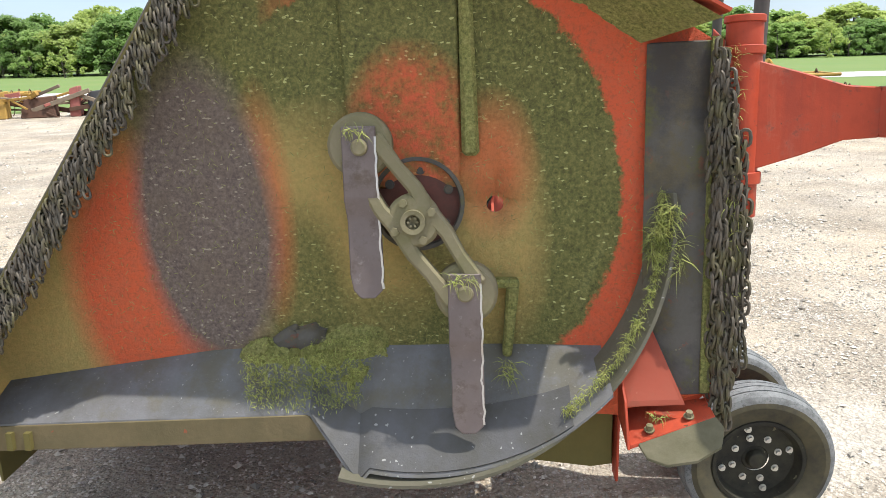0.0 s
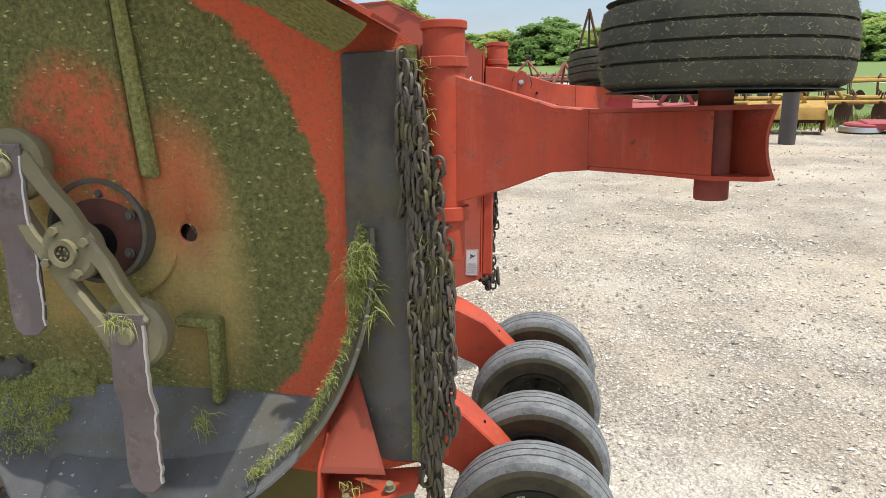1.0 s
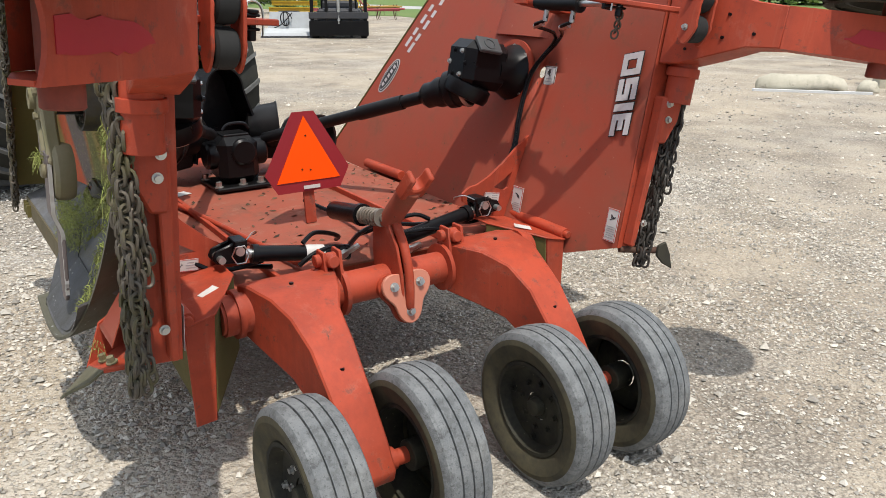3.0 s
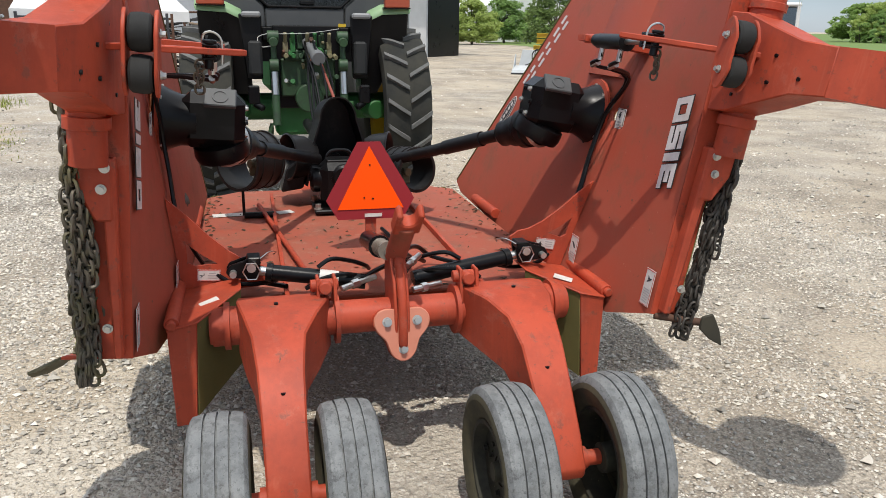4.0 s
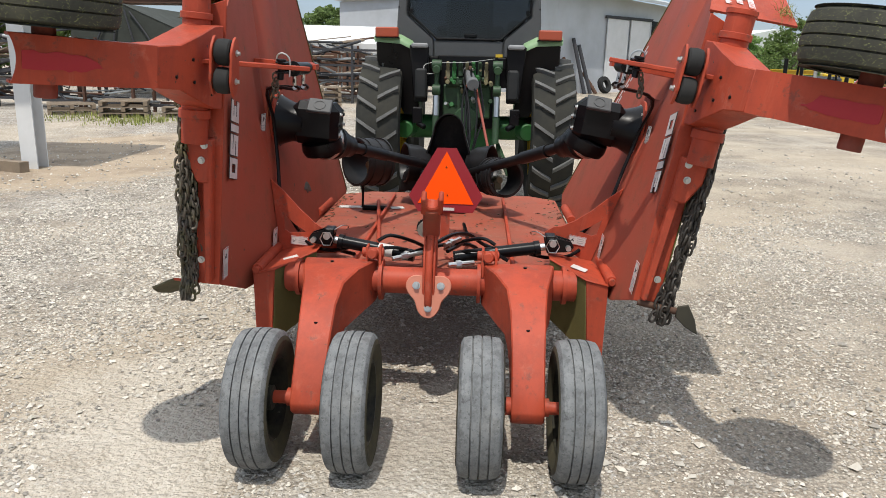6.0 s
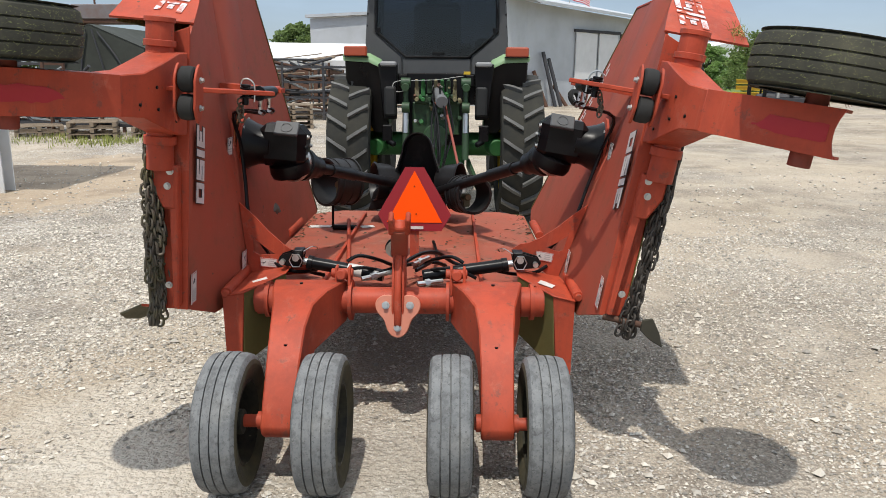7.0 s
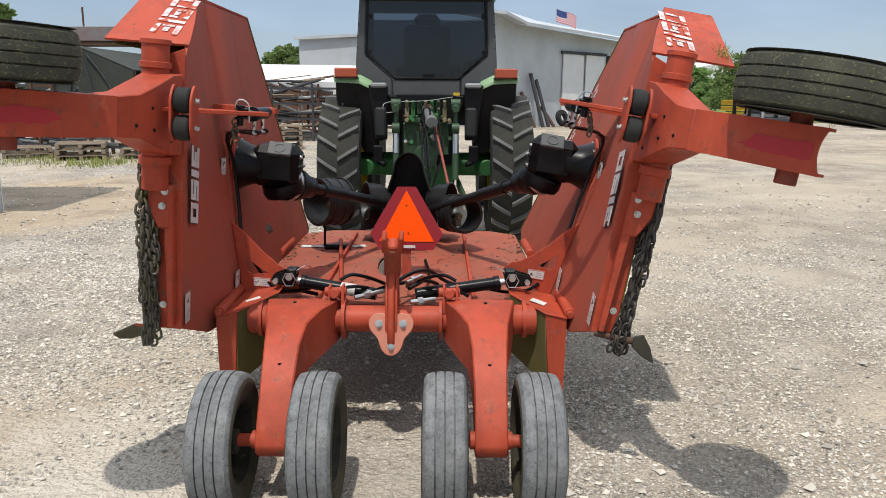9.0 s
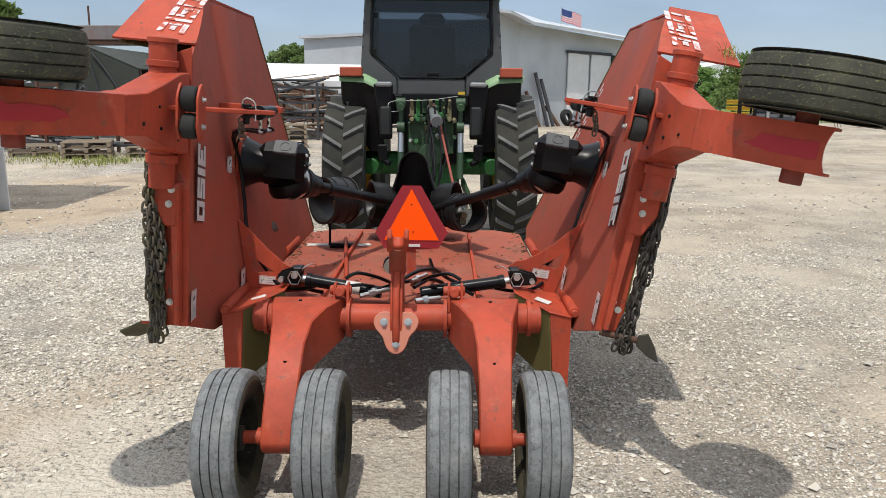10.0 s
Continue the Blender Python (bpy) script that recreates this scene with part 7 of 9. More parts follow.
# cab shell: lower panels, posts, roof
CABX = 0.30
bm = bmesh.new()
box(bm, (CABX - 0.05, 0, 1.69), (0.10, 0.72, 0.17))
cabf = part("cab_frame", bm, CAB, tractor, "grey cab frame", soft=0.012)
for s in (-1, 1):
    bm = bmesh.new()
    slab(bm, [(CABX, s * 0.75, 1.60), (CABX, s * 0.745, 1.96), (CABX, s * 0.70, 2.60), (CABX, s * 0.615, 2.60), (CABX, s * 0.645, 2.03), (CABX, s * 0.365, 1.795), (CABX, s * 0.365, 1.60)], (-0.11, 0, 0))
    post = part("rear_post", bm, CAB, cabf, "scuffed grey rear cab post", soft=0.018)
    for z in (2.10, 2.22, 2.34, 2.46):
        bm = bmesh.new()
        bolt(bm, (CABX, s * (0.735 - 0.07 * (z - 1.96)), z), (1, 0, 0), 0.006, 0.005)
        part("screw", bm, BLACK, post)
    for z in (2.06, 2.42):
        bm = bmesh.new()
        box(bm, (CABX + 0.008, s * (0.60 - 0.03 * (z - 2.06)), z), (0.02, 0.035, 0.05))
        part("hinge", bm, BLACK, post, soft=0.006)
    bm = bmesh.new()
    slab(bm, [(CABX - 1.35, s * 0.76, 1.2), (CABX - 1.35, s * 0.72, 2.60), (CABX - 1.25, s * 0.72, 2.60), (CABX - 1.25, s * 0.76, 1.2)], (0, -s * 0.06, 0))
    part("front_post", bm, CAB, cabf, soft=0.012)
bm = bmesh.new()
ring = [(-0.635, 2.05), (-0.33, 1.79), (0.33, 1.79), (0.635, 2.05), (0.60, 2.60), (-0.60, 2.60)]
sweep(bm, [(CABX + 0.002, y, z) for y, z in ring + ring[:1]], 0.013, 8, 1)
part("window_seal", bm, BLACK, cabf, "black rubber window seal")
GLASS, nt, bsdf, vec = material("tinted_glass", 0.05)
bsdf.inputs["Base Color"].default_value = (0.12, 0.14, 0.165, 1)
bsdf.inputs["Transmission Weight"].default_value = 1.0
bsdf.inputs["IOR"].default_value = 1.5
bsdf.inputs["Roughness"].default_value = 0.015
bm = bmesh.new()
slab(bm, [(CABX - 0.01, y, z) for y, z in ring], (-0.006, 0, 0))
part("rear_window", bm, GLASS, cabf, "dark tinted rear window").visible_shadow = False
bm = bmesh.new()
slab(bm, [(CABX - 1.30, -0.70, 1.3), (CABX - 1.30, 0.70, 1.3), (CABX - 1.30, 0.68, 2.5), (CABX - 1.30, -0.68, 2.5)], (-0.006, 0, 0))
part("windscreen", bm, GLASS, cabf).visible_shadow = False
bm = bmesh.new()
box(bm, (CABX - 0.62, 0, 1.45), (1.20, 1.40, 0.30))
part("cab_floor", bm, BLACK, cabf)
for s in (-1, 1):
    bm = bmesh.new()
    slab(bm, [(CABX - 0.14, s * 0.745, 1.5), (CABX - 0.14, s * 0.70, 2.5), (CABX - 1.23, s * 0.70, 2.5), (CABX - 1.23, s * 0.745, 1.5)], (0, -s * 0.006, 0))
    part("side_window", bm, GLASS, cabf).visible_shadow = False
bm = bmesh.new()
box(bm, (CABX - 0.50, 0, 1.75), (0.5, 0.5, 0.16))
box(bm, (CABX - 0.30, 0.0, 2.05), (0.12, 0.50, 0.62))
box(bm, (CABX - 0.28, 0.0, 2.40), (0.10, 0.28, 0.14))
part("seat", bm, BLACK, tractor, "black cab seat", soft=0.05)
bm = bmesh.new()
lathe(bm, [(0.19, -0.015), (0.205, 0.0), (0.19, 0.015), (0.175, 0.0)], (CABX - 0.95, 0, 1.95), (0.5, 0, 0.86), 28, closed=True)
cyl(bm, (CABX - 0.95, 0, 1.95), (CABX - 1.1, 0, 1.55), 0.03)
part("steering_wheel", bm, BLACK, tractor)
bm = bmesh.new()
box(bm, (CABX - 1.18, 0, 1.72), (0.16, 0.80, 0.50))
box(bm, (CABX - 0.62, 0.52, 1.80), (0.70, 0.22, 0.40))
part("console", bm, CAB_DARK, tractor, "dark moulded cab console", soft=0.04)
bm = bmesh.new()
box(bm, (CABX - 0.62, 0, 2.585), (1.24, 1.30, 0.03))
part("headliner", bm, CAB_DARK, tractor, "dark cab headliner")
for s in (-1, 1):
    bm = bmesh.new()
    slab(bm, [(CABX - 0.62, s * 0.735, 1.6), (CABX - 0.56, s * 0.735, 1.6), (CABX - 0.74, s * 0.69, 2.58), (CABX - 0.80, s * 0.69, 2.58)], (0, -s * 0.05, 0))
    part("door_post", bm, CAB_DARK, tractor, soft=0.01)
bm = bmesh.new()
box(bm, (CABX + 0.012, 0.02, 1.825), (0.02, 0.13, 0.035))
part("window_latch", bm, BLACK, tractor, "black rear window latch", soft=0.006)
bm = bmesh.new()
box(bm, (CABX - 0.60, 0, 2.69), (1.55, 1.50, 0.16))
box(bm, (CABX - 0.60, 0, 2.78), (1.35, 1.30, 0.06))
part("roof", bm, GREEN, cabf, "green cab roof", soft=0.04)
bm = bmesh.new()
box(bm, (CABX + 0.18, 0.58, 2.66), (0.05, 0.13, 0.07))
part("marker_lamp", bm, LENS_RED, cabf, "amber marker lamp", soft=0.01)
# fenders, tail lamps, side panels
for s in (-1, 1):
    bm = bmesh.new()
    arc = [(0.42 - 0.95 * (1 - math.cos(a)) * 1.0, 1.745 + 0.10 * math.sin(a * 1.4)) for a in np.linspace(0, 1.3, 7)]
    rows = []
    for x, z in arc:
        rows.append([bm.verts.new(p) for p in ((x, s * 0.57, z - 0.05), (x, s * 0.70, z + 0.015), (x, s * 0.97, z + 0.03), (x, s * 0.97, z - 0.01), (x, s * 0.70, z - 0.025), (x, s * 0.57, z - 0.085))])
    for a, b in zip(rows, rows[1:]):
        for i in range(6):
            j = (i + 1) % 6
            bm.faces.new((a[i], a[j], b[j], b[i]))
    bm.faces.new(rows[0])
    bm.faces.new(rows[-1][::-1])
    fen = part("fender", bm, GREEN_SUNLIT, tractor, "green wheel fender in a sunlit pale tone", soft=0.01)
    bm = bmesh.new()
    box(bm, (0.46, s * 0.83, 1.84), (0.08, 0.235, 0.10))
    part("tail_lamp", bm, LENS_RED, fen, "orange-red tail lamp", soft=0.012)
    bm = bmesh.new()
    box(bm, (0.445, s * 0.83, 1.79), (0.09, 0.25, 0.012))
    part("lamp_base", bm, BLACK, fen)
    bm = bmesh.new()
    slab(bm, [(0.40, s * 0.55, 1.725), (0.40, s * 0.95, 1.745), (0.36, s * 0.95, 1.56), (0.30, s * 0.66, 1.0), (0.30, s * 0.50, 1.0)], (-0.35, 0, 0))
    part("side_panel", bm, BLACK, tractor, "black inner fender panel", soft=0.01)
    bm = bmesh.new()
    slab(bm, [(0.47, s * 0.41, 1.15), (0.47, s * 0.55, 1.15), (0.47, s * 0.60, 1.72), (0.47, s * 0.40, 1.72)], (-0.08, 0, 0))
    pil = part("side_pillar", bm, BLACK, tractor, soft=0.01)
    bm = bmesh.new()
    box(bm, (0.50, s * 0.49, 1.715), (0.07, 0.17, 0.05))
    part("grab_handle", bm, worn("grey_plastic", (0.22, 0.225, 0.23), (0.15, 0.15, 0.15), 0.5, 0.5), pil, "light grey moulded handle", soft=0.015)
    bm = bmesh.new()
    box(bm, (0.53, s * 0.47, 1.34), (0.10, 0.12, 0.30))
    part("tool_box", bm, CAB_DARK, pil, soft=0.02)
    # lift linkage
    bm = bmesh.new()
    cyl(bm, (0.62, s * 0.31, 0.75), (0.55, s * 0.31, 1.10), 0.036)
    cyl(bm, (0.55, s * 0.31, 1.10), (0.52, s * 0.31, 1.45), 0.026)
    lk = part("lift_link", bm, GREASY, tractor, "greasy green and chrome lift link")
    bm = bmesh.new()
    cyl(bm, (0.575, s * 0.31, 1.02), (0.545, s * 0.31, 1.22), 0.034)
    part("link_rod", bm, STEEL, lk)
    bm = bmesh.new()
    cyl(bm, (0.30, s * 0.31, 1.52), (0.62, s * 0.31, 1.48), 0.04)
    cyl(bm, (0.53, s * 0.36, 1.53), (0.53, s * 0.26, 1.53), 0.05)
    cyl(bm, (0.55, s * 0.35, 1.28), (0.55, s * 0.27, 1.28), 0.055)
    part("lift_arm", bm, GREASY, lk, soft=0.004)
    bm = bmesh.new()
    slab(bm, [(0.2, s * 0.33, 0.62), (0.2, s * 0.33, 0.72), (1.0, s * 0.42, 0.56), (1.0, s * 0.42, 0.48)], (0, s * 0.035, 0))
    part("draft_arm", bm, GREASY, tractor, soft=0.004)
    bm = bmesh.new()
    box(bm, (0.56, s * 0.50, 1.02), (0.10, 0.10, 0.16))
    cyl(bm, (0.56, s * 0.50, 0.94), (0.62, s * 0.42, 0.90), 0.03)
    part("coupler", bm, BLACK, tractor, soft=0.01)
    bm = bmesh.new()
    cyl(bm, (0.0, s * 0.62, 0.86), (0.28, s * 0.66, 0.84), 0.12, 0.09)
    part("brake_housing", bm, GREEN, tractor, soft=0.01)
bm = bmesh.new()
box(bm, (0.30, 0, 1.25), (0.12, 0.62, 0.75))
box(bm, (0.28, 0, 1.55), (0.10, 0.80, 0.12))
part("rear_panel", bm, BLACK, tractor, soft=0.01)
rngT = np.random.default_rng(3)
bm = bmesh.new()
box(bm, (0.36, 0, 1.16), (0.12, 0.50, 0.34))
box(bm, (0.40, 0.0, 1.36), (0.10, 0.44, 0.10))
cyl(bm, (0.36, 0.0, 0.98), (0.52, 0.0, 0.98), 0.13, seg=28)
part("hydraulic_block", bm, GREASY, tractor, "greasy green hydraulic casting", soft=0.012)
for k in range(14):
    y, z = rngT.uniform(-0.24, 0.26), rngT.uniform(1.02, 1.50)
    bm = bmesh.new()
    x = rngT.uniform(0.42, 0.50)
    cyl(bm, (x, y, z), (x + rngT.uniform(0.05, 0.10), y + rngT.uniform(-0.02, 0.02), z + rngT.uniform(-0.02, 0.05)), rngT.uniform(0.012, 0.026), seg=10)
    part("fitting", bm, (ZINC, GREEN, CARRIER, GREASY, RUST)[k % 5], tractor, "hydraulic hose fitting", soft=0.003)
for k in range(7):
    y = -0.20 + 0.066 * k
    bm = bmesh.new()
    box(bm, (0.42, y, 1.42 + 0.03 * (k % 3)), (0.10, 0.045, 0.12))
    cyl(bm, (0.46, y, 1.48), (0.50, y, 1.56), 0.018)
    cyl(bm, (0.46, y, 1.36), (0.53, y, 1.36), 0.022)
    part("valve", bm, GREEN if k % 3 == 1 else GREASY if k % 3 else CARRIER, tractor, "dirty green hydraulic coupler", soft=0.004)
bm = bmesh.new()
cyl(bm, (0.35, 0.0, 1.47), (0.75, 0.06, 1.36), 0.05)
cyl(bm, (0.73, 0.057, 1.366), (0.80, 0.067, 1.345), 0.062)
part("top_link", bm, worn("grey_cover", (0.14, 0.145, 0.15), (0.09, 0.09, 0.09), 0.5, 0.6), tractor, "grey round plug cover", soft=0.006)
for k in range(6):
    y0, y1 = rngT.uniform(-0.2, 0.25), rngT.uniform(-0.05, 0.25)
    bm = bmesh.new()
    sweep(bm, [(0.46, y0, rngT.uniform(1.3, 1.5)), (0.70, y0 * 0.8, rngT.uniform(1.25, 1.5)), (0.85, (y0 + y1) / 2, rngT.uniform(1.0, 1.2)), (1.1, y1 * 0.6, 0.85), (1.6, y1 * 0.4, 0.72), (2.2, 0.1, 0.70)], 0.010, 7)
    part("hose", bm, BLACK, tractor, "black hydraulic hose")
FADED_BAR = worn("faded_red_bar", (0.25, 0.055, 0.038), (0.13, 0.05, 0.035), 0.6, 0.6, big=9)
for a, b in (((0.62, 0.10, 1.30), (1.35, 0.24, 0.75)), ((0.70, 0.10, 1.32), (0.70, -0.02, 1.33))):
    bm = bmesh.new()
    cyl(bm, a, b, 0.013)
    part("jack_handle", bm, FADED_BAR, tractor, "faded red steel bar")
bm = bmesh.new()
box(bm, (0.45, 0.32, 1.63), (0.01, 0.07, 0.03))
part("warning_label", bm, YELLOW, tractor, "small yellow warning label")
bm = bmesh.new()
sweep(bm, [(0.45, -0.36, 1.55), (0.52, -0.44, 1.52), (0.55, -0.42, 1.44), (0.53, -0.30, 1.45)], 0.004, 6)
sweep(bm, [(0.53, -0.30, 1.55), (0.55, 0.0, 1.56), (0.53, 0.28, 1.60)], 0.003, 6)
part("cable", bm, worn("pale_cable", (0.4, 0.4, 0.38), (0.3, 0.3, 0.28), 0.4, 0.5), tractor)
bm = bmesh.new()
box(bm, (0.8, 0, 0.48), (1.1, 0.10, 0.06))
part("drawbar", bm, GREEN, tractor, soft=0.008)


# ---- yard and surroundings ----
CONCRETE = worn("weathered_concrete", (0.52, 0.48, 0.38), (0.34, 0.31, 0.24), 0.9, 0.9, big=3.5, small=30, bump=0.6, speck=(0.5, 0.48, 0.42), specks=0.72)
smudged(CONCRETE, 2.2, 0.52, 0.60, (0.58, 0.53, 0.43), 0.6)
smudged(CONCRETE, 7.0, 0.58, 0.66, (0.22, 0.20, 0.15), 0.6)
WOOD = worn("grey_weathered_wood", (0.26, 0.20, 0.14), (0.15, 0.12, 0.09), 0.7, 0.85, big=4, small=40, bump=0.3)
POLE = worn("dark_pole_wood", (0.06, 0.052, 0.05), (0.10, 0.085, 0.075), 0.7, 0.85, big=3, small=40, bump=0.4)
PINK_RUST = worn("faded_pink_red_iron", (0.36, 0.11, 0.09), (0.18, 0.08, 0.06), 0.8, 0.75, big=6, bump=0.3)
RED_MACHINE = worn("faded_implement_red", (0.34, 0.05, 0.06), (0.22, 0.07, 0.06), 0.6, 0.6)
YELLOW_RUST = worn("rusty_yellow_paint", (0.42, 0.26, 0.05), (0.22, 0.11, 0.05), 0.8, 0.7, big=5)
ROAD = worn("pale_road", (0.42, 0.41, 0.40), (0.36, 0.35, 0.33), 0.5, 0.9, big=0.3)
BLUE = worn("flag_blue", (0.03, 0.05, 0.16), (0.05, 0.06, 0.18), 0.3, 0.8)
FLAG_RED = worn("flag_red", (0.45, 0.03, 0.05), (0.4, 0.05, 0.06), 0.3, 0.8)
CANVAS = worn("white_canvas", (0.66, 0.66, 0.655), (0.52, 0.52, 0.505), 0.5, 0.8, big=2)
DARK = worn("dark_painted_steel", (0.03, 0.033, 0.04), (0.07, 0.06, 0.055), 0.6, 0.6)


def sheet_metal():
    m, nt, bsdf, vec = material("corrugated_white_metal", 0.5)
    sep = nt.nodes.new("ShaderNodeSeparateXYZ")
    nt.links.new(vec, sep.inputs[0])
    lo = noise_of(nt, vec, 0.8, 4)
    col = mixed(nt, ramp(nt, lo, [(0.4, (0, 0, 0)), (0.7, (1, 1, 1))]), (0.46, 0.48, 0.505), (0.39, 0.405, 0.42))
    nt.links.new(col, bsdf.inputs["Base Color"])
    return m


METAL = sheet_metal()


def earth(name, pts, mat, z, label, cat):
    bm = bmesh.new()
    vs = [bm.verts.new((x, y, z)) for x, y in pts]
    bm.faces.new(vs)
    tagged(new(name, mesh_of(name, bm, mat, 0)), label, cat, kind="structure")


rngE = np.random.default_rng(11)
near = [(x, 24.0 + rngE.normal(0, 0.5)) for x in np.arange(-70, -6, 3.0)] + [(x, 14.6 + 0.35 * math.sin(x * 1.7) + rngE.normal(0, 0.2)) for x in np.arange(-0.5, 30, 0.7)] + [(90, 14), (300, 14)]
earth("lawn", [(-400, 40)] + near + [(300, 29.5), (-400, 29.5 + 12)], GRASS_FIELD, 0.012, "green grass verge along the yard", "grass")
earth("road", [(-400, 41.6), (300, 29.6), (300, 35.5), (-400, 47.5)], ROAD, 0.016, "pale road beyond the yard", "road")
earth("field", [(-600, 47.6), (300, 35.6), (900, 36), (900, 900), (-600, 900)], GRASS_FIELD, 0.012, "wide green field before the trees", "field")


# grass blades at the verge and by the junk, as one mass each
def grass_mass(name, spots, n, h, label, seed):
    rg = np.random.default_rng(seed)
    verts, faces = [], []
    for _ in range(n):
        cx, cy, rx, ry = spots[rg.integers(len(spots))]
        x, y = cx + rg.normal(0, rx * 0.65), cy + rg.normal(0, ry * 0.65)
        hh, a = h * rg.uniform(0.4, 1.2), rg.uniform(0, 6.28)
        w, l = 0.008 * (1 + h * 2), rg.uniform(-0.35, 0.35) * hh
        k = len(verts)
        verts += [(x - w * math.cos(a), y - w * math.sin(a), 0), (x + w * math.cos(a), y + w * math.sin(a), 0), (x + l * math.sin(a), y + l * math.cos(a), hh)]
        faces.append((k, k + 1, k + 2))
    me = bpy.data.meshes.new(name)
    me.from_pydata(verts, [], faces)
    me.materials.append(GREENGRASS)
    tagged(new(name, me), label, "grass", kind="stuff")


grass_mass("weeds", [(0.9, 15.1, 1.1, 0.8), (2.9, 15.4, 1.5, 1.0), (5.0, 15.6, 2.5, 1.0), (8.5, 15.4, 2.0, 1.0), (11.5, 15.4, 2, 1.0)], 8000, 0.24, "tall green weeds round the parked implements", 4)
grass_mass("weeds", [(-14.0, -9.4, 1.2, 0.7), (-13.4, -8.2, 1.0, 0.6), (-13.0, -7.4, 0.8, 0.4), (-13.6, -5.6, 0.8, 0.5)], 1500, 0.13, "thin weeds at the edge of the yard", 5)


grass_mass("weeds", [(-9.2, -4.5, 0.7, 0.4), (-7.6, -3.9, 0.9, 0.3)], 600, 0.04, "low flat weeds in the gravel", 6)


# concrete blocks
def block(L, m, label):
    bm = bmesh.new()
    box(bm, (0, 0, 0.3), (L, 0.6, 0.6))
    soften(bm, 0.035, 2)
    bmesh.ops.subdivide_edges(bm, edges=[e for e in bm.edges if e.calc_length() > 0.2], cuts=13, use_grid_fill=True)
    for v in bm.verts:
        o = Vector((L * 7, m.translation.x, m.translation.z * 9))
        n = noise.noise(v.co * 2.5 + o) * 0.03 + noise.noise(v.co * 9 + o) * 0.014
        edge = sum((abs(v.co.x) > L / 2 - 0.06, abs(v.co.y) > 0.24, abs(v.co.z - 0.3) > 0.24)) > 1
        chip = max(0.0, noise.noise(v.co * 5 + o * 2) - 0.15) * (0.16 if edge else 0.0)
        v.co += Vector((n, n * 0.8, n * 0.5))
        v.co -= Vector((math.copysign(chip, v.co.x), math.copysign(chip, v.co.y), math.copysign(chip * 0.7, v.co.z - 0.3)))
    ob = new("concrete_block", mesh_of("concrete_block", bm, CONCRETE, 50))
    ob.matrix_world = m
    return tagged(ob, label, "concrete block", "blocks of the low wall")


bd = Vector((0.77, 0.638, 0)).normalized()
bang = math.degrees(math.atan2(bd.y, bd.x))
p0 = Vector((-4.05, 13.05, 0))
d = 0.0
for L in (1.72, 1.72, 0.62):
    c = p0 + bd * (d + L / 2)
    block(L - 0.05, pose(c.x, c.y, -0.33, 0, 0, bang), "weathered concrete block half sunk in the gravel")
    block(L - 0.045, pose(c.x, c.y, 0.285, 0, 0.6 - d, bang + 1.2 - d), "weathered tan concrete block on the lower course")
    d += L
c = p0 + bd * (d + 0.9) + Vector((0.1, 0.25, 0))
block(1.7, pose(c.x, c.y, -0.30, 0, 0, bang + 4), "weathered concrete block half sunk in the gravel")


def rubble(L, r, m, label):
    bm = bmesh.new()
    bmesh.ops.create_icosphere(bm, subdivisions=3, radius=1)
    for v in bm.verts:
        v.co = Vector((math.copysign(abs(v.co.x) ** 0.5, v.co.x) * L / 2, v.co.y * r, max(-0.3, v.co.z) * r * 1.1 + r * 0.33))
        n = noise.noise(v.co * 4 + Vector((L, 0, 0))) * 0.06
        v.co += Vector((n, n, n))
    ob = new("concrete_rubble", mesh_of("concrete_rubble", bm, CONCRETE, 60))
    ob.matrix_world = m
    tagged(ob, label, "concrete rubble")


rubble(1.55, 0.20, pose(-4.45, 11.35, 0, 0, 0, 43), "pale broken concrete kerb lying on the gravel")
rubble(0.35, 0.15, pose(-3.65, 12.15, 0, 0, 0, 10), "small broken lump of concrete")
rubble(0.30, 0.14, pose(-3.35, 12.45, 0, 0, 0, 60), "small broken lump of concrete")
bm = bmesh.new()
box(bm, (0, 0, 0.02), (1.9, 0.07, 0.04))
pl = tagged(new("plank", mesh_of("plank", bm, CANVAS)), "white painted plank lying on the gravel", "plank")
pl.matrix_world = pose(-4.15, 11.2, 0, 0, 0, 42)


# poles
for x, y, r, h in ((5.85, 11.8, 0.15, 8.0), (7.3, 19.0, 0.14, 9.0)):
    bm = bmesh.new()
    cyl(bm, (0, 0, 0), (0, 0, h), r, r * 0.75, 20)
    ob = tagged(new("utility_pole", mesh_of("utility_pole", bm, POLE)), "dark weathered wooden utility pole", "pole", "utility poles")
    ob.matrix_world = pose(x, y, 0, 0, 0.6, 0)


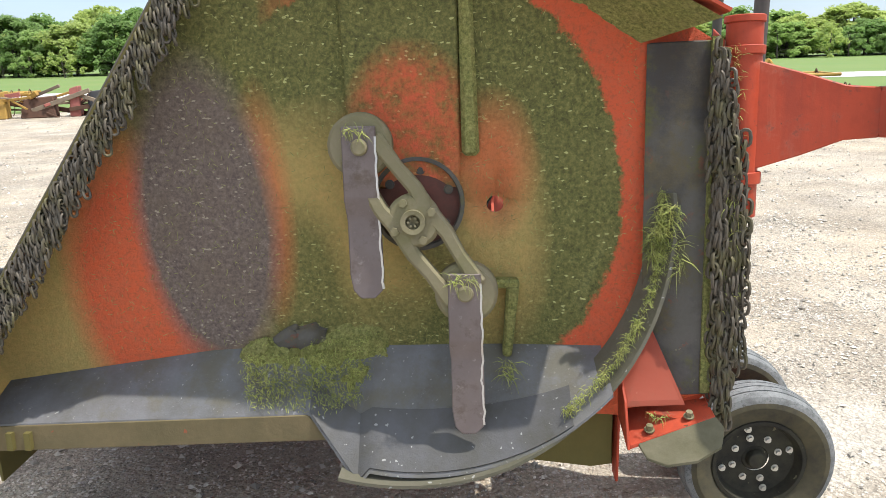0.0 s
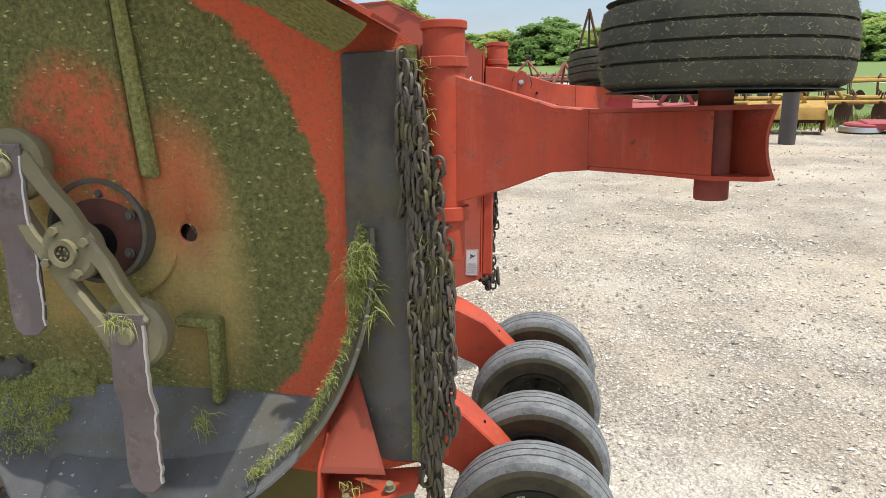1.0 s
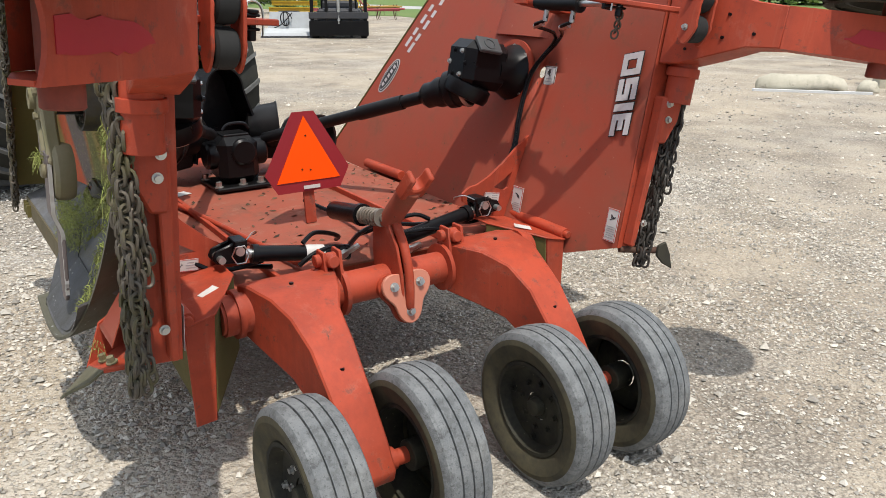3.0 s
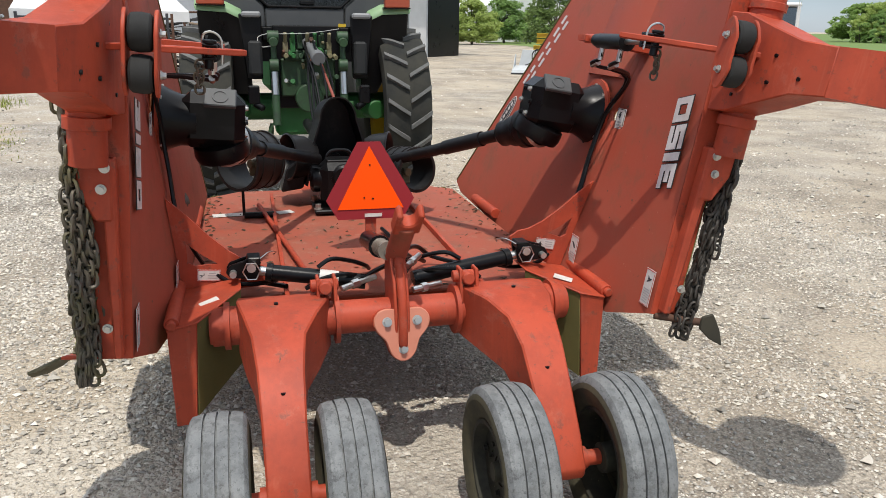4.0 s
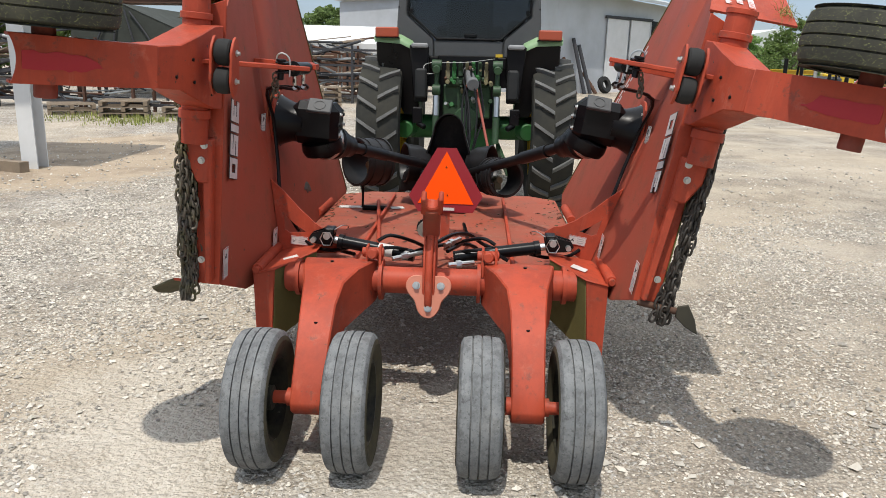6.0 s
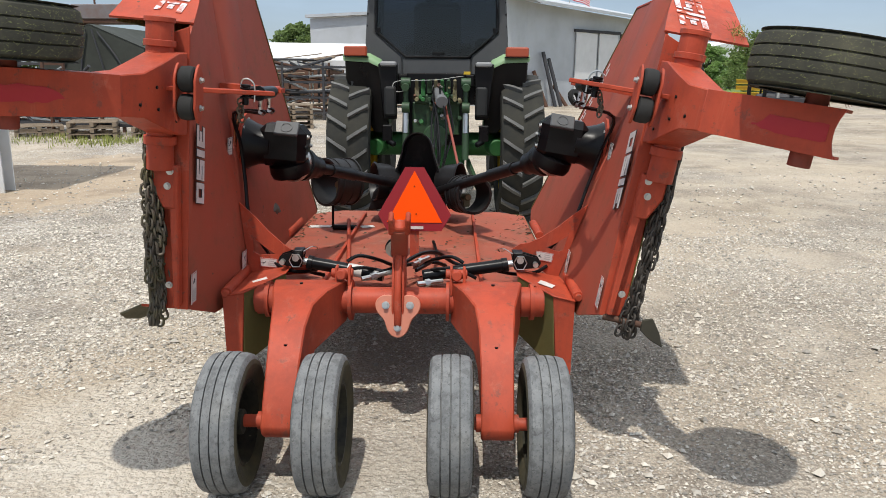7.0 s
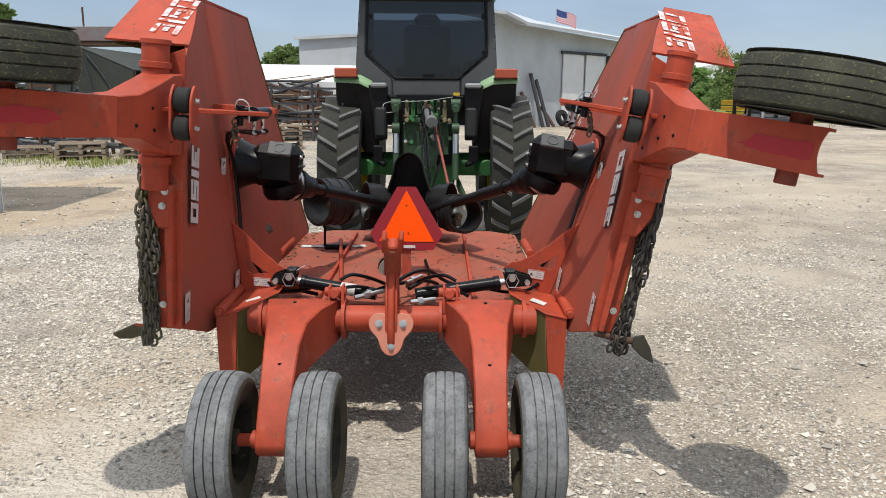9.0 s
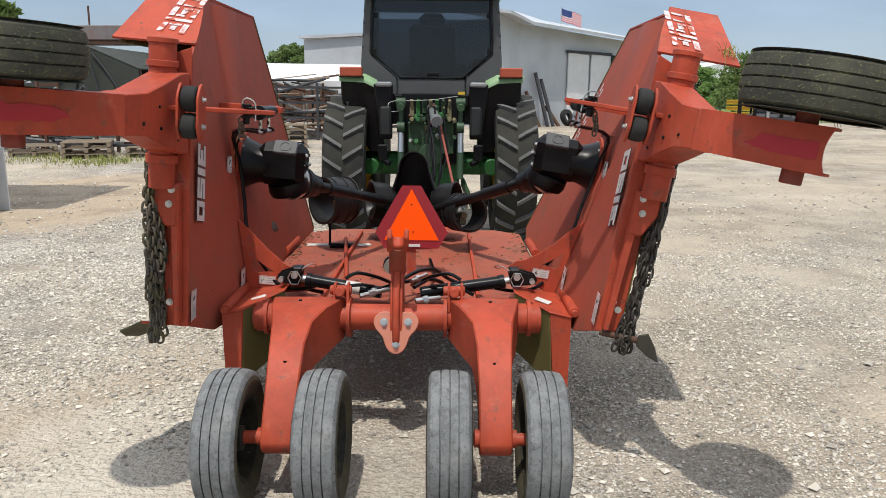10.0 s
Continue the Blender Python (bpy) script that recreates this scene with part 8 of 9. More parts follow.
# old farm implements
def implement(name, m, L, D, mat, label, tines=10, discs=0, mast=0.0, h=0.55, seed=1):
    rg = np.random.default_rng(seed)
    th = thing(name, m, label, "farm implement", "parked farm implements")
    for y in (-D / 2, 0, D / 2):
        bm = bmesh.new()
        cyl(bm, (-L / 2, y, h + rg.uniform(-0.04, 0.04)), (L / 2, y, h + rg.uniform(-0.06, 0.06)), 0.05, seg=8)
        part("frame_bar", bm, mat, th)
    for x in np.linspace(-L / 2 + 0.2, L / 2 - 0.2, 4):
        bm = bmesh.new()
        box(bm, (x, 0, h + 0.05), (0.08, D, 0.08))
        part("cross_bar", bm, mat, th)
    for k in range(tines):
        x, y = -L / 2 + L * (k + 0.5) / tines, (-D / 2, 0, D / 2)[k % 3]
        bm = bmesh.new()
        sweep(bm, [(x, y, h), (x, y + 0.16, h + 0.16), (x, y + 0.28, h - 0.05), (x, y + 0.14, 0.12), (x, y - 0.04, 0.0)], 0.016, 6)
        part("tine", bm, RUST, th)
    for k in range(discs):
        x = -L / 2 + L * (k + 0.5) / discs
        bm = bmesh.new()
        lathe(bm, [(0.02, 0.06), (0.15, 0.03), (0.27, -0.02), (0.275, -0.02), (0.15, 0.04)], (x, -D / 2 - 0.1, 0.27), (1, 0.35, 0), 20)
        part("disc", bm, RUST, th)
    if mast:
        for e in (-1, 1):
            bm = bmesh.new()
            cyl(bm, (e * 0.55, -0.2, h), (0.0, 0, h + mast), 0.04, seg=8)
            part("mast_leg", bm, mat, th)
        bm = bmesh.new()
        cyl(bm, (0, D / 2, h), (0, 0, h + mast), 0.035, seg=8)
        part("mast_stay", bm, mat, th)
    return th


implement("field_cultivator", pose(1.9, 16.2, 0, 0, 0, 8), 4.2, 1.5, PINK_RUST, "rusty red field cultivator with curved tines in weeds", 22, 5, 0.9, seed=2)
implement("field_cultivator", pose(7.6, 15.8, 0, 0, 0, -3), 4.6, 1.4, YELLOW_RUST, "long rusty yellow tine cultivator parked on the verge", 24, 6, 0.8, seed=3)
implement("disc_harrow", pose(2.8, 22.5, 0, 0, 0, -4), 6.5, 2.0, RUST, "rusty disc harrow with a tall folded frame", 14, 16, 2.2, 0.8, seed=4)
implement("disc_harrow", pose(-3.5, 23.5, 0, 0, 0, 5), 5.0, 1.6, RUST, "rusty disc harrow on the grass verge", 12, 14, 0.0, 0.7, seed=5)
implement("plough", pose(0.2, 15.3, 0, 0, 0, 25), 1.9, 0.9, RUST, "small rusty plough leaning by the blocks", 6, 2, 0.5, 0.4, seed=6)
implement("hay_rake", pose(-17.5, 23.4, 0, 0, 0, 10), 4.5, 1.5, YELLOW_RUST, "rusty orange hay rake parked on the yard", 14, 4, 0.7, 0.7, seed=7)
implement("field_cultivator", pose(12.5, 15.5, 0, 0, 0, 4), 4.0, 1.4, RUST, "rusty tine cultivator parked on the verge", 18, 0, 0.5, seed=8)


def hooded_tiller(m, L, mat, label, mast):
    th = thing("rotary_tiller", m, label, "rotary tiller")
    bm = bmesh.new()
    prof = [(-0.35, 0.30), (-0.30, 0.55), (0.0, 0.66), (0.28, 0.58), (0.38, 0.28), (0.34, 0.28), (0.25, 0.53), (0.0, 0.60), (-0.26, 0.50), (-0.31, 0.30)]
    slab(bm, [(-L / 2, y, z) for y, z in prof], (L, 0, 0))
    part("hood", bm, mat, th, soft=0.01)
    for e in (-1, 1):
        bm = bmesh.new()
        slab(bm, [(e * L / 2, -0.36, 0.08), (e * L / 2, -0.36, 0.5), (e * L / 2, 0.0, 0.68), (e * L / 2, 0.38, 0.45), (e * L / 2, 0.38, 0.08)], (e * 0.02, 0, 0))
        part("end_plate", bm, mat, th)
    bm = bmesh.new()
    cyl(bm, (-L / 2, 0, 0.26), (L / 2, 0, 0.26), 0.05, seg=10)
    part("rotor", bm, RUST, th)
    for k in range(14):
        x, a = -L / 2 + L * (k + 0.5) / 14, k * 1.3
        bm = bmesh.new()
        slab(bm, [(x, 0.03 * math.cos(a), 0.26 + 0.03 * math.sin(a)), (x, 0.24 * math.cos(a), 0.26 + 0.24 * math.sin(a)), (x, 0.24 * math.cos(a + 0.3), 0.26 + 0.24 * math.sin(a + 0.3))], (0.03, 0, 0))
        part("tine", bm, RUST, th)
    if mast:
        for e in (-1, 1):
            bm = bmesh.new()
            slab(bm, [(e * 0.32, -0.1, 0.6), (e * 0.40, -0.1, 0.6), (e * 0.08, -0.25, 1.10), (e * 0.0, -0.25, 1.10)], (0, 0.06, 0))
            part("mast_leg", bm, mat, th, soft=0.005)
    return th


hooded_tiller(pose(4.1, 13.5, 0, 0, 0, 0), 1.75, RED_MACHINE, "faded red rotary tiller with a box hood", 1)
hooded_tiller(pose(6.35, 13.7, 0, 0, 0, -12), 1.45, YELLOW_RUST, "rusty yellow rotary tiller with a mast", 1)
bm = bmesh.new()
box(bm, (0, 0, 0.16), (1.5, 0.7, 0.16))
cyl(bm, (-0.7, 0, 0.1), (-0.7, 0, 0.2), 0.38, seg=24)
dm = thing("disc_mower", pose(8.6, 13.6, 0, 0, 0, -8), "red and grey disc mower lying flat", "disc mower")
part("mower_deck", bm, RED_MACHINE, dm, soft=0.03)
bm = bmesh.new()
lathe(bm, [(0.02, 0.0), (0.42, 0.0), (0.40, 0.10), (0.02, 0.14)], (-0.75, 0, 0.03), (0, 0, 1), 24)
part("disc_guard", bm, ZINC, dm)


heap = thing("scrap_heap", pose(-13.6, 21.9, 0, 0, 0, 14), "heap of rusty orange and brown farm scrap beside the field", "scrap heap")
rngH = np.random.default_rng(41)
for k in range(26):
    bm = bmesh.new()
    c = Vector((rngH.uniform(-2.2, 1.9), rngH.uniform(-0.4, 0.5), rngH.uniform(0.12, 0.75)))
    q = Matrix.Rotation(rngH.normal(0, 0.35), 3, "Y") @ Matrix.Rotation(rngH.uniform(-0.6, 0.6), 3, "Z")
    L, h = rngH.uniform(0.5, 2.0), rngH.uniform(0.05, 0.16)
    box(bm, c, (L, h * 0.8, h), q)
    part("beam", bm, (RUST, PINK_RUST, YELLOW_RUST, RUST, WOOD)[k % 5], heap, soft=0.01)
for x, z, w, h, mt in ((-1.6, 0.45, 0.5, 0.9, YELLOW_RUST), (0.75, 0.50, 0.35, 1.0, PINK_RUST), (1.6, 0.45, 1.0, 0.85, DARK), (-0.4, 0.35, 1.1, 0.7, RUST)):
    bm = bmesh.new()
    slab(bm, [(x - w / 2, -0.3, 0.0), (x + w / 2, -0.3, 0.0), (x + w / 2 * 0.9, -0.15, z + h / 2), (x - w / 2 * 0.8, -0.1, z + h / 2 - 0.08)], (0, 0.5, 0))
    part("panel", bm, mt, heap, soft=0.03)

# trees
# leaf greens raised paler, with distance haze put into the colour
LEAF = [worn("leaves_" + n, c, tuple(0.6 * a for a in c), 0.8, 0.7, big=3, small=20, bump=0.0) for n, c in (("mid", (0.33, 0.46, 0.15)), ("pale", (0.42, 0.51, 0.16)), ("deep", (0.25, 0.38, 0.12)))]
def translucent(m, share):
    """Lets sunlight shine through thin leaves."""
    nt = m.node_tree
    bsdf, out = nt.nodes["Principled BSDF"], nt.nodes["Material Output"]
    src = bsdf.inputs["Base Color"].links[0].from_socket
    tr, mx = nt.nodes.new("ShaderNodeBsdfTranslucent"), nt.nodes.new("ShaderNodeMixShader")
    mx.inputs[0].default_value = share
    nt.links.new(src, tr.inputs[0])
    nt.links.new(bsdf.outputs[0], mx.inputs[1])
    nt.links.new(tr.outputs[0], mx.inputs[2])
    nt.links.new(mx.outputs[0], out.inputs[0])


for m in LEAF:
    translucent(m, 0.6)
    vnode_random(m, 0.75, 1.4)
BARK = worn("bark", (0.11, 0.09, 0.07), (0.06, 0.05, 0.04), 0.8, 0.9, bump=0.4)


def tree_meshes(seed, h, wide, clumps, leaf, per=26, low=0.0):
    rg = np.random.default_rng(seed)
    bm = bmesh.new()
    top = Vector((rg.uniform(-0.3, 0.3), rg.uniform(-0.3, 0.3), h * 0.75))
    cyl(bm, (0, 0, 0), top * 0.55, h * 0.028, h * 0.018, 8)
    cyl(bm, top * 0.55, top, h * 0.018, h * 0.006, 8)
    centres = []
    for k in range(clumps):
        a, t = rg.uniform(0, 6.28), rg.uniform(low + 0.12, 1.0)
        r = wide * 0.5 * math.sin(math.pi * min(1, 0.18 + 0.80 * t)) ** 0.6 * rg.uniform(0.35, 1.0)
        c = Vector((math.cos(a) * r, math.sin(a) * r, h * t * rg.uniform(0.9, 1.02)))
        centres.append(c)
        if k % 4 == 0:
            st = top * min(0.95, max(0.2, t * 0.7))
            cyl(bm, st, st.lerp(c, 0.9), h * 0.010, h * 0.003, 5)
    trunk = mesh_of("trunk", bm, BARK)
    verts, faces = [], []
    for c in centres:
        R = rg.uniform(0.08, 0.15) * h * 0.85
        for _ in range(per):
            d = Vector(rg.normal(0, 1, 3))
            d = d.normalized() * R * rg.uniform(0.5, 1.0)
            d.z *= 0.75
            p = c + d
            if p.z < 0.05:
                p.z = 0.05 + rg.random() * 0.2
            u = Vector(rg.normal(0, 1, 3)).normalized() * leaf * rg.uniform(0.6, 1.3)
            v = u.orthogonal().normalized() * leaf * 0.6
            k = len(verts)
            verts += [tuple(p - u), tuple(p + v), tuple(p + u), tuple(p - v)]
            faces.append((k, k + 1, k + 2, k + 3))
    me = bpy.data.meshes.new("crown")
    me.from_pydata(verts, [], faces)
    return trunk, me


def put_tree(pair, m, mat, label, group):
    th = thing("tree", m, label, "tree", group)
    for nm, me in zip(("trunk", "crown"), pair):
        ob = new(nm, me)
        ob.parent = th
        if nm == "crown" and not me.materials:
            me.materials.append(mat)
    return th


kinds = [tree_meshes(30 + k, 6.4 + 0.6 * (k % 3), 7.8, 130, 0.20, 100) for k in range(6)]
rngF = np.random.default_rng(9)
k = 0
for row, (y0, n) in enumerate(((92, 34), (101, 32))):
    for x in np.linspace(-112, 48, n):
        sc = rngF.uniform(0.75, 1.2) * (1.0 + 0.2 * row)
        pr = kinds[k % 6]
        y = y0 - (x + 20) * 0.14 + rngF.normal(0, 2.0)
        put_tree(pr, pose(x + rngF.normal(0, 1), y, 0, 0, 0, rngF.uniform(0, 360)) @ Matrix.Diagonal((sc * 1.1, sc * 1.1, sc * (0.86 if x < -18 else 0.56), 1)), LEAF[(k % 6) % 3], "broad green tree in the row behind the field", "trees behind the field")
        k += 1
shrub = [tree_meshes(60 + q, 3.0, 4.2, 34, 0.16, 26, low=-0.1) for q in range(3)]
for x in np.linspace(-108, 46, 34):
    y = 86 - (x + 20) * 0.14 + rngF.normal(0, 1.5)
    th = put_tree(shrub[k % 3], pose(x + rngF.normal(0, 1), y, 0, 0, 0, rngF.uniform(0, 360)) @ Matrix.Diagonal((rngF.uniform(0.8, 1.4),) * 3 + (1,)), LEAF[(k % 3)], "low green shrub before the trees", "shrubs before the trees")
    th.name = "shrub"
    k += 1
# darker copy of the leaf green, shade put into its colour
LEAF_DARK = worn("leaves_shaded", (0.15, 0.215, 0.065), (0.08, 0.12, 0.04), 0.8, 0.7, big=3, small=20, bump=0.0)
translucent(LEAF_DARK, 0.5)
vnode_random(LEAF_DARK, 0.5, 1.7)
near_tree = tree_meshes(90, 5.2, 5.0, 90, 0.13, 40)
dark_trees = [tree_meshes(92 + q, 7.0, 7.8, 130, 0.20, 100) for q in range(2)]
put_tree(near_tree, pose(-50, 21.5, 0, 0, 0, 30) @ Matrix.Diagonal((1.0, 1.0, 0.86, 1)), LEAF_DARK, "leafy green tree beside the yard", "")
put_tree(dark_trees[0], pose(-62, -13.0, 0, 0, 0, 70) @ Matrix.Diagonal((0.75, 0.75, 0.75, 1)), LEAF_DARK, "green tree behind the metal building", "")
put_tree(dark_trees[1], pose(-30, -21.0, 0, 0, 0, 10) @ Matrix.Diagonal((0.85, 0.85, 0.85, 1)), LEAF_DARK, "green tree behind the open roof", "")
for x, y in ((-70, 21), (-78, 27), (-85, 33), (-75, 36), (-90, 42), (-60, 29)):
    put_tree(kinds[k % 6], pose(x, y, 0, 0, 0, 40 * k) @ Matrix.Diagonal((0.7, 0.7, 0.6, 1)), LEAF[(k % 6) % 3], "distant green tree beyond the yard", "distant trees")
    k += 1


# ---- buildings ----
def ribbed_wall(bm, a, b, h0, h1, pitch=0.3, depth=0.06, t=0.06):
    """Corrugated sheet from a to b on the plan, with its height running from h0 to h1; real ribs."""
    a, b = Vector((*a, 0)), Vector((*b, 0))
    L = (b - a).length
    d = (b - a) / L
    n = Vector((d.y, -d.x, 0))
    N = int(L / pitch)
    prof = []
    for k in range(N):
        for f, o in ((0.0, 0), (0.25, 0), (0.35, 1), (0.65, 1), (0.75, 0)):
            s = (k + f) / N
            prof.append((s, o * depth))
    prof.append((1, 0))
    lo, hi, bl, bh = [], [], [], []
    for s, o in prof:
        p = a + d * L * s + n * o
        z = h0 + (h1 - h0) * s
        q = a + d * L * s - n * t
        for lst, pt, zz in ((lo, p, 0), (hi, p, z), (bl, q, 0), (bh, q, z)):
            lst.append(bm.verts.new((pt.x, pt.y, zz)))
    for i in range(len(lo) - 1):
        bm.faces.new((lo[i], lo[i + 1], hi[i + 1], hi[i]))
        bm.faces.new((bl[i + 1], bl[i], bh[i], bh[i + 1]))
        bm.faces.new((hi[i], hi[i + 1], bh[i + 1], bh[i]))
    bm.faces.new((lo[0], hi[0], bh[0], bl[0]))
    bm.faces.new((lo[-1], bl[-1], bh[-1], hi[-1]))


shed = thing("metal_shed", pose(0, 0, 0), "white corrugated metal shed with sliding doors and lean-to", "shed")
A0, A1, A2 = (-31.0, 2.4), (-33.0, 3.6), (-41.0, 11.6)
bm = bmesh.new()
ribbed_wall(bm, A1, A0, 4.88, 5.18)
part("wall", bm, METAL, shed, "white ribbed metal wall")
bm = bmesh.new()
ribbed_wall(bm, A2, A1, 4.43, 4.88, 0.5)
part("wall", bm, METAL, shed, "pale grey ribbed metal wall")
bm = bmesh.new()
ribbed_wall(bm, A0, (-48, -6), 5.0, 5.0, 0.6)
part("wall", bm, METAL, shed)
dd = (Vector((*A2, 0)) - Vector((*A1, 0))).normalized()
nn = Vector((dd.y, -dd.x, 0))
if nn.x < 0:
    nn = -nn
bm = bmesh.new()
r0, r1 = Vector((*A0, 5.05)), Vector((*A2, 4.3))
rm = Vector((*A1, 4.75))
slab(bm, [r0 + nn * 0.9, rm + nn * 0.9, r1 + nn * 0.9 + dd * 2, r1 - nn * 9 + dd * 2 + Vector((0, 0, 2.0)), r0 - nn * 9 + Vector((0, 0, 1.4))], (0, 0, 0.14))
part("roof", bm, METAL, shed, "white metal roof edge")


def on_wall(t, z, off=0.06):
    p = Vector((*A1, 0)).lerp(Vector((*A2, 0)), t) + nn * off
    return Vector((p.x, p.y, z))


for t0, t1 in ((0.34, 0.50), (0.52, 0.67)):
    bm = bmesh.new()
    a, b = on_wall(t0, 0, 0.12), on_wall(t1, 0, 0.12)
    ribbed_wall(bm, (b.x, b.y), (a.x, a.y), 3.6, 3.7, 0.28, 0.03)
    door = part("door", bm, CANVAS, shed, "white ribbed sliding door")
    bm = bmesh.new()
    box(bm, (a + b) / 2 + Vector((0, 0, 3.72)) + nn * 0.06, ((b - a).length + 0.4, 0.10, 0.14), Matrix.Rotation(math.atan2((b - a).y, (b - a).x), 3, "Z"))
    part("door_track", bm, DARK, door)
# black sheet on the wall painted as the bay's inner shade
bm = bmesh.new()
a, b = on_wall(0.70, 0, 0.07), on_wall(1.0, 0, 0.07)
slab(bm, [a, b, b + Vector((0, 0, 3.6)), a + Vector((0, 0, 3.7))], nn * 0.03)
part("bay_shade", bm, BLACK, shed, "black sheet for the shade inside an open bay")
# pipes leaning on the shed
for k, (t, h, mat) in enumerate(((0.12, 2.6, DARK), (0.16, 2.3, DARK), (0.06, 1.7, RUST), (0.20, 1.0, RUST))):
    a = on_wall(t, 0, 0.9)
    bm = bmesh.new()
    cyl(bm, a, on_wall(t - 0.02, h, 0.2), 0.09, seg=10)
    tagged(new("steel_beam", mesh_of("steel_beam", bm, mat)), "dark steel beam leaning on the shed wall", "beam", "beams at the shed")
bm = bmesh.new()
a = on_wall(0.27, 0.42, 0.8)
lathe(bm, [(0.22, -0.1), (0.40, -0.12), (0.44, 0), (0.40, 0.12), (0.22, 0.1)], a, nn + Vector((0, 0, 0.35)), 24, closed=True)
tagged(new("loose_tyre", mesh_of("loose_tyre", bm, RUBBER_NEW)), "black tyre leaning by the shed door", "tyre")
# flag on the roof
fl = thing("flag", pose(-40.5, 6.7, 4.8), "striped red, white and blue flag on a pole", "flag")
bm = bmesh.new()
cyl(bm, (0, 0, -0.6), (0, 0, 1.6), 0.02, seg=8)
part("pole", bm, ZINC, fl)
for k in range(13):
    bm = bmesh.new()
    pts = []
    for q in range(9):
        t = q / 8
        pts.append((0.10 * math.sin(t * 5), 0.02 + t * 1.15, 1.55 - k * 0.052 - 0.38 * t - 0.03 * math.sin(t * 7)))
    for (x0, y0, z0), (x1, y1, z1) in zip(pts, pts[1:]):
        if k < 7 and y1 < 0.5:
            continue
        slab(bm, [(x0, y0, z0), (x1, y1, z1), (x1, y1, z1 - 0.052), (x0, y0, z0 - 0.052)], (0.004, 0, 0))
    part("stripe", bm, FLAG_RED if k % 2 == 0 else CANVAS, fl)
bm = bmesh.new()
for q in range(4):
    t0, t1 = q / 8, (q + 1) / 8
    f = lambda t: (0.10 * math.sin(t * 5), 0.02 + t * 1.15, 1.55 - 0.38 * t - 0.03 * math.sin(t * 7))
    a, b = f(t0), f(t1)
    slab(bm, [a, b, (b[0], b[1], b[2] - 0.364), (a[0], a[1], a[2] - 0.364)], (0.005, 0, 0))
part("canton", bm, BLUE, fl, "blue corner of the flag")

# second metal building and a white canopy behind the tractor
back = thing("metal_building", pose(0, 0, 0), "low pale metal building with a flat roofline", "building")
bm = bmesh.new()
ribbed_wall(bm, (-44, -2.0), (-46, -9.0), 5.1, 4.85, 0.35)
part("wall", bm, METAL, back)
bm = bmesh.new()
slab(bm, [(-43.7, -1.9, 5.15), (-45.7, -9.3, 4.9), (-55, -9, 5.3), (-55, -1.5, 5.6)], (0, 0, 0.18))
part("roof", bm, METAL, back)
can = thing("canopy_tent", pose(-24.5, -5.2, 0, 0, 0, 12), "white canopy tent on thin steel legs", "canopy tent")
ZE, ZR = 1.98, 2.62
bm = bmesh.new()
e = [bm.verts.new(p) for p in ((-2.2, -2.4, ZE), (2.2, -2.4, ZE), (2.2, 2.6, ZE), (-2.2, 2.6, ZE), (0, -2.1, ZR), (0, 2.3, ZR))]
for q in ((0, 1, 4), (1, 2, 5, 4), (2, 3, 5), (3, 0, 4, 5), (3, 2, 1, 0)):
    bm.faces.new([e[i] for i in q])
cover = part("cover", bm, CANVAS, can, "white canvas cover")
for a, b in (((2.2, -2.4), (2.2, 2.6)), ((-2.2, -2.4), (2.2, -2.4)), ((-2.2, 2.6), (2.2, 2.6)), ((-2.2, -2.4), (-2.2, 2.6))):
    d3 = Vector((b[0] - a[0], b[1] - a[1], 0)).normalized()
    bm = bmesh.new()
    slab(bm, [(*a, ZE), (*b, ZE), (*b, ZE - 0.32), (*a, ZE - 0.32)], (d3.y * 0.02, -d3.x * 0.02, 0))
    part("valance", bm, CANVAS, cover)
for x in (-2.15, 2.15):
    for y in (-2.35, 0.1, 2.55):
        bm = bmesh.new()
        cyl(bm, (x, y, 0), (x, y, ZE - 0.01), 0.03, seg=8)
        part("leg", bm, ZINC, can)

# racks and scrap along the far left side
rngJ = np.random.default_rng(17)


def scrap_rack(m, L, h, seed, label):
    rg = np.random.default_rng(seed)
    th = thing("scrap_rack", m, label, "rack", "scrap racks")
    for x in np.linspace(-L / 2, L / 2, max(2, int(L / 1.2) + 1)):
        for y in (-0.4, 0.4):
            bm = bmesh.new()
            box(bm, (x, y, h / 2), (0.07, 0.07, h))
            part("post", bm, RUST if rg.random() < 0.6 else DARK, th)
    for z in (0.25, 0.75, 1.25, 1.75):
        if z > h:
            break
        for y in (-0.4, 0.4):
            bm = bmesh.new()
            box(bm, (0, y, z), (L, 0.06, 0.07))
            part("rail", bm, DARK if y < 0 else RUST, th)
        for _ in range(11):
            bm = bmesh.new()
            y0, zz = rg.uniform(-0.35, 0.35), z + rg.uniform(0.05, 0.25)
            a = rg.uniform(-L / 2, 0)
            cyl(bm, (a, y0, zz), (a + rg.uniform(0.5, L * 0.5), y0 + rg.uniform(-0.3, 0.3), min(h + 0.3, max(0.05, zz + rg.normal(0, 0.35)))), rg.uniform(0.015, 0.05), seg=7)
            part("pipe", bm, (RUST, DARK, ZINC, DARK, WOOD)[rg.integers(5)], th)
    for _ in range(4):
        bm = bmesh.new()
        c = Vector((rg.uniform(-L / 2, L / 2), 0.5, rg.uniform(0.3, 0.9)))
        sweep(bm, [c + Vector((math.cos(a) * 0.25, 0.05 * math.sin(3 * a), math.sin(a) * 0.25)) for a in np.linspace(0, 6.0, 12)], 0.014, 6, 2)
        part("hose_coil", bm, DARK if rg.random() < 0.5 else WHITE, th)
    return th


